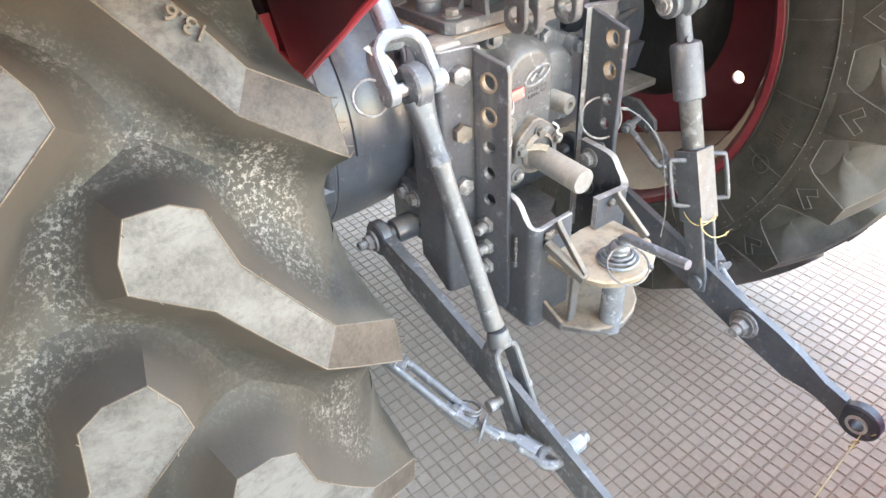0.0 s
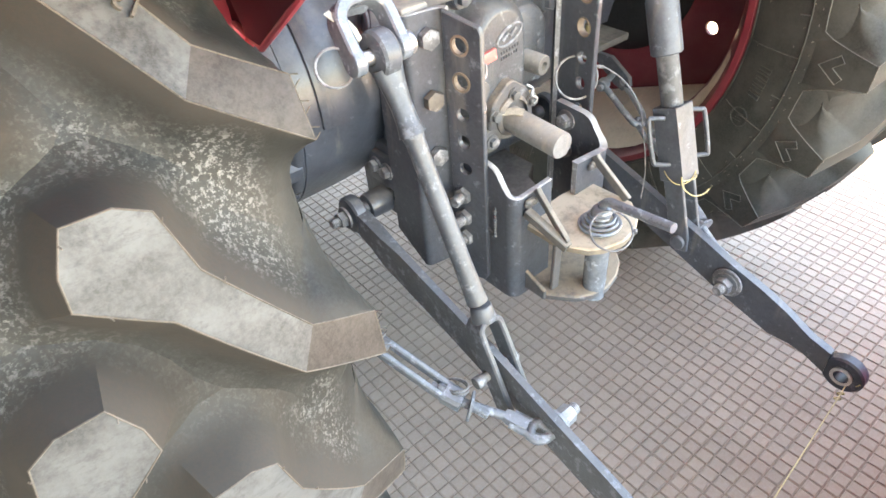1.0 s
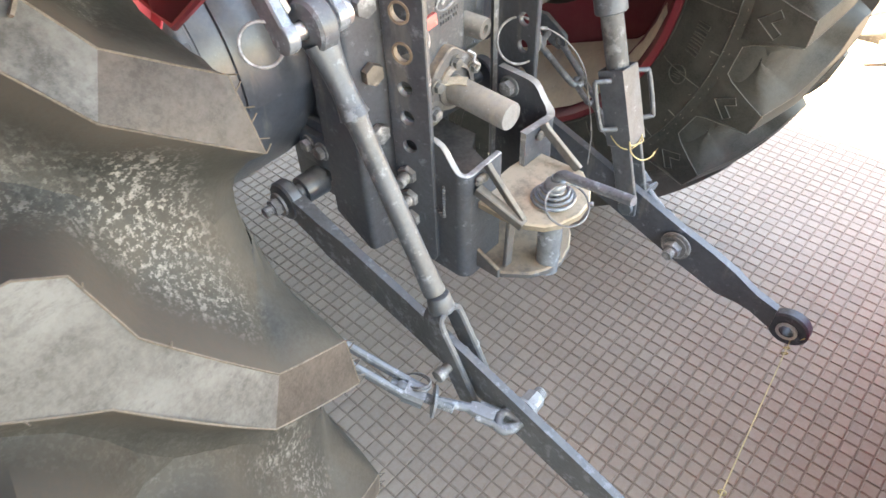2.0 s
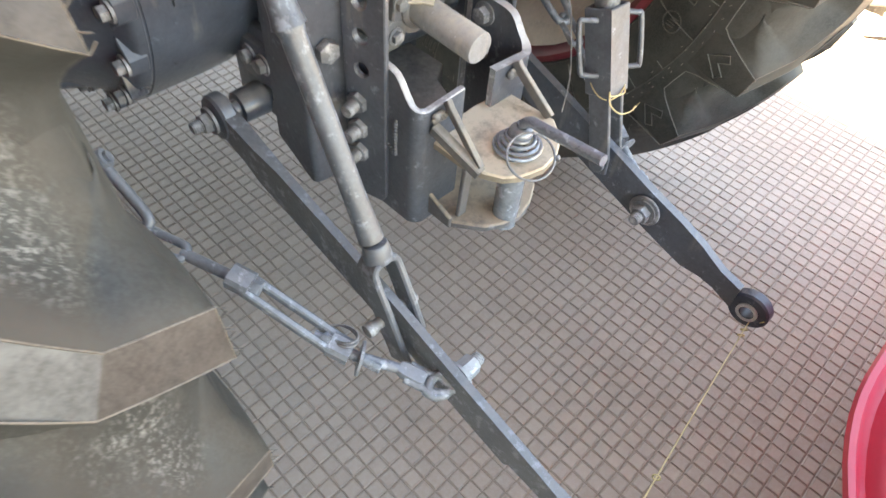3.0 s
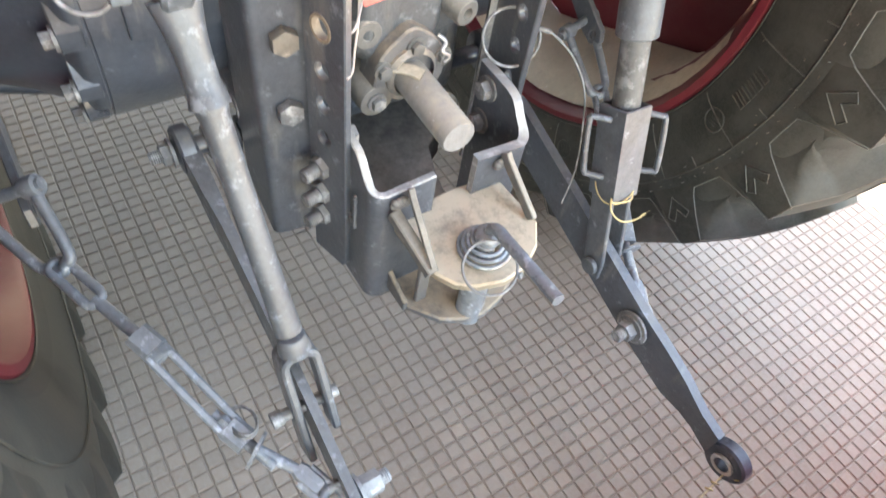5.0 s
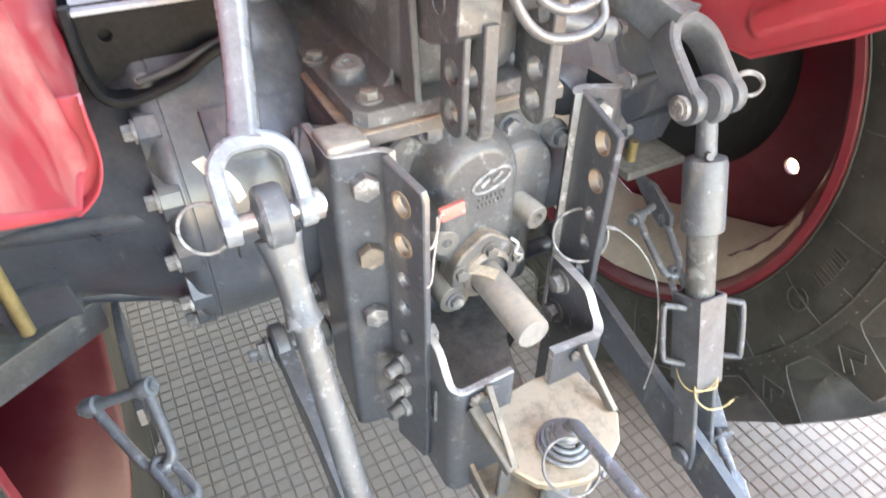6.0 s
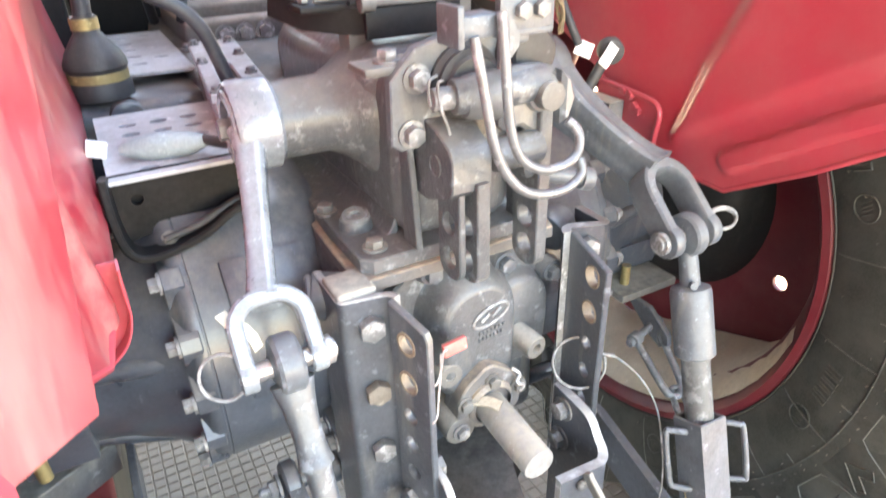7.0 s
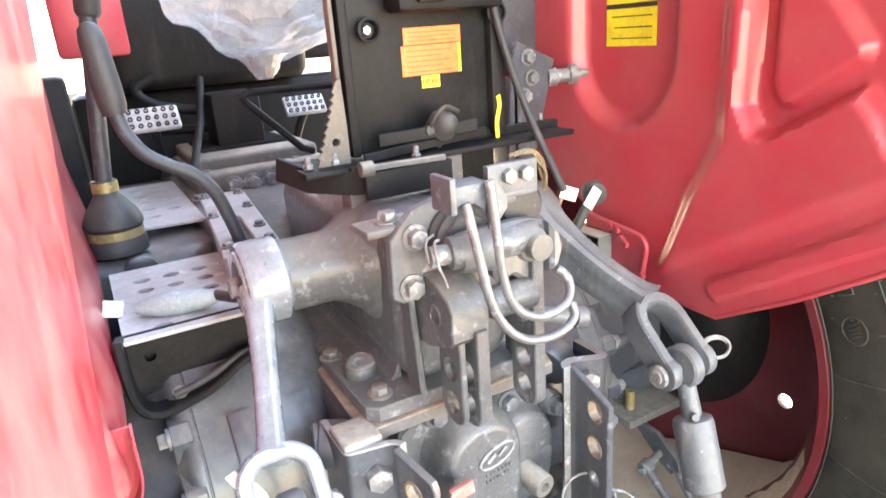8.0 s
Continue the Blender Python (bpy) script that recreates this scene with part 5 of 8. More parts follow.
def build_drawbar():
    bm = bmesh.new()
    prism(bm, [(-0.064, -0.386), (-0.020, -0.384), (0.020, -0.381), (0.046, -0.3835), (0.072, -0.380), (0.074, -0.462), (0.054, -0.488), (0.027, -0.504), (-0.002, -0.508), (-0.031, -0.500), (-0.048, -0.488), (-0.059, -0.468), (-0.064, -0.437)], (0, 0, 0.478), (1, 0, 0), (0, 1, 0), 0.011, [circle2(0.001, -0.467, 0.013)], edge=0.002)
    hitch = part("drawbar", bm, m_tan, tractor, "towing bracket of welded plate caked in tan dust")
    bm = bmesh.new()
    ol = [(-0.064, -0.370), (0.084, -0.370), (0.084, -0.440), (0.066, -0.462), (0.040, -0.477), (0.010, -0.485), (-0.016, -0.480), (-0.038, -0.468), (-0.062, -0.436)]
    prism(bm, ol, (0, 0, 0.3735), (1, 0, 0), (0, 1, 0), 0.011, edge=0.002)
    # upturned left wall and a small web standing on the plate
    prism(bm, [(-0.375, 0.3750), (-0.434, 0.3750), (-0.434, 0.3900), (-0.385, 0.4120), (-0.375, 0.4120)], (-0.0665, 0, 0), (0, 1, 0), (0, 0, 1), 0.006)
    sweep(bm, [V(-0.044, -0.432, 0.384), V(-0.050, -0.440, 0.480)], rect_section(0.006, 0.014, 0.001))
    part("lower_hitch_plate", bm, m_tan_low, hitch, "lower hitch plate covered in dust")
    for s in (-1, 1):
        bm = bmesh.new()
        # side plate folded inwards at the rear, its upper edge dropping in a curve
        o = 0.090 if s < 0 else 0.104
        e = 0.019 if s < 0 else 0.031
        drop = ((0.300, 0.5775), (0.330, 0.5760), (0.350, 0.5745), (0.360, 0.5715), (0.366, 0.5660), (0.371, 0.5590), (0.376, 0.5520), (0.3805, 0.5470))
        path = [(o, -y, z) for y, z in drop]
        corner = bend((o, -0.300), (o, -0.3975), (e, -0.3975), 0.0165, 7)
        path += [(x, y, z) for (x, y), z in zip(corner[1:], (0.5440, 0.5415, 0.5395, 0.5380, 0.5375, 0.5372, 0.5370))]
        path += [(o * 0.5 + e * 0.5, -0.3975, 0.5385), (e, -0.3975, 0.5410)]
        if s < 0:
            bent_sheet(bm, [(-x, y, z) for x, y, z in path], 0.0085, 0.364, 1)
        else:
            bent_sheet(bm, [(x, y, z) for x, y, z in path], -0.0085, 0.364, 1)
        leaf = part("side_plate", bm, [m_plate, m_worn], hitch, "bent grey steel side plate with a worn bright edge", 30)
        # patch plate with rough weld beads
        bm = bmesh.new()
        prism(bm, [(-0.328, 0.492), (-0.361, 0.462), (-0.364, 0.512), (-0.330, 0.543)], (s * (o + (0.004 if s > 0 else -0.004)) - (0.004 if s > 0 else -0.004) * 0.0, 0, 0), (0, 1, 0), (0, 0, 1), -s * 0.005)
        rng = random.Random(8)
        for i in range(22):
            f = i / 21
            p = V(s * (o + 0.0012), -0.3625 - 0.001 * f, 0.463 + 0.049 * f) if i % 2 else V(s * (o + 0.0012), -0.328 - 0.034 * f, 0.492 - 0.030 * f)
            bmesh.ops.create_uvsphere(bm, u_segments=8, v_segments=6, radius=rng.uniform(0.0022, 0.0036), matrix=Matrix.Translation(p))
        part("patch_plate", bm, m_plate, leaf, "small welded patch plate")
        # slanting strap and gusset between side plate and hitch plate
        bm = bmesh.new()
        if s < 0:
            sweep(bm, [V(-0.052, -0.402, 0.543), V(-0.053, -0.408, 0.537), V(-0.058, -0.463, 0.492)], rect_section(0.0065, 0.0155, 0.001), up=(0, 0.5, 1))
            sweep(bm, [V(-0.068, -0.400, 0.513), V(-0.061, -0.466, 0.487)], rect_section(0.0125, 0.0130, 0.0015))
        else:
            sweep(bm, [V(0.064, -0.401, 0.541), V(0.064, -0.406, 0.535), V(0.069, -0.458, 0.492)], rect_section(0.0065, 0.0135, 0.001), up=(0, 0.5, 1))
        part("brace", bm, m_dusty, hitch, "flat welded brace, dusty")
        bolt(leaf, (s * (o - 0.0085), -0.320, 0.553), (-s, 0, 0), 0.0115, 0.010)
        bolt(leaf, (s * (o - 0.0085), -0.318, 0.505), (-s, 0, 0), 0.0115, 0.010)
        bm = bmesh.new()
        for i in range(14):
            bmesh.ops.create_uvsphere(bm, u_segments=8, v_segments=6, radius=rng.uniform(0.003, 0.0055), matrix=Matrix.Translation((s * (0.055 + 0.0012 * i), -0.4015, 0.524 + 0.0016 * (i % 4))))
        part("weld_bead", bm, m_dusty, hitch)
    # rusty tow beam under the shaft
    bm = bmesh.new()
    prism(bm, [(-0.070, -0.10), (-0.070, -0.345), (-0.030, -0.372), (0.012, -0.392), (0.026, -0.337), (0.040, -0.30), (0.070, -0.28), (0.070, -0.10)], (0, 0, 0.430), (1, 0, 0), (0, 1, 0), 0.042)
    part("tow_beam", bm, m_soot, hitch, "brown rusty beam between the side plates")
    # hitch pin with flat coil spring, bent handle and ring
    bm = bmesh.new()
    tube(bm, curve([V(0.001, -0.467, 0.372), V(0.001, -0.467, 0.510), V(0.001, -0.469, 0.524), V(0.0005, -0.478, 0.533), V(-0.001, -0.492, 0.5355)], 5)[:-1] + [V(-0.001, -0.492, 0.5355), V(-0.004, -0.530, 0.542), V(-0.008, -0.574, 0.5495)], 0.0064, 14)
    cyl(bm, (0.001, -0.467, 0.366), (0.001, -0.467, 0.4775), 0.0165, seg=24)
    pin = part("hitch_pin", bm, m_arm, hitch, "blue-grey bent hitch pin")
    bm = bmesh.new()
    lathe(bm, [(0.0, 0.0065), (0.0, 0.0135), (0.003, 0.0140), (0.008, 0.0125), (0.011, 0.0085), (0.011, 0.0060)], (0.001, -0.467, 0.5095), (0, 0, 1), 24)
    part("collar", bm, m_arm, pin, "steel collar on the spring")
    bm = bmesh.new()
    pts = []
    for i in range(100):
        t = i / 99
        a = 2 * math.pi * 3.6 * t + 0.8
        r = 0.0285 - 0.0150 * t
        pts.append(V(0.001 + r * math.cos(a), -0.467 + r * math.sin(a), 0.4915 + 0.0175 * t))
    tube(bm, pts, 0.0024, 8)
    part("coil_spring", bm, m_arm, pin, "flat conical coil spring, dusty")
    bm = bmesh.new()
    ring(bm, V(-0.0175, -0.4975, 0.5080), (-0.35, -0.42, 0.84), 0.0265, 0.0014, 40)
    cyl(bm, V(0.002, -0.5195, 0.5060), V(0.006, -0.5165, 0.5075), 0.0026, seg=10)
    part("pull_ring", bm, m_bolt, pin, "dark wire ring")


build_drawbar()


# check chains
def link_loop(bm, a, b, half, r, side):
    """An elongated round-bar loop from a to b."""
    a, b = Vector(a), Vector(b)
    d = (b - a).normalized()
    sd = (Vector(side) - d * Vector(side).dot(d)).normalized() * half
    pts = []
    for i in range(9):
        t = math.pi * i / 8
        pts.append(a + sd * math.cos(t) - d * half * math.sin(t))
    for i in range(9):
        t = math.pi * i / 8
        pts.append(b - sd * math.cos(t) + d * half * math.sin(t))
    tube(bm, pts, r, 10, True)


def check_chain(s, mat):
    """Shackle on the axle bracket, threaded rod, turnbuckle, hook on the lower link."""
    if s < 0:
        u0, a1, a2, b2, end = V(-0.361, -0.280, 0.458), V(-0.343, -0.325, 0.453), V(-0.318, -0.385, 0.446), V(-0.279, -0.487, 0.397), V(-0.228, -0.572, 0.369)
        pin_a, pin_b = V(-0.413, -0.185, 0.480), V(-0.355, -0.215, 0.510)
    else:
        u0, a1, a2, b2, end = V(0.345, -0.285, 0.432), V(0.325, -0.325, 0.420), V(0.300, -0.375, 0.405), V(0.250, -0.470, 0.372), V(0.214, -0.560, 0.338)
        pin_a, pin_b = V(0.335, -0.200, 0.484), V(0.385, -0.190, 0.490)
    d = (end - u0).normalized()
    bm = bmesh.new()
    link_loop(bm, u0 - d * 0.004, a1 - d * 0.006, 0.0085, 0.0048, (1, 0.3, 0.2))
    tube(bm, [a1 - d * 0.002, a1.lerp(a2, 0.5), a2 + d * 0.012], 0.0062, 12)
    chain = part("check_chain", bm, mat, tractor, "galvanised check chain with a turnbuckle")
    # shackle
    bm = bmesh.new()
    m = (pin_a + pin_b) / 2
    w = (pin_b - pin_a).normalized()
    tube(bm, curve([pin_a, pin_a.lerp(u0 - w * 0.017, 0.8), u0 - w * 0.010 - d * 0.006, u0 + d * 0.001, u0 + w * 0.010 - d * 0.006, pin_b.lerp(u0 + w * 0.017, 0.8), pin_b], 5), 0.0058, 12)
    cyl(bm, pin_a - w * 0.008, pin_a + w * 0.008, 0.011, seg=18, bevel=0.001)
    cyl(bm, pin_b - w * 0.008, pin_b + w * 0.008, 0.011, seg=18, bevel=0.001)
    cyl(bm, pin_a - w * 0.016, pin_b + w * 0.012, 0.0062, seg=14)
    part("shackle", bm, mat, chain, "round-bar shackle")
    # turnbuckle
    bm = bmesh.new()
    side = V(1, 0, 0).cross(d).normalized()
    side2 = d.cross(side).normalized()
    for k in (-1, 1):
        o = side2 * (0.0088 * k)
        sweep(bm, [a2 + o, b2 + o], rect_section(0.0075, 0.0130, 0.0018), up=side)
    for q, f in ((a2, 1), (b2, -1)):
        sweep(bm, [q - d * 0.012, q + d * 0.012], rect_section(0.0250, 0.0200, 0.004), up=side)
        cyl(bm, q + d * (0.012 * f), q + d * (0.022 * f), 0.0100, seg=6, bevel=0.001)
    part("turnbuckle", bm, mat, chain, "open turnbuckle body")
    bm = bmesh.new()
    prof = []
    for i in range(16):
        prof += [(0.0022 * i, 0.0060), (0.0022 * i + 0.0011, 0.0053)]
    lathe(bm, prof, b2 + d * 0.012, d, 14)
    tube(bm, [b2 - d * 0.03, b2 + d * 0.018, end - d * 0.034], 0.0056, 12)
    part("threaded_rod", bm, mat, chain, "threaded rod")
    bm = bmesh.new()
    lathe(bm, [(-0.0015, 0.0065), (-0.0015, 0.0185), (0.0015, 0.0185), (0.0015, 0.0065)], b2 + d * 0.023, d + side2 * 0.25, 24)
    part("lock_washer", bm, mat, chain, "large thin lock washer")
    # forged hook round the stud of the link
    bm = bmesh.new()
    x = V(1, 0, 0) * (-s)
    e = end
    sweep(bm, [e - d * 0.040, e - d * 0.034, e - d * 0.014, e - d * 0.010], [(p * 0.8, q) for p, q in rect_section(0.0230, 0.0120, 0.003)], up=side, scale=lambda t: (0.75 + 0.25 * math.sin(math.pi * t), 0.85 + 0.15 * math.sin(math.pi * t)))
    for k in (-1, 1):
        tube(bm, [e - d * 0.030 + side2 * 0.0085 * k, e - d * 0.004 + side2 * 0.0085 * k], 0.0042, 10)
    tube(bm, curve([e - d * 0.006 - side2 * 0.009, e + d * 0.006 - side2 * 0.010, e + d * 0.016 - side2 * 0.002, e + d * 0.016 + side2 * 0.006, e + d * 0.006 + side2 * 0.0105, e - d * 0.006 + side2 * 0.009], 5), 0.0054, 12)
    part("hook", bm, mat, chain, "forged hook")
    bm = bmesh.new()
    tube(bm, curve([e + x * 0.022 - d * 0.004, e + x * 0.004 - d * 0.006, e - x * 0.008 + d * 0.002, e - x * 0.004 + d * 0.013, e + x * 0.010 + d * 0.018, e + x * 0.024 + d * 0.014], 5), 0.0056, 12)
    part("eye_stud", bm, mat, chain, "bent round-bar eye on the link")
    return chain


m_chain = coated("galvanised_chain", (0.165, 0.182, 0.205), 0.36, 0.12, 0.22, metal=0.3, grain=120)
check_chain(-1, m_chain)
check_chain(1, m_chain)


# chain brackets and U-bolts under the axle ends
def axle_bracket(s):
    bm = bmesh.new()
    if s > 0:
        lo, hi = 0.345, 0.46
        box(bm, (lo, -0.156, 0.518), (hi, 0.02, 0.532), 0.003)
    else:
        lo, hi = -0.475, -0.383
        prism(bm, [(-0.383, -0.061), (-0.540, -0.158), (-0.540, 0.03), (-0.383, 0.03)], (0, 0, 0.474), (1, 0, 0), (0, 1, 0), 0.046)
    br = part("axle_bracket", bm, m_dusty, tractor, "flat bracket clamped under the axle")
    bm = bmesh.new()
    x = s * 0.372
    prism(bm, [(-0.065, 0.512), (-0.075, 0.474), (-0.200, 0.462), (-0.218, 0.462), (-0.232, 0.475), (-0.225, 0.492), (-0.12, 0.516)] if s < 0 else [(-0.185, 0.520), (-0.130, 0.520), (-0.195, 0.470), (-0.215, 0.462), (-0.232, 0.475), (-0.228, 0.492)], (x, 0, 0), (0, 1, 0), (0, 0, 1), 0.009, [circle2(-0.214, 0.478, 0.006)])
    part("chain_lug", bm, m_hitch, br, "grey lug plate")
    for y in ((-0.125, -0.02) if s < 0 else (-0.125, -0.085)):
        for xx in ((0.445,) if s < 0 else (0.375,)):
            bm = bmesh.new()
            cyl(bm, (s * xx, y, 0.555 if s < 0 and y < -0.1 else 0.50), (s * xx, y, 0.70 if s < 0 else 0.565), 0.0075, seg=16)
            part("u_bolt", bm, m_brass, br, "yellow passivated U-bolt")
    bm = bmesh.new()
    prism(bm, [(-0.110, 0.545), (0.0, 0.545), (0.02, 0.60), (-0.125, 0.60)], (lo + 0.01, 0, 0), (0, 1, 0), (0, 0, 1), hi - lo - 0.02)
    part("axle_pad", bm, m_axle, br)


axle_bracket(-1)
axle_bracket(1)


# top link bracket ears, rocker and control linkage
def build_rocker():
    bm = bmesh.new()
    ol = [(-0.248, 0.842), (-0.272, 0.842), (-0.314, 0.857), (-0.321, 0.864), (-0.322, 0.892), (-0.316, 0.903), (-0.296, 0.914), (-0.270, 0.920), (-0.248, 0.920)]
    prism(bm, ol, (-0.050, 0, 0), (0, 1, 0), (0, 0, 1), 0.040)
    bmesh.ops.bevel(bm, geom=[e for e in bm.edges if e.calc_face_angle(0) > 0.3], offset=0.004, segments=2, profile=0.5, affect="EDGES")
    rocker = part("top_link_bracket", bm, m_cast, lift, "heavy cast top-link bracket")
    bm = bmesh.new()
    lathe(bm, [(0.0, 0.0105), (0.0016, 0.0105), (0.0016, 0.009), (0.0004, 0.0088), (0.0004, 0.0)], (-0.050, -0.292, 0.882), (-1, 0, 0), 24)
    part("pin_end", bm, m_cast, rocker)
    # ears
    def ear(x, thick, y, holes, top):
        b = bmesh.new()
        lo = min(h[1] for h in holes) - 0.020
        ol = [(y - 0.020, top), (y + 0.020, top)] + [(y + 0.020 * math.cos(radians(a)), lo + 0.012 - 0.015 * math.sin(radians(a))) for a in range(0, 181, 20)]
        prism(b, ol, (x, 0, 0), (0, 1, 0), (0, 0, 1), thick, [circle2(h[0], h[1], 0.0108, 18) for h in holes])
        part("top_link_ear", b, m_cast, rocker, "upright ear plate with two holes")
    ear(-0.042, 0.007, -0.298, [(-0.298, 0.826), (-0.298, 0.790)], 0.860)
    ear(-0.028, 0.014, -0.306, [(-0.306, 0.822), (-0.306, 0.787)], 0.870)
    ear(0.037, 0.013, -0.306, [(-0.306, 0.816), (-0.306, 0.787)], 0.930)
    # lever plate on the rear with two bolts
    bm = bmesh.new()
    ol = [(-0.082, 0.900), (-0.072, 0.893), (-0.050, 0.898), (-0.010, 0.930), (0.060, 0.930), (0.085, 0.955), (0.080, 0.975), (0.050, 0.985), (-0.020, 0.988), (-0.055, 0.980), (-0.080, 0.955)]
    prism(bm, ol, (0, -0.262, 0), (1, 0, 0), (0, 0, 1), 0.012)
    cov = part("control_cover", bm, m_hitch2, lift, "rounded control cover plate")
    bolt(cov, (-0.063, -0.274, 0.908), (0, -1, 0), 0.0095, 0.009)
    bolt(cov, (-0.056, -0.274, 0.955), (0, -1, 0), 0.0095, 0.009)
    for c, r in ((V(-0.010, -0.274, 0.946), 0.034), (V(0.052, -0.274, 0.964), 0.030)):
        bm = bmesh.new()
        lathe(bm, [(0.0, r), (0.004, r), (0.006, r * 0.93), (0.008, r * 0.86), (0.0095, r * 0.90), (0.013, r * 0.90), (0.0145, r * 0.82), (0.016, r * 0.74), (0.0175, r * 0.77), (0.020, r * 0.70), (0.021, r * 0.4), (0.021, 0.0)], c, (0, -1, 0), 36)
        part("spring_seat", bm, m_plastic, cov, "black ribbed rubber disc")
    # rocker shaft block
    bm = bmesh.new()
    cyl(bm, (-0.040, -0.306, 0.944), (0.046, -0.318, 0.946), 0.0150, seg=28, bevel=0.002)
    rk = part("rocker_shaft", bm, m_cast, lift, "dusty cast rocker with a cross shaft")
    bm = bmesh.new()
    lathe(bm, [(0.0, 0.0), (0.0, 0.0165), (0.004, 0.0185), (0.030, 0.0215), (0.034, 0.0190), (0.034, 0.0)], (-0.030, -0.306, 0.942), (1, -0.10, -0.01), 30)
    part("sleeve", bm, m_arm2, rk, "tapered cast sleeve on the shaft")
    bm = bmesh.new()
    ol = [(0.004, 0.958), (0.012, 0.963), (0.030, 0.963), (0.046, 0.961), (0.058, 0.957), (0.065, 0.948), (0.067, 0.934), (0.062, 0.921), (0.052, 0.914), (0.046, 0.908), (0.046, 0.872), (0.041, 0.860), (0.031, 0.860), (0.028, 0.870), (0.030, 0.905), (0.022, 0.911), (0.006, 0.909), (0.000, 0.915), (0.000, 0.950)]
    prism(bm, ol, (0, -0.303, 0), (1, 0, 0), (0, 0, 1), 0.016, edge=0.0040)
    cyl(bm, (0.040, -0.303, 0.939), (0.040, -0.326, 0.939), 0.0185, 0.0165, 30, 0.003)
    prism(bm, [(0.056, 0.957), (0.066, 0.950), (0.072, 0.932), (0.066, 0.914), (0.056, 0.910)], (0, -0.296, 0), (1, 0, 0), (0, 0, 1), 0.034, edge=0.004)
    part("rocker_arm", bm, m_arm2, rk, "grey cast rocker arm")
    bm = bmesh.new()
    cyl(bm, (-0.008, -0.318, 0.891), (0.040, -0.318, 0.891), 0.0155, seg=28, bevel=0.003)
    part("lower_boss", bm, m_cast, rk)
    bm = bmesh.new()
    cyl(bm, (0.040, -0.325, 0.939), (0.040, -0.3375, 0.939), 0.0125, seg=28, bevel=0.0010)
    part("shaft_end", bm, m_dusty, rk, "worn round shaft end")
    bm = bmesh.new()
    cyl(bm, (-0.058, -0.3035, 0.944), (-0.038, -0.306, 0.944), 0.0095, seg=18, bevel=0.001)
    part("rocker_pin", bm, m_bolt, rk)
    bm = bmesh.new()
    tube(bm, curve([V(-0.050, -0.310, 0.960), V(-0.056, -0.312, 0.958), V(-0.055, -0.314, 0.940), V(-0.050, -0.314, 0.926), V(-0.047, -0.314, 0.916)], 4), 0.0013, 8)
    tube(bm, curve([V(-0.050, -0.300, 0.962), V(-0.060, -0.304, 0.958), V(-0.060, -0.306, 0.940)], 4), 0.0013, 8)
    part("split_pin", bm, m_bolt, rk, "bent split pin")
    # spare pin sticking out towards the right
    bm = bmesh.new()
    cyl(bm, (0.050, -0.290, 0.855), (0.110, -0.304, 0.838), 0.0085, seg=16, bevel=0.001)
    cyl(bm, (0.106, -0.303, 0.839), (0.118, -0.306, 0.836), 0.0115, seg=16, bevel=0.001)
    part("cross_pin", bm, m_hitch2, rk)


m_arm2 = coated("grey_casting", (0.095, 0.103, 0.113), 0.40, 0.16, 0.12, grain=120, bump=0.3, Coat_Weight=0.3, Coat_Roughness=0.25)
build_rocker()


# seat support over the lift, black panel with stickers
m_tan2 = coated("dust_smeared_flange", (0.115, 0.098, 0.080), 0.55, 0.35, 0.10, grain=90)


m_socket = coated("dull_black_plastic", (0.040, 0.040, 0.040), 0.5, 0.10, 0.08, grain=200, bump=0.1)


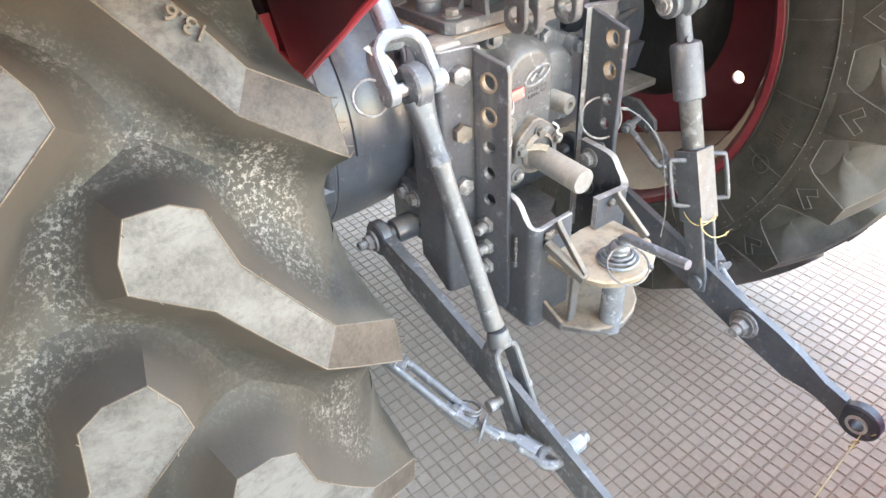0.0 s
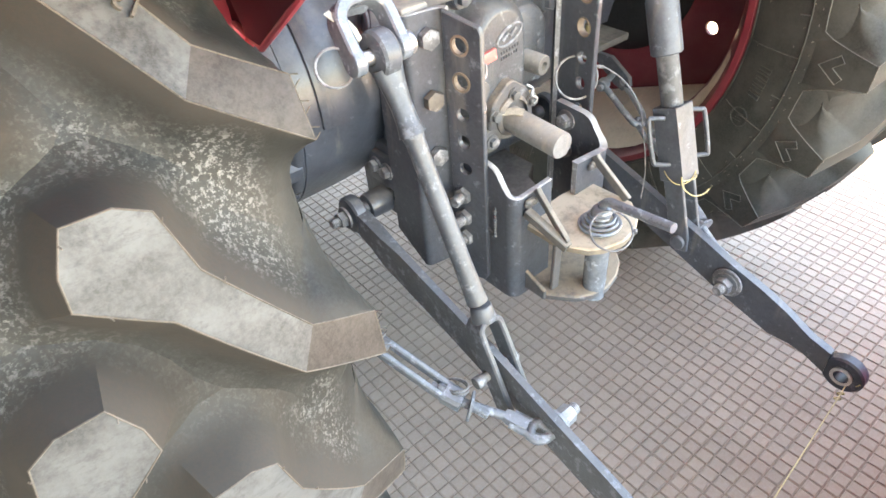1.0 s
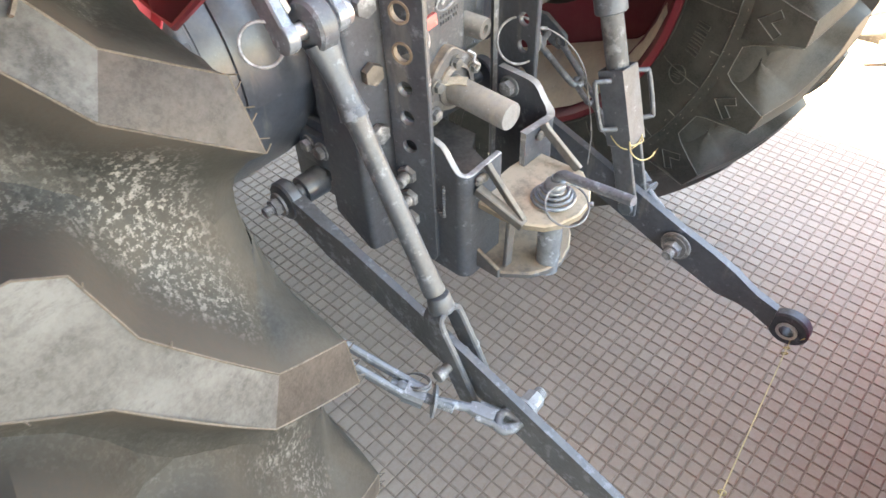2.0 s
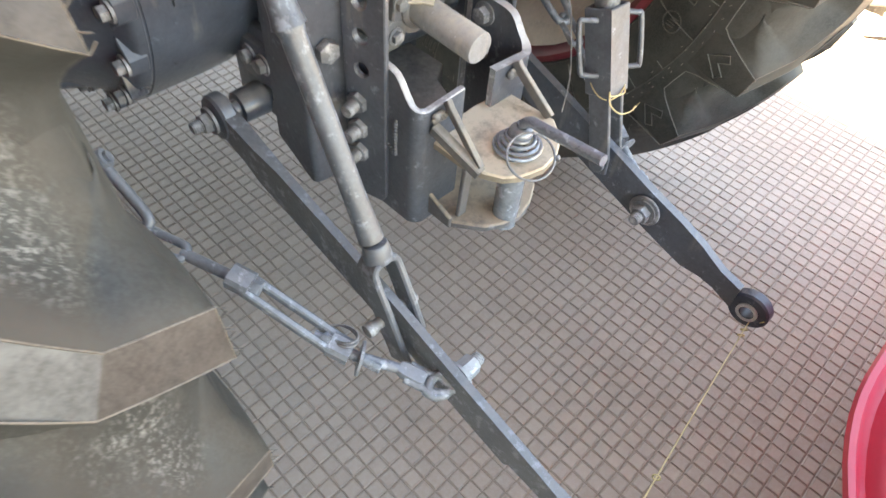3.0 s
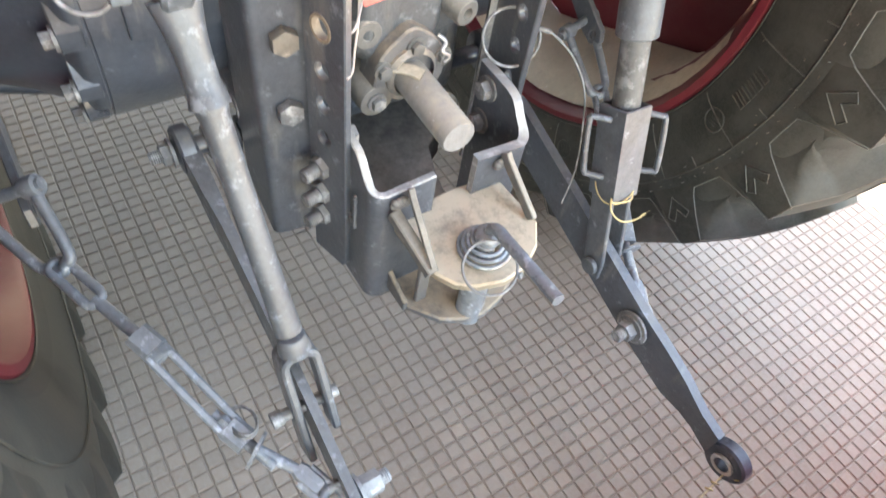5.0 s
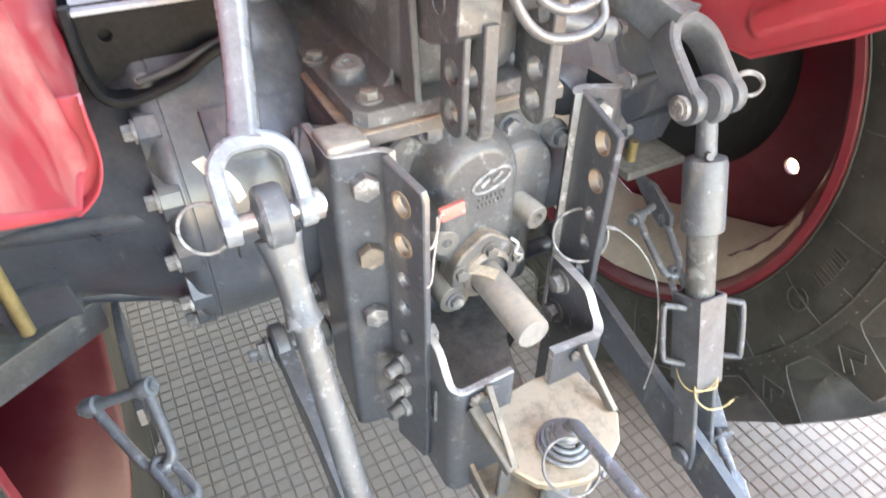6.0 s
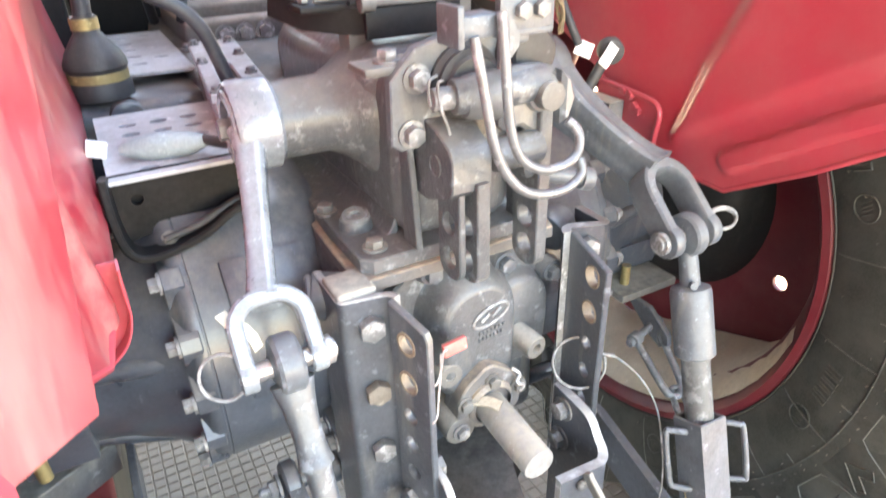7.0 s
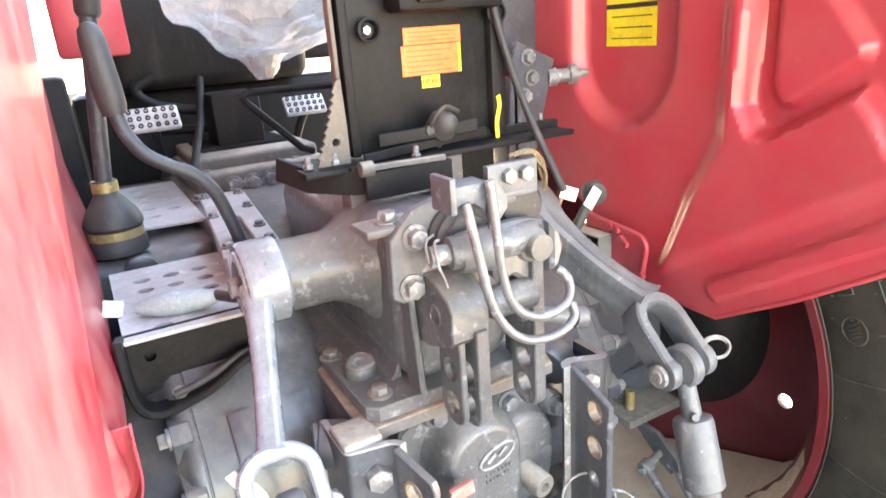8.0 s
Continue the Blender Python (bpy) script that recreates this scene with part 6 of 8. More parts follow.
def build_seat_support():
    bm = bmesh.new()
    box(bm, (-0.052, -0.110, 1.005), (0.158, -0.100, 1.36), 0.003)
    sup = part("seat_support", bm, m_black, tractor, "black sheet-steel seat support with warning stickers")
    for lo, hi, mat, lab in (((-0.056, -0.1225, 1.000), (-0.0505, -0.108, 1.36), m_tan2, "dusty tan side flange"), ((-0.047, -0.124, 1.005), (-0.036, -0.110, 1.36), m_black, ""), ((0.138, -0.122, 1.005), (0.158, -0.060, 1.36), m_black, "")):
        bm = bmesh.new()
        box(bm, lo, hi, 0.003)
        part("side_flange", bm, mat, sup, lab)
    bm = bmesh.new()
    box(bm, (0.010, -0.150, 1.150), (0.140, -0.111, 1.20), 0.006, 2)
    box(bm, (0.030, -0.158, 1.158), (0.062, -0.150, 1.166), 0.002)
    part("slide_bracket", bm, m_black, sup, "black bracket under the seat")
    for (a, b, w) in ((V(-0.020, -0.135, 1.022), V(0.095, -0.150, 1.026), 0.014), (V(-0.045, -0.150, 1.008), V(0.120, -0.130, 1.014), 0.010)):
        bm = bmesh.new()
        sweep(bm, [a, b], rect_section(0.004, w, 0.001), up=(0, 0, 1))
        part("cross_bar", bm, m_black, sup, "thin black cross bar")
    bm = bmesh.new()
    sweep(bm, [V(-0.062, -0.186, 1.0055), V(0.030, -0.186, 1.0035)], rect_section(0.007, 0.006, 0.001))
    cyl(bm, (-0.066, -0.186, 1.005), (-0.052, -0.186, 1.005), 0.008, seg=14, bevel=0.001)
    part("adjuster_rod", bm, m_dusty, sup, "pale dusty adjuster rod")
    bm = bmesh.new()
    teeth = []
    for i in range(9):
        z = 1.010 + 0.0080 * i
        x = -0.0855 + 0.026 * (i / 9) ** 0.8
        teeth += [(x, z), (x - 0.0022, z + 0.0032)]
    prism(bm, [(-0.052, 0.993), (-0.092, 0.996)] + teeth + [(-0.0580, 1.088), (-0.0535, 1.090), (-0.052, 1.040)], (0, -0.1245, 0), (1, 0, 0), (0, 0, 1), 0.004, [circle2(-0.066, 1.026, 0.0045)])
    part("side_cheek", bm, m_tan2, sup, "toothed adjuster cheek, dusty")
    # base rails
    bm = bmesh.new()
    sweep(bm, [V(-0.120, -0.085, 1.000), V(-0.100, -0.125, 0.990), V(-0.060, -0.150, 0.985), V(0.030, -0.175, 0.985)], rect_section(0.006, 0.026, 0.001), up=(0, 0, 1))
    box(bm, (-0.110, -0.150, 0.995), (0.240, -0.070, 1.002), 0.002)
    sweep(bm, [V(-0.07, -0.17, 1.004), V(0.03, -0.18, 1.004)], rect_section(0.012, 0.004, 0.001))
    sweep(bm, [V(0.00, -0.10, 1.006), V(0.24, -0.11, 1.004)], rect_section(0.014, 0.014, 0.001))
    box(bm, (-0.060, -0.185, 0.972), (0.040, -0.178, 1.000), 0.001)
    part("base_rail", bm, m_black, sup, "black pressed base rail")
    for p in ((-0.100, -0.130, 1.003), (-0.070, -0.128, 1.003), (0.008, -0.165, 1.003), (0.225, -0.10, 1.006)):
        bolt(sup, p, (0, 0, 1), 0.0055, 0.005, washer=False, stud=0.008)
    # upright channels that carry the base
    bm = bmesh.new()
    box(bm, (-0.065, -0.150, 0.955), (-0.040, -0.120, 0.995), 0.002)
    part("leg", bm, m_dusty, sup)
    bm = bmesh.new()
    box(bm, (0.05, -0.14, 0.955), (0.08, -0.10, 0.995), 0.002)
    part("leg", bm, m_dusty, sup)
    # work lamp socket
    bm = bmesh.new()
    lathe(bm, [(-0.022, 0.0), (-0.020, 0.013), (-0.009, 0.0158), (-0.007, 0.0178), (-0.003, 0.0178), (-0.001, 0.0160), (0.006, 0.0142), (0.012, 0.0100), (0.015, 0.0050), (0.016, 0.0)], (0.058, -0.142, 1.030), V(0.18, -1, 0.35), 32)
    for k in (-1, 1):
        cyl(bm, (0.058 + k * 0.020, -0.146, 1.026), (0.058 + k * 0.020, -0.134, 1.026), 0.0055, seg=14, bevel=0.001)
    box(bm, (0.054, -0.128, 1.000), (0.062, -0.118, 1.024), 0.002)
    tube(bm, curve([V(0.038, -0.142, 1.026), V(0.043, -0.150, 1.042), V(0.057, -0.150, 1.050), V(0.074, -0.147, 1.043)], 4), 0.0024, 8)
    part("trailer_socket", bm, m_socket, sup, "black round trailer socket")
    for x, z in ((-0.014, 1.135), (0.146, 1.145)):
        bm = bmesh.new()
        lathe(bm, [(0.0, 0.013), (0.003, 0.013), (0.004, 0.010), (-0.004, 0.008), (-0.006, 0.0)], (x, -0.122, z), (0, -1, 0), 24)
        part("grommet", bm, m_black, sup)
        bolt(sup, (x, -0.117, z), (0, -1, 0), 0.005, 0.003, washer=False, material=m_zinc)
    # stickers
    y = -0.1105
    bm = bmesh.new()
    box(bm, (0.031, y - 0.0006, 1.1165), (0.104, y, 1.1345), 0)
    st = part("sticker", bm, m_orange, sup, "orange warning sticker")
    for i in range(3):
        b = bmesh.new()
        box(b, (0.036, y - 0.0009, 1.1200 + i * 0.0045), (0.097 - 0.008 * (i % 2), y - 0.0005, 1.1207 + i * 0.0045), 0)
        part("text_bar", b, m_ink, st)
    bm = bmesh.new()
    box(bm, (0.027, y - 0.0006, 1.0835), (0.103, y, 1.1155), 0)
    st = part("sticker", bm, m_orange, sup, "orange warning sticker with a yellow edge")
    for i in range(5):
        b = bmesh.new()
        box(b, (0.033, y - 0.0009, 1.0870 + i * 0.0056), (0.090 - 0.012 * (i % 2), y - 0.0005, 1.0877 + i * 0.0056), 0)
        part("text_bar", b, m_ink, st)
    b = bmesh.new()
    box(b, (0.0995, y - 0.0010, 1.0835), (0.103, y - 0.0005, 1.1155), 0)
    part("edge", b, m_yellow, st)
    bm = bmesh.new()
    box(bm, (0.050, y - 0.0006, 1.0690), (0.0735, y, 1.0825), 0)
    st = part("sticker", bm, m_yellow, sup, "small yellow sticker reading HSRP")
    cu = bpy.data.curves.new("lettering", "FONT")
    cu.body, cu.size, cu.extrude = "HSRP", 0.0092, 0.0004
    ob = new("lettering", cu)
    me = bpy.data.meshes.new_from_object(ob)
    bpy.data.objects.remove(ob)
    bm = bmesh.new()
    bm.from_mesh(me)
    bmesh.ops.transform(bm, matrix=Matrix.Translation((0.0508, y - 0.0011, 1.0726)) @ Matrix.Rotation(math.pi / 2, 4, "X"), verts=bm.verts)
    part("lettering", bm, m_ink, st)
    # cable down the right edge
    bm = bmesh.new()
    tube(bm, curve([V(0.138, -0.126, 1.16), V(0.152, -0.132, 1.10), V(0.166, -0.140, 1.050), V(0.176, -0.160, 1.00), V(0.180, -0.185, 0.960), V(0.188, -0.190, 0.940)], 6), 0.0048, 10)
    part("cable", bm, m_plastic, sup, "black rubber cable")
    bm = bmesh.new()
    sweep(bm, curve([V(0.143, -0.1250, 1.052), V(0.145, -0.1245, 1.040), V(0.140, -0.1250, 1.020), V(0.141, -0.1250, 0.998)], 5), rect_section(0.006, 0.0012, 0.0003), up=(0, 1, 0))
    part("strap", bm, m_yellow, sup, "hanging strip of yellow tape")
    return sup


support = build_seat_support()


def build_hook_bracket():
    bm = bmesh.new()
    box(bm, (-0.016, -0.337, 0.996), (0.036, -0.331, 1.022), 0.001)
    box(bm, (-0.016, -0.337, 0.992), (0.036, -0.318, 0.997), 0.001)
    prism(bm, [(-0.018, 0.970), (-0.014, 0.970), (0.000, 0.986), (0.000, 0.996), (-0.018, 1.022)], (0, -0.338, 0), (1, 0, 0), (0, 0, 1), 0.004)
    box(bm, (-0.054, -0.345, 0.996), (-0.018, -0.318, 1.012), 0.0015)
    box(bm, (-0.057, -0.347, 0.990), (-0.051, -0.314, 1.020), 0.0015)
    box(bm, (0.002, -0.331, 0.985), (0.018, -0.262, 0.996), 0.003)
    br = part("hook_bracket", bm, m_hitch2, lift, "grey angle bracket with two bolts")
    for x in (0.005, 0.022):
        bolt(br, (x, -0.337, 1.011), (0, -1, 0), 0.0070, 0.006, washer=False)
    bm = bmesh.new()
    tube(bm, curve([V(-0.022, -0.350, 1.014), V(-0.020, -0.352, 0.985), V(-0.014, -0.352, 0.930), V(-0.004, -0.354, 0.900), V(0.016, -0.358, 0.886), V(0.040, -0.358, 0.886), V(0.056, -0.354, 0.893), V(0.060, -0.348, 0.908), V(0.052, -0.342, 0.918)], 6), 0.0042, 10)
    tube(bm, curve([V(-0.043, -0.346, 0.998), V(-0.038, -0.350, 0.965), V(-0.028, -0.354, 0.910), V(-0.012, -0.358, 0.880), V(0.010, -0.360, 0.866), V(0.040, -0.360, 0.864), V(0.060, -0.356, 0.872), V(0.062, -0.350, 0.884)], 6), 0.0042, 10)
    part("hanging_loop", bm, m_zinc2, br, "bent galvanised round-bar loop")
    # straw rope tied to the bracket
    bm = bmesh.new()
    rng = random.Random(8)
    for k in range(9):
        w = [rng.uniform(-0.003, 0.003) for _ in range(6)]
        tube(bm, curve([V(0.010 + w[0], -0.336, 1.0270 + w[1] * 0.5), V(0.030, -0.334 + w[2], 1.0275 + w[3] * 0.6), V(0.045 + w[4], -0.328, 1.019 + w[5]), V(0.053 + w[1], -0.322 + w[0], 1.006 + w[2]), V(0.060 + w[3], -0.316, 0.990 + 2 * w[4])], 4), 0.0011, 5)
    part("rope", bm, m_rope, br, "scrap of straw rope")


m_zinc2 = coated("dull_galvanised_bar", (0.165, 0.172, 0.185), 0.36, 0.08, 0.2, metal=0.3, grain=100, bump=0.1)
build_hook_bracket()


# fenders
def step(d, w):
    """Smooth 0 to 1 as d runs from -w to w."""
    t = max(0.0, min(1.0, 0.5 + 0.5 * d / w))
    return t * t * (3 - 2 * t)


def inside(poly, p, q):
    """Signed distance to a polygon, positive inside."""
    best, odd = 9.0, False
    for (ax, ay), (bx, by) in zip(poly, poly[1:] + poly[:1]):
        ex, ey = bx - ax, by - ay
        t = max(0.0, min(1.0, ((p - ax) * ex + (q - ay) * ey) / (ex * ex + ey * ey)))
        best = min(best, math.hypot(p - ax - t * ex, q - ay - t * ey))
        if (ay > q) != (by > q) and p < ax + (q - ay) / (by - ay) * ex:
            odd = not odd
    return best if odd else -best


def chain(pts, y):
    for (a, b), (c, d) in zip(pts, pts[1:]):
        if a <= y <= c:
            return b + (d - b) * (y - a) / (c - a)
    return pts[-1][1]


PANEL = [(-0.206, 0.806), (-0.245, 0.910), (-0.285, 0.990), (-0.284, 1.05), (-0.288, 1.40), (-0.9, 1.40), (-0.9, 1.25), (-0.472, 0.963)]
POCKET = [(-0.316, 1.40), (-0.310, 1.030), (-0.326, 1.000), (-0.345, 0.998), (-0.400, 1.030), (-0.432, 1.049), (-0.452, 1.030), (-0.474, 0.992), (-0.56, 1.05), (-0.75, 1.25), (-0.75, 1.40)]
PAD = [(-0.340, 1.40), (-0.338, 1.050), (-0.350, 1.030), (-0.363, 1.031), (-0.428, 1.077), (-0.430, 1.090), (-0.395, 1.136), (-0.36, 1.40)]
SCOOP = [(-0.020, 1.40)] + [(-0.1135 + 0.090 * math.cos(radians(a)), 1.088 + 0.096 * math.sin(radians(a))) for a in range(0, -181, -10)] + [(-0.206, 1.40)]
BEAD = [(-0.277, 0.801), (-0.283, 0.791), (-0.292, 0.788), (-0.60, 0.986), (-0.60, 1.012), (-0.290, 0.817), (-0.279, 0.809)]


def relief_right(y, z):
    h = 0.014 * step(inside(PANEL, y, z), 0.013)
    h -= 0.026 * step(inside(POCKET, y, z), 0.008)
    h += 0.014 * step(inside(PAD, y, z), 0.006)
    h -= 0.025 * step(inside(SCOOP, y, z), 0.013)
    h += 0.007 * step(inside(BEAD, y, z), 0.0035)
    return 0.345 - h


CREASE = [(-0.74, 1.10), (-0.51, 0.932), (-0.45, 0.897), (-0.367, 0.905), (-0.294, 0.903), (-0.058, 0.946), (0.56, 0.96)]


def relief_left(y, z):
    base = -0.334 + 0.018 * step(y + 0.24, 0.09)
    base -= 0.015 * max(0.0, min(1.0, (z - chain(CREASE, y)) / 0.095 + 1.0))
    base += 0.006 * step(0.012 - abs(y + 0.262 - 0.12 * (z - 0.85)), 0.008)
    up = step(z - (0.980 + 0.35 * (y + 0.60)), 0.014)
    return base + up * (-0.311 - base)


def fender(s):
    """Pressed fender: an inner wall with raised panels and a lip, and the cover over the tyre."""
    if s > 0:
        low = [(-0.690, 1.120), (-0.640, 1.030), (-0.560, 0.945), (-0.475, 0.878), (-0.392, 0.822), (-0.292, 0.764), (-0.185, 0.766), (-0.13, 0.80), (-0.06, 0.86), (0.06, 0.92), (0.30, 0.93), (0.40, 1.02)]
        high = [(-0.690, 1.125), (-0.670, 1.200), (-0.560, 1.300), (-0.40, 1.36), (0.20, 1.36), (0.36, 1.22), (0.40, 1.03)]
        shape = relief_right
    else:
        low = [(-0.740, 1.075), (-0.700, 1.042), (-0.576, 0.958), (-0.475, 0.894), (-0.392, 0.842), (-0.322, 0.799), (-0.215, 0.805), (-0.085, 0.83), (0.55, 0.87)]
        high = [(-0.740, 1.080), (-0.710, 1.212), (-0.560, 1.310), (-0.40, 1.36), (0.55, 1.36)]
        shape = relief_left
    bm = bmesh.new()
    y0, y1 = low[0][0], low[-1][0]
    nc, nr = 250, 120
    rows = []
    for i in range(nc + 1):
        y = y0 + (y1 - y0) * i / nc
        a, b = chain(low, y), chain(high, y)
        zs = [a + (b - a) * j / nr for j in range(nr + 1)]
        xs = [shape(y, z) for z in zs]
        rows.append([bm.verts.new((x, y, z)) for x, z in zip(xs, zs)] + [bm.verts.new((x + s * 0.0025, y, z)) for x, z in zip(reversed(xs), reversed(zs))])
    m = 2 * (nr + 1)
    for a, b in zip(rows, rows[1:]):
        for j in range(m):
            f = bm.faces.new((a[j], a[(j + 1) % m], b[(j + 1) % m], b[j]))
            # tyre-side faces take the red darkened for the shade there
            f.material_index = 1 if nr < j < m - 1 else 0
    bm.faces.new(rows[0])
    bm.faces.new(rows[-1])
    fen = part("fender", bm, [m_red if s > 0 else m_dusty_dimmed_red, m_red_shade], tractor, "glossy red pressed-steel fender with raised panels" if s > 0 else "dust-speckled red pressed-steel fender")
    # rolled lip along the lower edge
    bm = bmesh.new()
    lip = [V(shape(a, b) + s * 0.001, a, b) for a, b in (low[:9] if s > 0 else low[:8])]
    tube(bm, lip, 0.0034, 8)
    part("rolled_lip", bm, m_red, fen)
    # cover over the tyre
    bm = bmesh.new()
    rows = []
    for i in range(25):
        a = radians(29 + 121 * i / 24)
        row = []
        for xx, r in ((0.345, 0.735), (0.40, 0.742), (0.56, 0.745), (0.70, 0.740), (0.745, 0.725), (0.752, 0.690)):
            row.append(bm.verts.new((s * xx, -r * math.cos(a), AX_Z + r * math.sin(a))))
        rows.append(row)
    for a, b in zip(rows, rows[1:]):
        for j in range(5):
            bm.faces.new((a[j], a[j + 1], b[j + 1], b[j]))
    bmesh.ops.solidify(bm, geom=bm.faces[:], thickness=0.0025)
    part("cover", bm, m_red, fen, "curved red cover over the tyre")
    return fen


fender_l = fender(-1)
fender_r = fender(1)


def build_lobe():
    """Rounded plate that closes the lower front corner of the left fender, facing backwards."""
    bm = bmesh.new()
    ol = curve([V(-0.3130, 0.845, 0), V(-0.3138, 0.828, 0), V(-0.3140, 0.804, 0), V(-0.3190, 0.785, 0), V(-0.3280, 0.771, 0), V(-0.3420, 0.760, 0)], 4)
    ol = [(p.x, p.y) for p in ol]
    prism(bm, ol + [(-0.385, 0.765), (-0.385, 0.845)], (0, -0.250, 0), (1, 0, 0), (0, 0, 1), -0.003)
    lobe = part("closing_plate", bm, m_red, fender_l, "red plate with a rounded lower end")
    b = bmesh.new()
    sweep(b, [V(p, -0.256, q) for p, q in ol], rect_section(0.0022, 0.022, 0.0008), up=(0, 1, 0))
    part("rolled_lip", b, m_red, lobe)


build_lobe()


def fender_sticker(x, y0, y1, z0, z1):
    bm = bmesh.new()
    box(bm, (x - 0.0008, y0, z0), (x, y1, z1), 0)
    st = part("sticker", bm, m_yellow, fender_r, "yellow notice sticker with black lines")
    h = z1 - z0
    for i in range(6):
        b = bmesh.new()
        zz = z0 + h * (0.10 + 0.15 * i)
        if i == 3:
            box(b, (x - 0.0012, y0, zz - 0.003), (x - 0.0006, y1, zz + 0.003), 0)
        else:
            box(b, (x - 0.0012, y0 + 0.008, zz), (x - 0.0006, y1 - 0.010 - 0.006 * (i % 2), zz + 0.0014), 0)
        part("text_bar", b, m_ink, st)


fender_sticker(0.3695, -0.158, -0.068, 1.092, 1.185)


# red relay box and wiring between the right arm and fender
def build_relay_box():
    bm = bmesh.new()
    ol = [(-0.193, 0.772)] + [(q.x, q.y) for q in curve([V(-0.198, 0.815, 0), V(-0.201, 0.836, 0), V(-0.197, 0.847, 0), V(-0.187, 0.8525, 0), V(-0.150, 0.8565, 0), V(-0.084, 0.862, 0)], 4)]
    prism(bm, ol + [(-0.080, 0.772)], (0.318, 0, 0), (0, 1, 0), (0, 0, 1), 0.006)
    ob = part("side_box", bm, m_red, tractor, "red bolted side box with an open terminal compartment")
    bm = bmesh.new()
    tube(bm, [V(0.3175, y, z + 0.001) for y, z in ol], 0.0038, 10)
    part("edge_bead", bm, m_red, ob, "thick rounded edge of red paint")
    for y, z, r in ((-0.159, 0.840, 0.0075), (-0.166, 0.836, 0.0060), (-0.150, 0.8535, 0.0060), (-0.138, 0.8560, 0.0055), (-0.198, 0.800, 0.0050)):
        bolt(ob, (0.317, y, z), (-1, 0, 0), r, 0.006, washer=False, material=m_red)
    # open grey compartment with studs and nuts
    bm = bmesh.new()
    for lo, hi in (((0.292, -0.1385, 0.796), (0.317, -0.1360, 0.8435)), ((0.292, -0.0745, 0.796), (0.317, -0.0720, 0.8435)), ((0.292, -0.1385, 0.8415), (0.317, -0.0720, 0.8440)), ((0.292, -0.1385, 0.7945), (0.317, -0.0720, 0.7970)), ((0.314, -0.1360, 0.797), (0.317, -0.0745, 0.8415))):
        box(bm, lo, hi, 0.0006, 1)
    part("terminal_tray", bm, m_tabdust, ob, "open grey tray")
    bm = bmesh.new()
    box(bm, (0.302, -0.130, 0.802), (0.314, -0.080, 0.822), 0.003)
    box(bm, (0.304, -0.122, 0.820), (0.314, -0.098, 0.834), 0.003)
    part("terminal_block", bm, m_black, ob, "black terminal block")
    for y, z in ((-0.122, 0.826), (-0.108, 0.829), (-0.094, 0.824), (-0.114, 0.812)):
        bolt(ob, (0.303, y, z), (-1, -0.2, 0), 0.0040, 0.005, washer=False, stud=0.006)
    for p, r in ((V(0.196, -0.190, 0.934), 0.4), (V(0.226, -0.198, 0.924), -0.9)):
        bm = bmesh.new()
        box(bm, p - V(0.013, 0.001, 0.008), p + V(0.013, 0.001, 0.008), 0.0004, 1, Matrix.Rotation(r, 4, "Y"))
        part("paper_label", bm, m_paper, ob, "white paper label on a wire")
    bm = bmesh.new()
    tube(bm, curve([V(0.226, -0.192, 0.918), V(0.219, -0.190, 0.905), V(0.210, -0.186, 0.886)], 5), 0.0065, 10)
    cyl(bm, (0.238, -0.190, 0.924), (0.246, -0.176, 0.926), 0.015, seg=20, bevel=0.002)
    part("wire_sleeve", bm, m_plastic, ob)


build_relay_box()


# hydraulic coupler bracket on the right
def build_coupler():
    bm = bmesh.new()
    prism(bm, [(0.224, 0.940), (0.272, 0.945), (0.310, 1.080), (0.246, 1.108), (0.236, 1.085)], (0, -0.02, 0), (1, 0, 0), (0, 0, 1), 0.006)
    box(bm, (0.236, -0.026, 0.93), (0.245, 0.03, 1.06), 0.002)
    br = part("coupler_bracket", bm, m_hitch, tractor, "black bracket with hydraulic couplers")
    for x, z in ((0.262, 1.086), (0.268, 1.058), (0.255, 1.034)):
        bolt(br, (x, -0.026, z), (0, -1, 0), 0.0085, 0.008)
    bm = bmesh.new()
    lathe(bm, [(0.0, 0.0), (0.0, 0.013), (0.012, 0.013), (0.014, 0.010), (0.030, 0.010), (0.032, 0.014), (0.042, 0.014), (0.044, 0.007), (0.058, 0.005), (0.062, 0.0)], (0.302, -0.020, 1.055), V(1, -0.45, 0.05), 20)
    part("coupler", bm, m_bolt, br, "steel hydraulic coupler")
    bm = bmesh.new()
    box(bm, (0.206, 0.05, 0.99), (0.222, 0.056, 1.05), 0.001)
    part("sticker", bm, m_yellow, br, "yellow notice sticker")
    # upright of the roll bar behind
    bm = bmesh.new()
    box(bm, (0.235, 0.02, 1.06), (0.315, 0.07, 1.36), 0.004)
    part("upright", bm, m_hitch, br)


build_coupler()


# transmission deck in front of the lift
def slotted(bm, outline, z, thick, slots, w=0.006, l=0.013):
    holes = []
    for (x, y) in slots:
        holes.append([(x + l * math.cos(t), y + w * math.sin(t)) for t in [2 * math.pi * i / 12 for i in range(12)]])
    prism(bm, outline, (0, 0, z), (1, 0, 0), (0, 1, 0), thick, holes)


m_lever = coated("dark_lever_paint", (0.030, 0.035, 0.044), 0.45, 0.06, 0.10, grain=80)


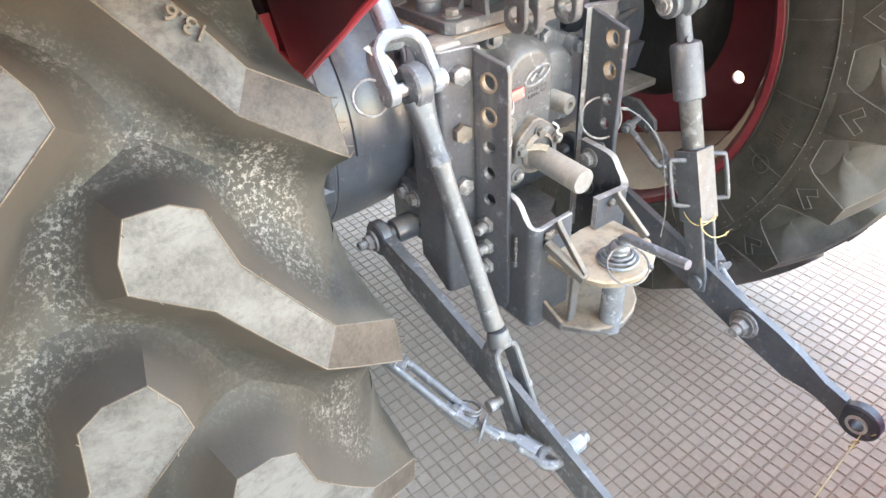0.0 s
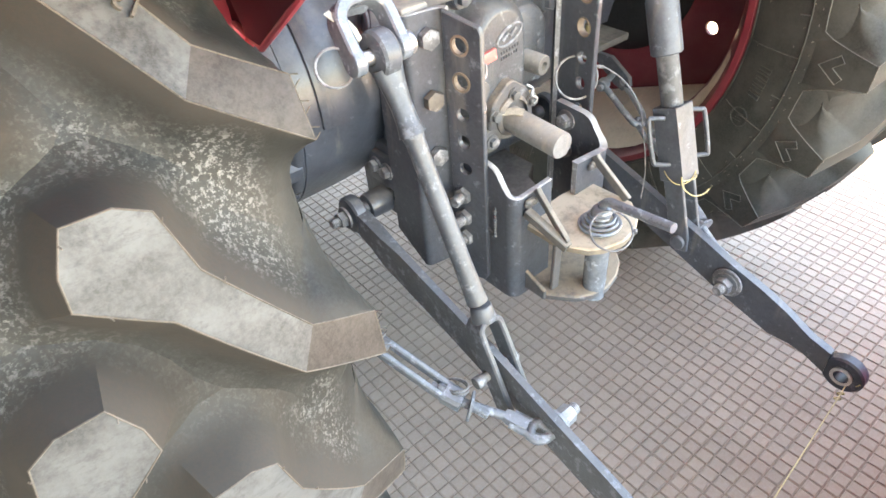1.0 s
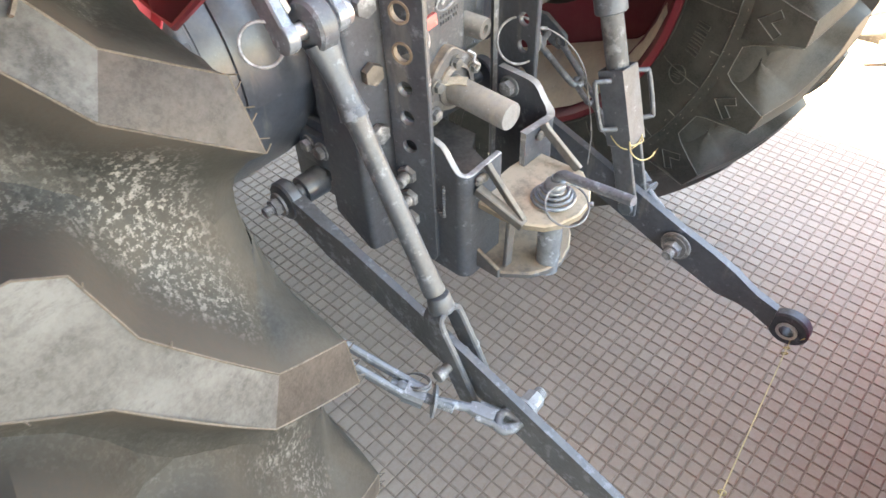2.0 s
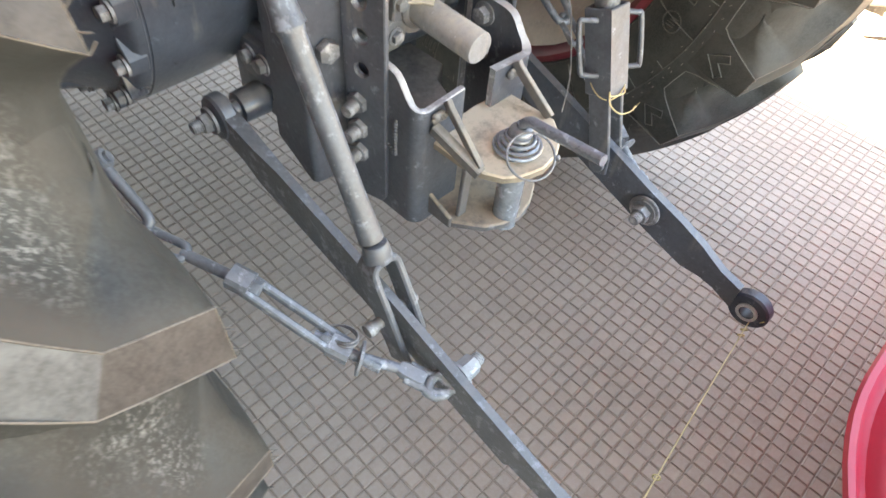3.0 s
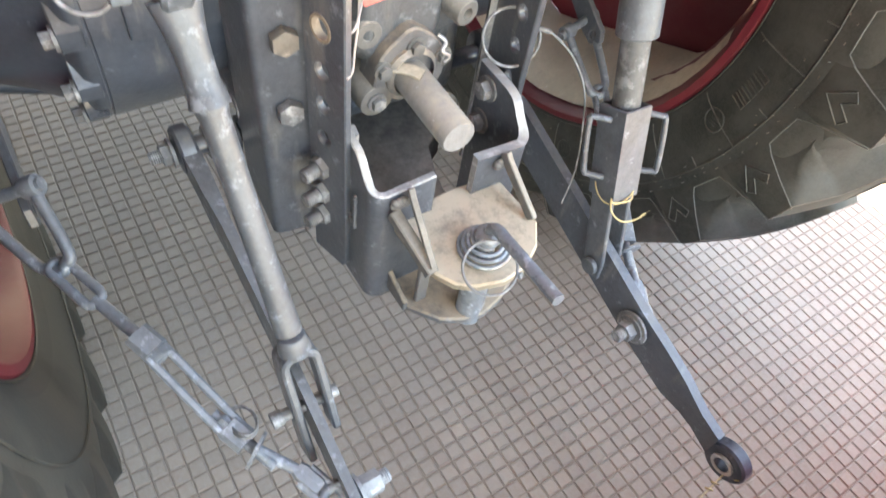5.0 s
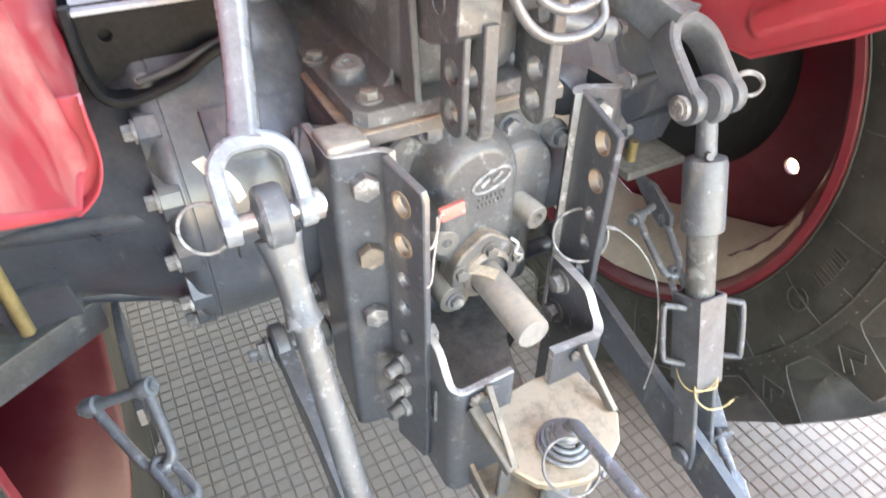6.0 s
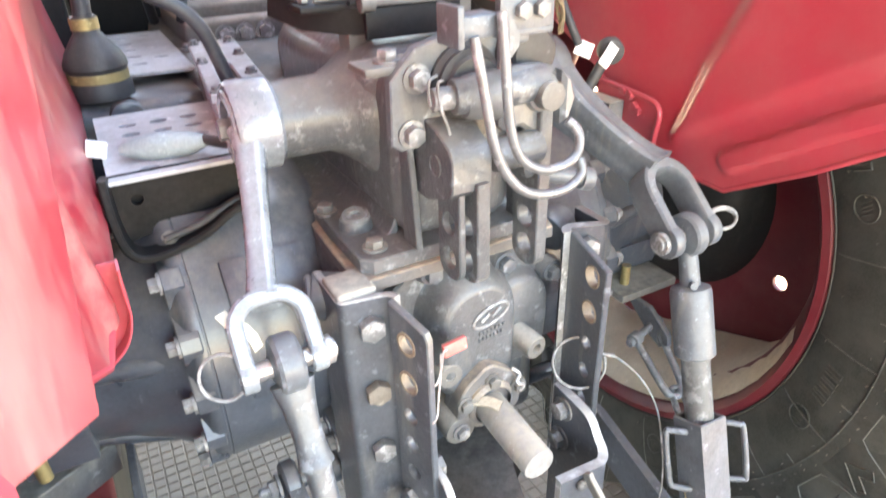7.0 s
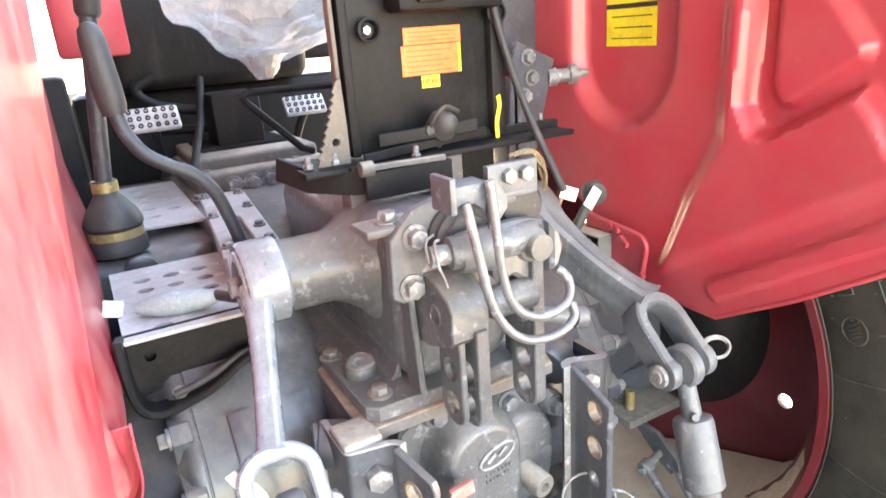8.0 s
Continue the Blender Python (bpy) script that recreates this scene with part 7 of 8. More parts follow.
def build_deck():
    bm = bmesh.new()
    box(bm, (-0.16, 0.05, 0.76), (0.14, 0.85, 0.875), 0.02, 3)
    box(bm, (-0.15, 0.40, 0.42), (0.15, 1.50, 0.78), 0.03, 3)
    box(bm, (-0.05, -0.02, 0.80), (0.16, 0.20, 0.935), 0.025, 3)
    deck = part("transmission_case", bm, m_cast, tractor, "grey cast transmission case")
    bm = bmesh.new()
    box(bm, (-0.345, 0.20, 0.70), (-0.135, 0.95, 0.852), 0.02, 3)
    part("side_case", bm, m_axle, deck, "dark blue-grey side casting under the cover")
    bm = bmesh.new()
    box(bm, (-0.135, 0.44, 0.86), (0.12, 0.74, 0.912), 0.010, 3)
    box(bm, (-0.125, 0.475, 0.90), (0.11, 0.74, 0.935), 0.008, 3)
    part("top_cover", bm, m_dusty, deck, "stepped cast cover under the column")
    bm = bmesh.new()
    slots = [(-0.222 - 0.002 * i, 0.36 + 0.062 * i) for i in range(5)] + [(-0.185, 0.40), (-0.19, 0.62), (-0.262, 0.36), (-0.268, 0.52)]
    slotted(bm, [(-0.285, 0.30), (-0.150, 0.285), (-0.145, 0.66), (-0.280, 0.66)], 0.866, 0.005, slots)
    part("perforated_cover", bm, m_deck, deck, "light grey cover with slotted holes")
    bm = bmesh.new()
    prism(bm, [(-0.183, -0.020), (-0.114, -0.020), (-0.084, 0.300), (-0.152, 0.310)], (0, 0, 0.893), (1, 0, 0), (0, 1, 0), 0.010, [[(-0.164, 0.000)] + [(-0.150 + 0.012 * math.cos(radians(a)), -0.001 + 0.012 * math.sin(radians(a))) for a in range(180, 361, 30)] + [(-0.128, 0.130)] + [(-0.139 + 0.011 * math.cos(radians(a)), 0.132 + 0.011 * math.sin(radians(a))) for a in range(0, 181, 30)]])
    prism(bm, [(-0.178, -0.014), (-0.118, -0.014), (-0.090, 0.290), (-0.148, 0.300)], (0, 0, 0.850), (1, 0, 0), (0, 1, 0), 0.046)
    gate = part("lever_gate", bm, m_deck, deck, "bolted gate plate round the lever")
    # near-black sheet in place of the shade down in the slot
    bm = bmesh.new()
    box(bm, (-0.163, 0.000, 0.8955), (-0.129, 0.130, 0.8970), 0.0)
    part("gate_slot", bm, m_slot_shade, gate, "dark sheet for the shade in the lever slot")
    for p in ((-0.174, -0.010), (-0.124, -0.010), (-0.147, 0.285), (-0.096, 0.280), (-0.118, 0.060), (-0.105, 0.180), (-0.160, 0.150)):
        bolt(gate, (*p, 0.903), (0, 0, 1), 0.0060, 0.0045)
    for i in range(3):
        bolt(deck, (-0.07 + 0.035 * i, 0.438, 0.885), (0, -1, 0), 0.013, 0.010)
    for p in ((-0.11, 0.47), (0.06, 0.47), (-0.10, 0.70), (0.08, 0.70), (-0.14, 0.40)):
        bolt(deck, (*p, 0.905 if p[1] > 0.43 else 0.876), (0, 0, 1), 0.009, 0.007)
    bm = bmesh.new()
    cyl(bm, (-0.262, 0.215, 0.834), (-0.262, 0.190, 0.834), 0.0235, seg=32, bevel=0.003)
    part("end_cap", bm, m_axle, deck, "round dark end cap")
    # bent gear lever with a long black grip
    bm = bmesh.new()
    tube(bm, curve([V(-0.152, 0.020, 0.896), V(-0.160, 0.024, 0.930), V(-0.172, 0.024, 0.966), V(-0.192, 0.024, 0.990), V(-0.216, 0.027, 1.004), V(-0.238, 0.032, 1.020), V(-0.252, 0.038, 1.044), V(-0.257, 0.042, 1.064), V(-0.259, 0.044, 1.080)], 6), 0.0082, 14)
    lev = part("gear_lever", bm, m_lever, deck, "bent grey gear lever with black grip")
    bm = bmesh.new()
    lathe(bm, [(0.0, 0.0), (0.0, 0.0125), (0.010, 0.0150), (0.030, 0.0155), (0.080, 0.0140), (0.092, 0.0115), (0.098, 0.006), (0.099, 0.0)], (-0.258, 0.043, 1.066), V(-0.07, 0.03, 1), 20)
    part("grip", bm, m_plastic, lev, "ribbed black rubber grip")
    # second lever in a rubber boot
    bm = bmesh.new()
    prof = [(0.0, 0.0), (0.0, 0.040), (0.018, 0.040), (0.022, 0.037), (0.036, 0.037), (0.040, 0.040), (0.048, 0.039), (0.060, 0.034), (0.070, 0.027), (0.078, 0.021), (0.084, 0.0165), (0.104, 0.0155), (0.104, 0.0)]
    lathe(bm, prof, (-0.283, 0.235, 0.860), (0, 0, 1), 32)
    boot = part("lever_boot", bm, m_plastic, deck, "black domed rubber boot")
    for z, r, h in ((0.8825, 0.0382, 0.012), (0.9480, 0.0175, 0.014)):
        bm = bmesh.new()
        lathe(bm, [(0.0, r), (h, r), (h, r - 0.004), (0.0, r - 0.004)], (-0.283, 0.235, z), (0, 0, 1), 32)
        part("band", bm, m_brass, boot, "brass-coloured clamp band")
    bm = bmesh.new()
    tube(bm, [V(-0.283, 0.235, 0.960), V(-0.268, 0.235, 1.080), V(-0.254, 0.235, 1.180)], 0.0115, 14)
    part("lever_rod", bm, m_lever, boot)
    bm = bmesh.new()
    lathe(bm, [(0.0, 0.0), (0.0, 0.013), (0.006, 0.0165), (0.120, 0.0150), (0.130, 0.008), (0.131, 0.0)], (-0.254, 0.235, 1.178), V(0.14, 0, 1), 18)
    part("grip", bm, m_plastic, boot, "black rubber grip")
    return deck


deck = build_deck()


# sheet tray left of the lift, with harness
def build_tray():
    bm = bmesh.new()
    slots = [(-0.270 + 0.035 * i, y) for y in (0.080, 0.040, 0.0) for i in range(3)] + [(-0.265, -0.085)]
    slotted(bm, [(-0.305, -0.105), (-0.165, -0.105), (-0.165, 0.135), (-0.305, 0.135)], 0.853, 0.004, slots, 0.0080, 0.0105)
    tray = part("side_tray", bm, m_deck, tractor, "sheet tray with slotted top left of the lift")
    bm = bmesh.new()
    prism(bm, [(-0.308, 0.858), (-0.165, 0.858), (-0.165, 0.806), (-0.200, 0.806), (-0.300, 0.786), (-0.308, 0.792)], (0, -0.088, 0), (1, 0, 0), (0, 0, 1), 0.004, [circle2(-0.284, 0.830, 0.006)])
    sweep(bm, curve([V(-0.309, -0.105, 0.862), V(-0.309, -0.112, 0.820), V(-0.302, -0.116, 0.788), V(-0.280, -0.118, 0.780), V(-0.235, -0.116, 0.790), V(-0.200, -0.112, 0.808), V(-0.170, -0.106, 0.812)], 5), rect_section(0.008, 0.030, 0.002), up=(0, 0, 1))
    # black block gives the slots their shade from inside the tray
    box(bm, (-0.300, -0.080, 0.805), (-0.170, 0.128, 0.838), 0.004)
    part("tray_apron", bm, m_black, tray, "black folded apron of the tray, and a dark block for the shade under its slots")
    bm = bmesh.new()
    tube(bm, curve([V(-0.168, -0.120, 0.878), V(-0.188, -0.100, 0.873), V(-0.206, -0.076, 0.873)], 5), 0.006, 10)
    tube(bm, curve([V(-0.165, -0.100, 0.815), V(-0.20, -0.112, 0.812), V(-0.235, -0.118, 0.800), V(-0.27, -0.118, 0.792)], 5), 0.0042, 10)
    part("harness", bm, m_plastic, tray, "black wiring harness")
    bm = bmesh.new()
    lathe(bm, [(0.0, 0.004), (0.008, 0.008), (0.020, 0.012), (0.048, 0.0145), (0.062, 0.0140), (0.080, 0.010), (0.092, 0.005)], (-0.202, -0.078, 0.872), V(-0.92, 0.40, -0.06), 14)
    part("taped_joint", bm, m_grey_tape, tray, "grey taped cable joint")
    bm = bmesh.new()
    box(bm, (-0.318, -0.035, 0.860), (-0.298, -0.023, 0.876), 0.001, 1, Matrix.Rotation(0.3, 4, "Y"))
    part("paper_label", bm, m_paper, tray, "white paper label")
    bolt(tray, (-0.265, -0.113, 0.790), (0, -0.3, 1), 0.006, 0.004, material=m_dusty)


m_grey_tape = coated("pale_grey_tape", (0.27, 0.34, 0.36), 0.5, 0.08, 0.1)
build_tray()


# pedals, steering column foot and console
def pedal(c, w, h, tilt, arm):
    bm = bmesh.new()
    m = Matrix.Rotation(tilt, 4, "X")
    box(bm, c - V(w / 2, 0.006, h / 2), c + V(w / 2, 0.006, h / 2), 0.005, 2, m)
    pd = part("pedal", bm, m_pedal, deck, "light grey studded pedal pad")
    bm = bmesh.new()
    for i in range(6):
        for j in range(3):
            q = c + m @ V((i - 2.5) * w / 6.4, -0.0062, (j - 1) * h / 3.2)
            lathe(bm, [(0.0, 0.0046), (0.003, 0.0042), (0.003, 0.0028), (0.0, 0.0024)], q, m @ V(0, -1, 0), 10)
    part("studs", bm, m_plastic, pd, "round grip studs")
    bm = bmesh.new()
    tube(bm, curve([c + V(0, 0.006, -h * 0.3)] + [V(*q) for q in arm], 5), 0.009, 10)
    part("pedal_arm", bm, m_black, pd)


pedal(V(-0.180, 0.490, 1.015), 0.092, 0.048, radians(-38), [(-0.175, 0.53, 0.96), (-0.165, 0.58, 0.90)])
pedal(V(0.135, 0.600, 0.998), 0.090, 0.046, radians(-38), [(0.13, 0.64, 0.95), (0.12, 0.68, 0.89)])


def build_console():
    bm = bmesh.new()
    box(bm, (-0.063, 0.56, 0.90), (0.032, 0.66, 1.042), 0.006, 2)
    box(bm, (-0.100, 0.545, 0.934), (0.075, 0.70, 0.942), 0.002, 2)
    con = part("column_foot", bm, m_black, deck, "black square steering column foot")
    bm = bmesh.new()
    box(bm, (-0.22, 0.72, 1.05), (0.20, 0.90, 1.40), 0.03, 3)
    box(bm, (0.15, 0.80, 1.085), (0.34, 0.92, 1.40), 0.02, 3)
    box(bm, (-0.30, 0.80, 0.80), (0.36, 0.95, 1.05), 0.02, 2)
    box(bm, (-0.46, 0.50, 0.84), (-0.30, 0.74, 1.10), 0.012, 2)
    part("dashboard", bm, m_black, con, "dark dashboard housing")
    bm = bmesh.new()
    tube(bm, curve([V(-0.060, 0.66, 1.07), V(-0.090, 0.55, 1.00), V(-0.140, 0.42, 0.92)], 5), 0.0075, 10)
    part("pipe", bm, m_black, con)
    bm = bmesh.new()
    tube(bm, curve([V(-0.02, 0.68, 1.00), V(-0.10, 0.70, 1.01), V(-0.16, 0.70, 1.03), V(-0.18, 0.70, 1.06), V(-0.14, 0.70, 1.08)], 5), 0.011, 10)
    part("pipe", bm, m_black, con)
    bm = bmesh.new()
    tube(bm, curve([V(-0.02, 0.70, 0.96), V(-0.10, 0.72, 0.965), V(-0.17, 0.72, 0.97)], 5), 0.010, 10)
    part("pipe", bm, m_black, con)
    bm = bmesh.new()
    tube(bm, [V(0.13, 0.25, 1.056), V(0.087, 0.25, 1.058), V(-0.056, 0.25, 1.060), V(-0.066, 0.25, 1.058), V(-0.070, 0.25, 1.052), V(-0.066, 0.25, 1.045), V(0.011, 0.25, 0.965), V(0.030, 0.25, 0.957)], 0.0060, 10)
    part("brake_rod", bm, m_black, con, "bent black rod")
    bm = bmesh.new()
    box(bm, (-0.30, 0.66, 1.125), (-0.175, 0.70, 1.42), 0.01, 2)
    part("side_panel", bm, m_red, con, "red side panel")
    return con


console = build_console()


def build_wrap():
    """Seat or wheel wrapped in wrinkled polythene."""
    bm = bmesh.new()
    bmesh.ops.create_icosphere(bm, subdivisions=4, radius=1.0)
    for v in bm.verts:
        p = v.co.copy()
        q = p + 0.25 * V(noise.noise(p * 1.7), noise.noise(p * 1.7 + V(5, 0, 0)), noise.noise(p * 1.7 + V(0, 7, 0)))
        k = 1.03 - 0.26 * abs(noise.noise(q * 1.9)) - 0.13 * abs(noise.noise(q * 3.7 + V(3, 1, 2))) - 0.05 * abs(noise.noise(q * 8.0)) + 0.08 * noise.noise(p * 1.1)
        drop = 0.030 * max(0.0, 1.0 - abs(p.x + 0.25) / 0.50) if p.z < 0 else 0.0
        v.co = V(0.035 + p.x * 0.215 * k, 0.33 + p.y * 0.12 * k, 1.225 + p.z * (0.108 * k + drop))
    return bm


wrap = thing("plastic_cover", (0.03, 0.36, 1.12), "wrinkled clear polythene cover wrapped over the steering wheel", "plastic cover")
part("film", build_wrap(), m_film, wrap, sharp=14)
bm = bmesh.new()
rows = []
for i in range(6):
    r = 0.034 * (1 - i / 6) ** 0.8 + 0.003
    rows.append([bm.verts.new((-0.018 + r * (1 + 0.35 * noise.noise((j * 0.9, i * 0.7, 1))) * math.cos(2 * math.pi * j / 14), 0.300 + r * (1 + 0.35 * noise.noise((j * 0.9, i * 0.7, 5))) * math.sin(2 * math.pi * j / 14), 1.112 - 0.0075 * i)) for j in range(14)])
for p, q in zip(rows, rows[1:]):
    for j in range(14):
        bm.faces.new((p[j], p[(j + 1) % 14], q[(j + 1) % 14], q[j]))
part("gathered_end", bm, m_film, wrap, "crumpled point of the cover", 14)


# small loose ties and tags
m_pale_wire = coated("pale_seal_wire", (0.50, 0.42, 0.38), 0.5, 0.1, 0.1, bump=0.05)


def build_tag():
    tg = thing("seal_tag", (-0.04, -0.305, 0.68), "small red plastic seal on a twisted wire", "tag")
    bm = bmesh.new()
    box(bm, (-0.055, -0.306, 0.681), (-0.028, -0.300, 0.696), 0.0015, 2, Matrix.Rotation(-0.12, 4, "Y"))
    part("seal", bm, m_tag, tg)
    bm = bmesh.new()
    tube(bm, curve([V(-0.097, -0.338, 0.683), V(-0.086, -0.346, 0.690), V(-0.074, -0.335, 0.698), V(-0.058, -0.310, 0.692), V(-0.052, -0.306, 0.690)], 6), 0.0011, 6)
    tube(bm, curve([V(-0.060, -0.308, 0.690), V(-0.066, -0.318, 0.676), V(-0.078, -0.334, 0.660), V(-0.086, -0.346, 0.652), V(-0.094, -0.352, 0.650)], 6), 0.0011, 6)
    part("wire", bm, m_pale_wire, tg, "thin twisted wire")


build_tag()


def build_cable():
    tg = thing("safety_cable", (0.115, -0.325, 0.57), "thin steel cable with a ring through the plate hole", "cable")
    bm = bmesh.new()
    ring(bm, V(0.115, -0.317, 0.611), (-0.50, -0.70, 0.42), 0.0300, 0.0017)
    part("ring", bm, m_bolt, tg)
    bm = bmesh.new()
    tube(bm, curve([V(0.138, -0.330, 0.622), V(0.148, -0.338, 0.622), V(0.166, -0.362, 0.602), V(0.176, -0.384, 0.570), V(0.182, -0.396, 0.520), V(0.178, -0.410, 0.470), V(0.166, -0.418, 0.425)], 6), 0.0011, 6)
    cyl(bm, V(0.136, -0.328, 0.624), V(0.148, -0.338, 0.622), 0.0026, seg=10)
    part("strand", bm, m_bolt, tg)


build_cable()


def build_wire():
    tg = thing("binding_wire", (0.02, -0.78, 0.27), "thin yellow wire tied between both link eyes", "wire")
    a, b = V(0.221, -0.762, 0.246), V(-0.190, -0.800, 0.302)
    pts = []
    for i in range(41):
        t = i / 40
        p = a.lerp(b, t) + V(0, 0, -0.012 * math.sin(math.pi * t))
        pts.append(p)
    bm = bmesh.new()
    tube(bm, pts, 0.0009, 6)
    part("strand", bm, m_gold, tg)
    for t in (0.07, 0.10, 0.76, 0.90, 0.93, 0.96):
        q = a.lerp(b, t) + V(0, 0, -0.012 * math.sin(math.pi * t))
        bm = bmesh.new()
        ring(bm, q, (0.6 + t, 0.5, 0.4 - t), 0.0042, 0.0010, 14, 6)
        part("knot", bm, m_gold, tg)
    bm = bmesh.new()
    tube(bm, curve([a, V(0.213, -0.772, 0.252), V(0.212, -0.778, 0.262), V(0.222, -0.770, 0.250)], 5), 0.0010, 6)
    part("loop", bm, m_gold, tg)


build_wire()


def build_tie():
    tg = thing("wire_tie", (0.2, -0.45, 0.44), "yellow wire tied round the square sleeve", "wire")
    bm = bmesh.new()
    top, bot = V(0.217, -0.352, 0.766), V(0.196, -0.487, 0.372)
    d = (bot - top).normalized()
    c = top + d * 0.312
    loop = [c + V(0.024 * math.cos(t) * 1.0, -0.022 * math.sin(t), 0.006 * math.sin(2 * t)) for t in [2 * math.pi * i / 24 for i in range(24)]]
    tube(bm, loop, 0.0009, 6, True)
    tube(bm, curve([c + V(0.024, -0.004, 0.002), c + V(0.004, -0.026, 0.003), c + V(-0.022, -0.022, 0.006), c + V(-0.027, -0.020, 0.014), c + V(-0.022, -0.024, -0.006), c + V(-0.010, -0.034, -0.020), c + V(0.014, -0.037, -0.028), c + V(0.036, -0.034, -0.031)], 6), 0.0010, 6)
    for i in range(5):
        q = c + V(0.028 + 0.002 * i, -0.034, -0.030)
        tube(bm, [q, q + V(0.004 * math.sin(i * 2.1), -0.002, 0.005 * math.cos(i * 1.7))], 0.0004, 4)
    part("strand", bm, m_gold, tg)


build_tie()


# red implement standing behind the tractor
def build_implement():
    im = thing("red_implement", (0.35, -1.15, 0.0), "red pressed-steel implement body with rounded ribs", "implement")
    bm = bmesh.new()
    prof = [(-0.930, 0.300), (-0.894, 0.366), (-0.8865, 0.378), (-0.889, 0.384), (-0.896, 0.385), (-0.903, 0.378), (-0.910, 0.377), (-0.918, 0.388), (-0.926, 0.392), (-0.934, 0.388), (-0.942, 0.374), (-0.955, 0.360), (-0.968, 0.366), (-0.980, 0.382), (-0.994, 0.387), (-1.006, 0.380), (-1.02, 0.36), (-1.10, 0.35), (-1.40, 0.34), (-1.45, 0.30), (-1.45, 0.06), (-1.05, 0.06)]
    rows = []
    for i in range(41):
        x = -0.20 + 1.15 * i / 40
        off = -1.6 * max(0.0, 0.12 - x) ** 2 - 0.06 * max(0.0, x - 0.55) ** 2
        rows.append([bm.verts.new((x, y + off, z)) for y, z in prof])
    for a, b in zip(rows, rows[1:]):
        for j in range(len(prof)):
            k = (j + 1) % len(prof)
            bm.faces.new((a[j], a[k], b[k], b[j]))
    bm.faces.new(rows[0])
    bm.faces.new(list(reversed(rows[-1])))
    part("body", bm, m_red2, im)
    for x in (0.0, 0.85):
        bm = bmesh.new()
        box(bm, (x - 0.03, -1.35, -0.001), (x + 0.03, -1.0, 0.07), 0.004)
        part("skid", bm, m_black, im)
    # black strip added in place of the shaded gap between the ribs
    bm = bmesh.new()
    box(bm, (0.14, -0.966, 0.352), (0.80, -0.948, 0.3645), 0.003)
    part("seal_strip", bm, m_black, im, "black strip for the shade in the gap between ribs")


build_implement()


# scrap engine and stones on the soil beyond the floor
def build_scrap():
    sc = thing("scrap_engine", (2.05, -0.45, -0.05), "grey scrap engine with a round housing and pipes", "engine")
    bm = bmesh.new()
    box(bm, (1.85, -0.60, -0.06), (2.45, -0.10, 0.26), 0.03, 3)
    box(bm, (1.95, -0.55, 0.20), (2.35, -0.15, 0.40), 0.04, 3)
    part("block", bm, m_engine, sc)
    bm = bmesh.new()
    lathe(bm, [(0.0, 0.16), (0.03, 0.16), (0.05, 0.14), (0.05, 0.10), (0.03, 0.09), (0.03, 0.05), (0.06, 0.045), (0.06, 0.0)], (1.86, -0.42, 0.16), V(-1, -0.3, 0.1), 32)
    part("housing", bm, m_engine, sc, "round pale housing")
    bm = bmesh.new()
    tube(bm, curve([V(1.95, -0.7, 0.02), V(1.80, -0.66, 0.03), V(1.70, -0.58, 0.03), V(1.64, -0.50, 0.02)], 6), 0.022, 12)
    tube(bm, curve([V(2.0, -0.62, 0.18), V(1.84, -0.64, 0.16), V(1.76, -0.60, 0.06), V(1.72, -0.52, 0.03)], 6), 0.018, 12)
    part("pipe", bm, m_engine, sc)
    rng = random.Random(3)
    bm = bmesh.new()
    for i in range(60):
        p = V(1.66 + rng.random() * 0.7, -1.0 + rng.random() * 1.1, -0.035)
        r = rng.uniform(0.005, 0.03)
        got = bmesh.ops.create_icosphere(bm, subdivisions=1, radius=r, matrix=Matrix.Translation(p))["verts"]
        for v in got:
            v.co += V(rng.uniform(-0.4, 0.4) * r, rng.uniform(-0.4, 0.4) * r, rng.uniform(-0.5, 0.2) * r)
    tagged(part("stones", bm, m_soil), "scattered stones and clods on bare soil", "stones", kind="stuff")


build_scrap()

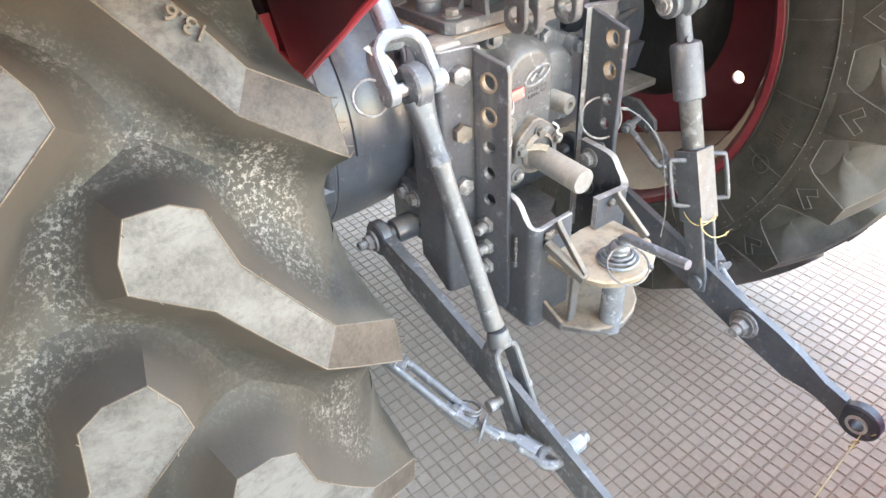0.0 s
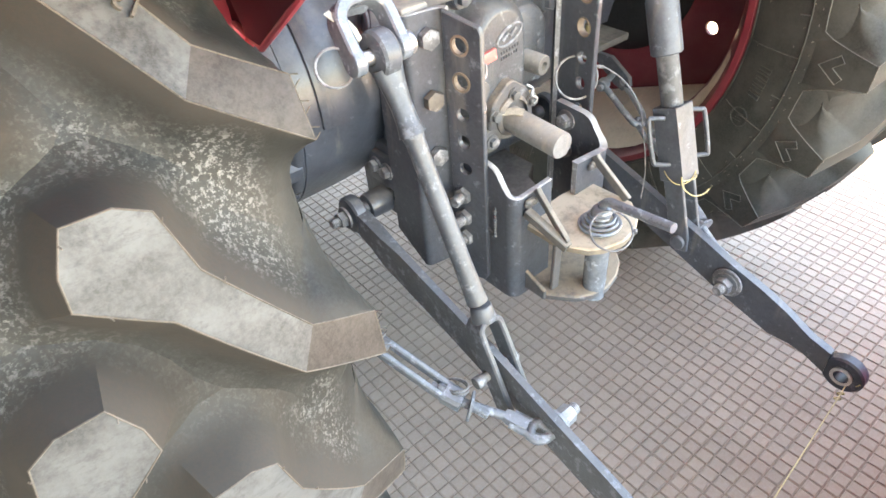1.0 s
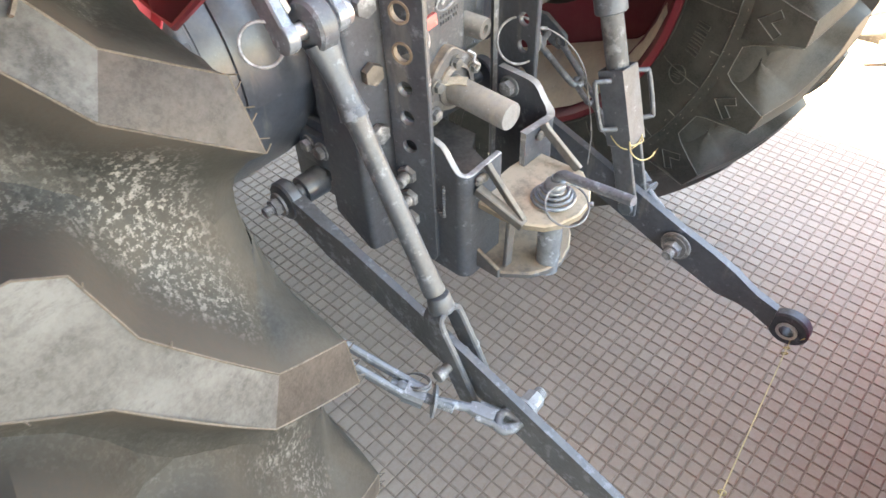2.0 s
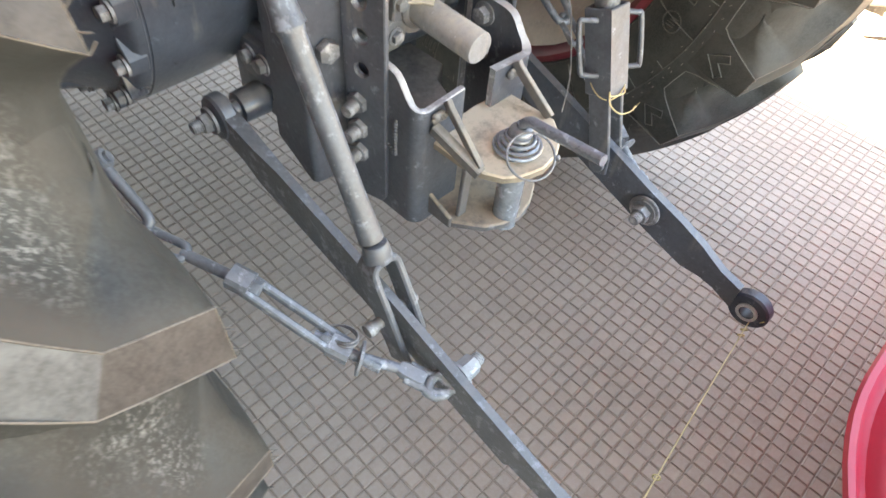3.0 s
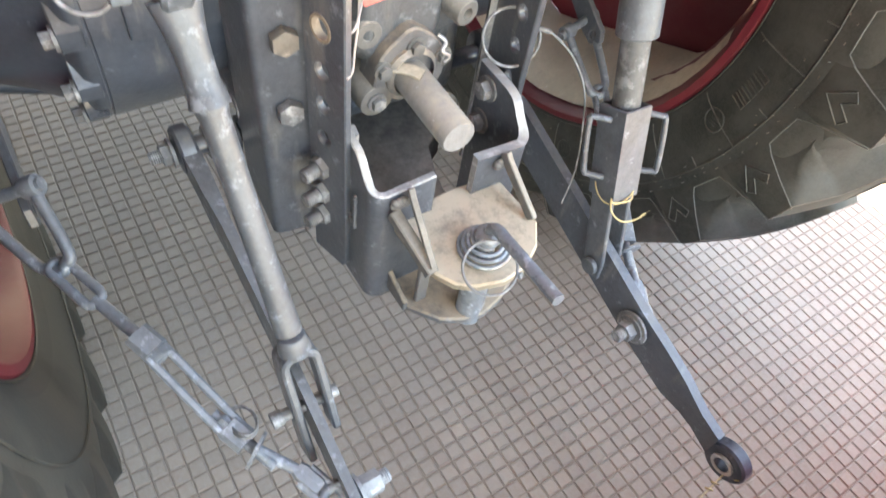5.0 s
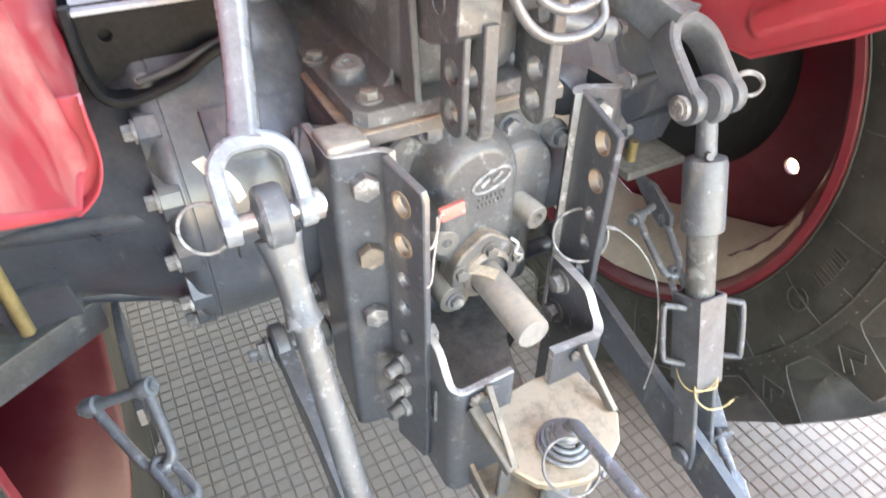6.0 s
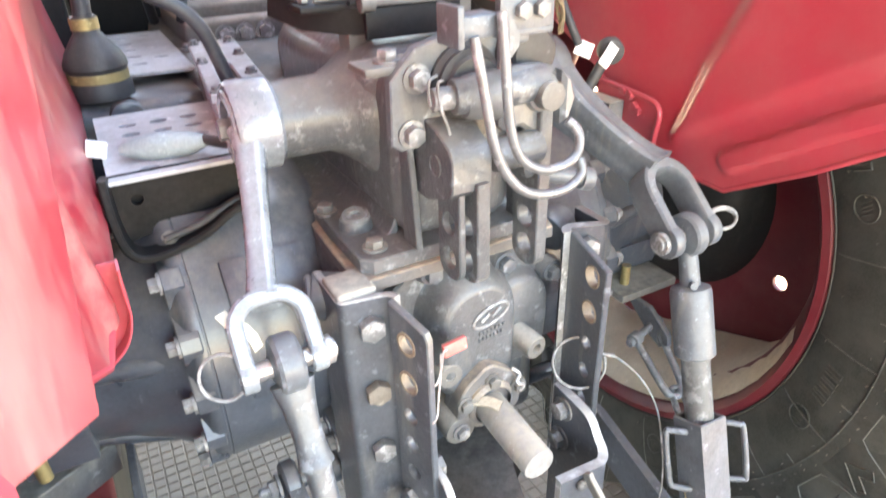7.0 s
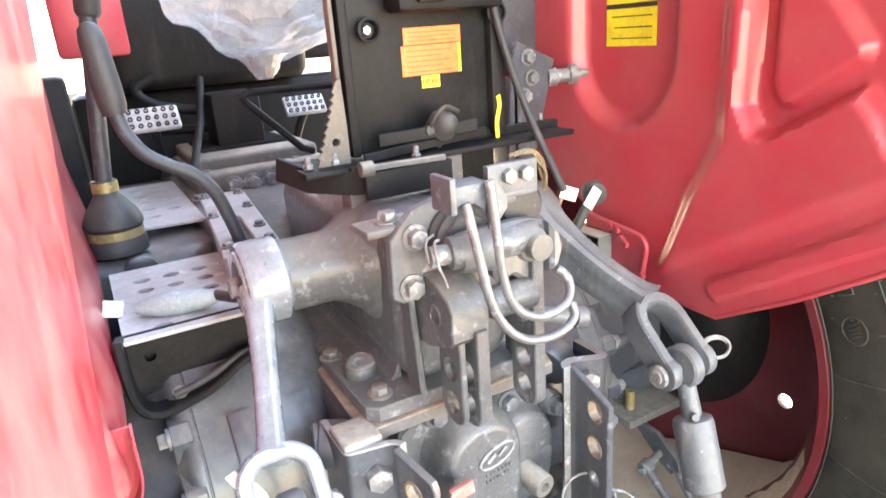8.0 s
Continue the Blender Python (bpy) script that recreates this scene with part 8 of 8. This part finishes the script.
# ---- floor tiles: square studs on each tile, laid last ----
STUD = 0.025


def build_tiles():
    n = 12
    side = STUD * n
    h = side / 2
    verts, faces, mats = [], [], []
    verts += [(-h + 0.0001, -h + 0.0001, -0.0021), (h - 0.0001, -h + 0.0001, -0.0021), (h - 0.0001, h - 0.0001, -0.0021), (-h + 0.0001, h - 0.0001, -0.0021)]
    faces.append((0, 1, 2, 3))
    mats.append(1)
    rng = random.Random(5)
    for i in range(n):
        for j in range(n):
            cx, cy = -h + (i + 0.5) * STUD, -h + (j + 0.5) * STUD
            a, b = STUD * 0.470, STUD * (0.398 + rng.uniform(-0.012, 0.012))
            k = len(verts)
            dz = rng.uniform(-0.0004, 0.0003)
            for sx, sy in ((-1, -1), (1, -1), (1, 1), (-1, 1)):
                verts.append((cx + sx * a, cy + sy * a, -0.0020))
            for sx, sy in ((-1, -1), (1, -1), (1, 1), (-1, 1)):
                verts.append((cx + sx * b + rng.uniform(-0.0008, 0.0008), cy + sy * b + rng.uniform(-0.0008, 0.0008), dz))
            faces.append((k + 4, k + 5, k + 6, k + 7))
            mats.append(0)
            for q in range(4):
                faces.append((k + q, k + (q + 1) % 4, k + 4 + (q + 1) % 4, k + 4 + q))
                mats.append(0)
    me = bpy.data.meshes.new("floor_tile")
    me.from_pydata(verts, [], faces)
    me.materials.append(m_tile)
    me.materials.append(m_joint)
    me.polygons.foreach_set("material_index", mats)
    turn = Matrix.Rotation(radians(FLOOR_TURN), 4, "Z")
    base = WHERE[floor]
    for i in range(-9, 9):
        for j in range(-9, 14):
            p = turn @ V((i + 0.5) * side + FLOOR_OFF[0], (j + 0.5) * side + FLOOR_OFF[1], 0)
            if FLOOR_X[0] < p.x < FLOOR_X[1] and FLOOR_Y[0] < p.y < FLOOR_Y[1]:
                ob = new("floor_tile", me)
                ob.parent = floor
                ob.matrix_local = Matrix.Translation(p - base) @ turn @ Matrix.Rotation(math.pi / 2 * ((i * 7 + j * 3) % 4), 4, "Z")


FLOOR_OFF = (0.0, 0.0)
build_tiles()
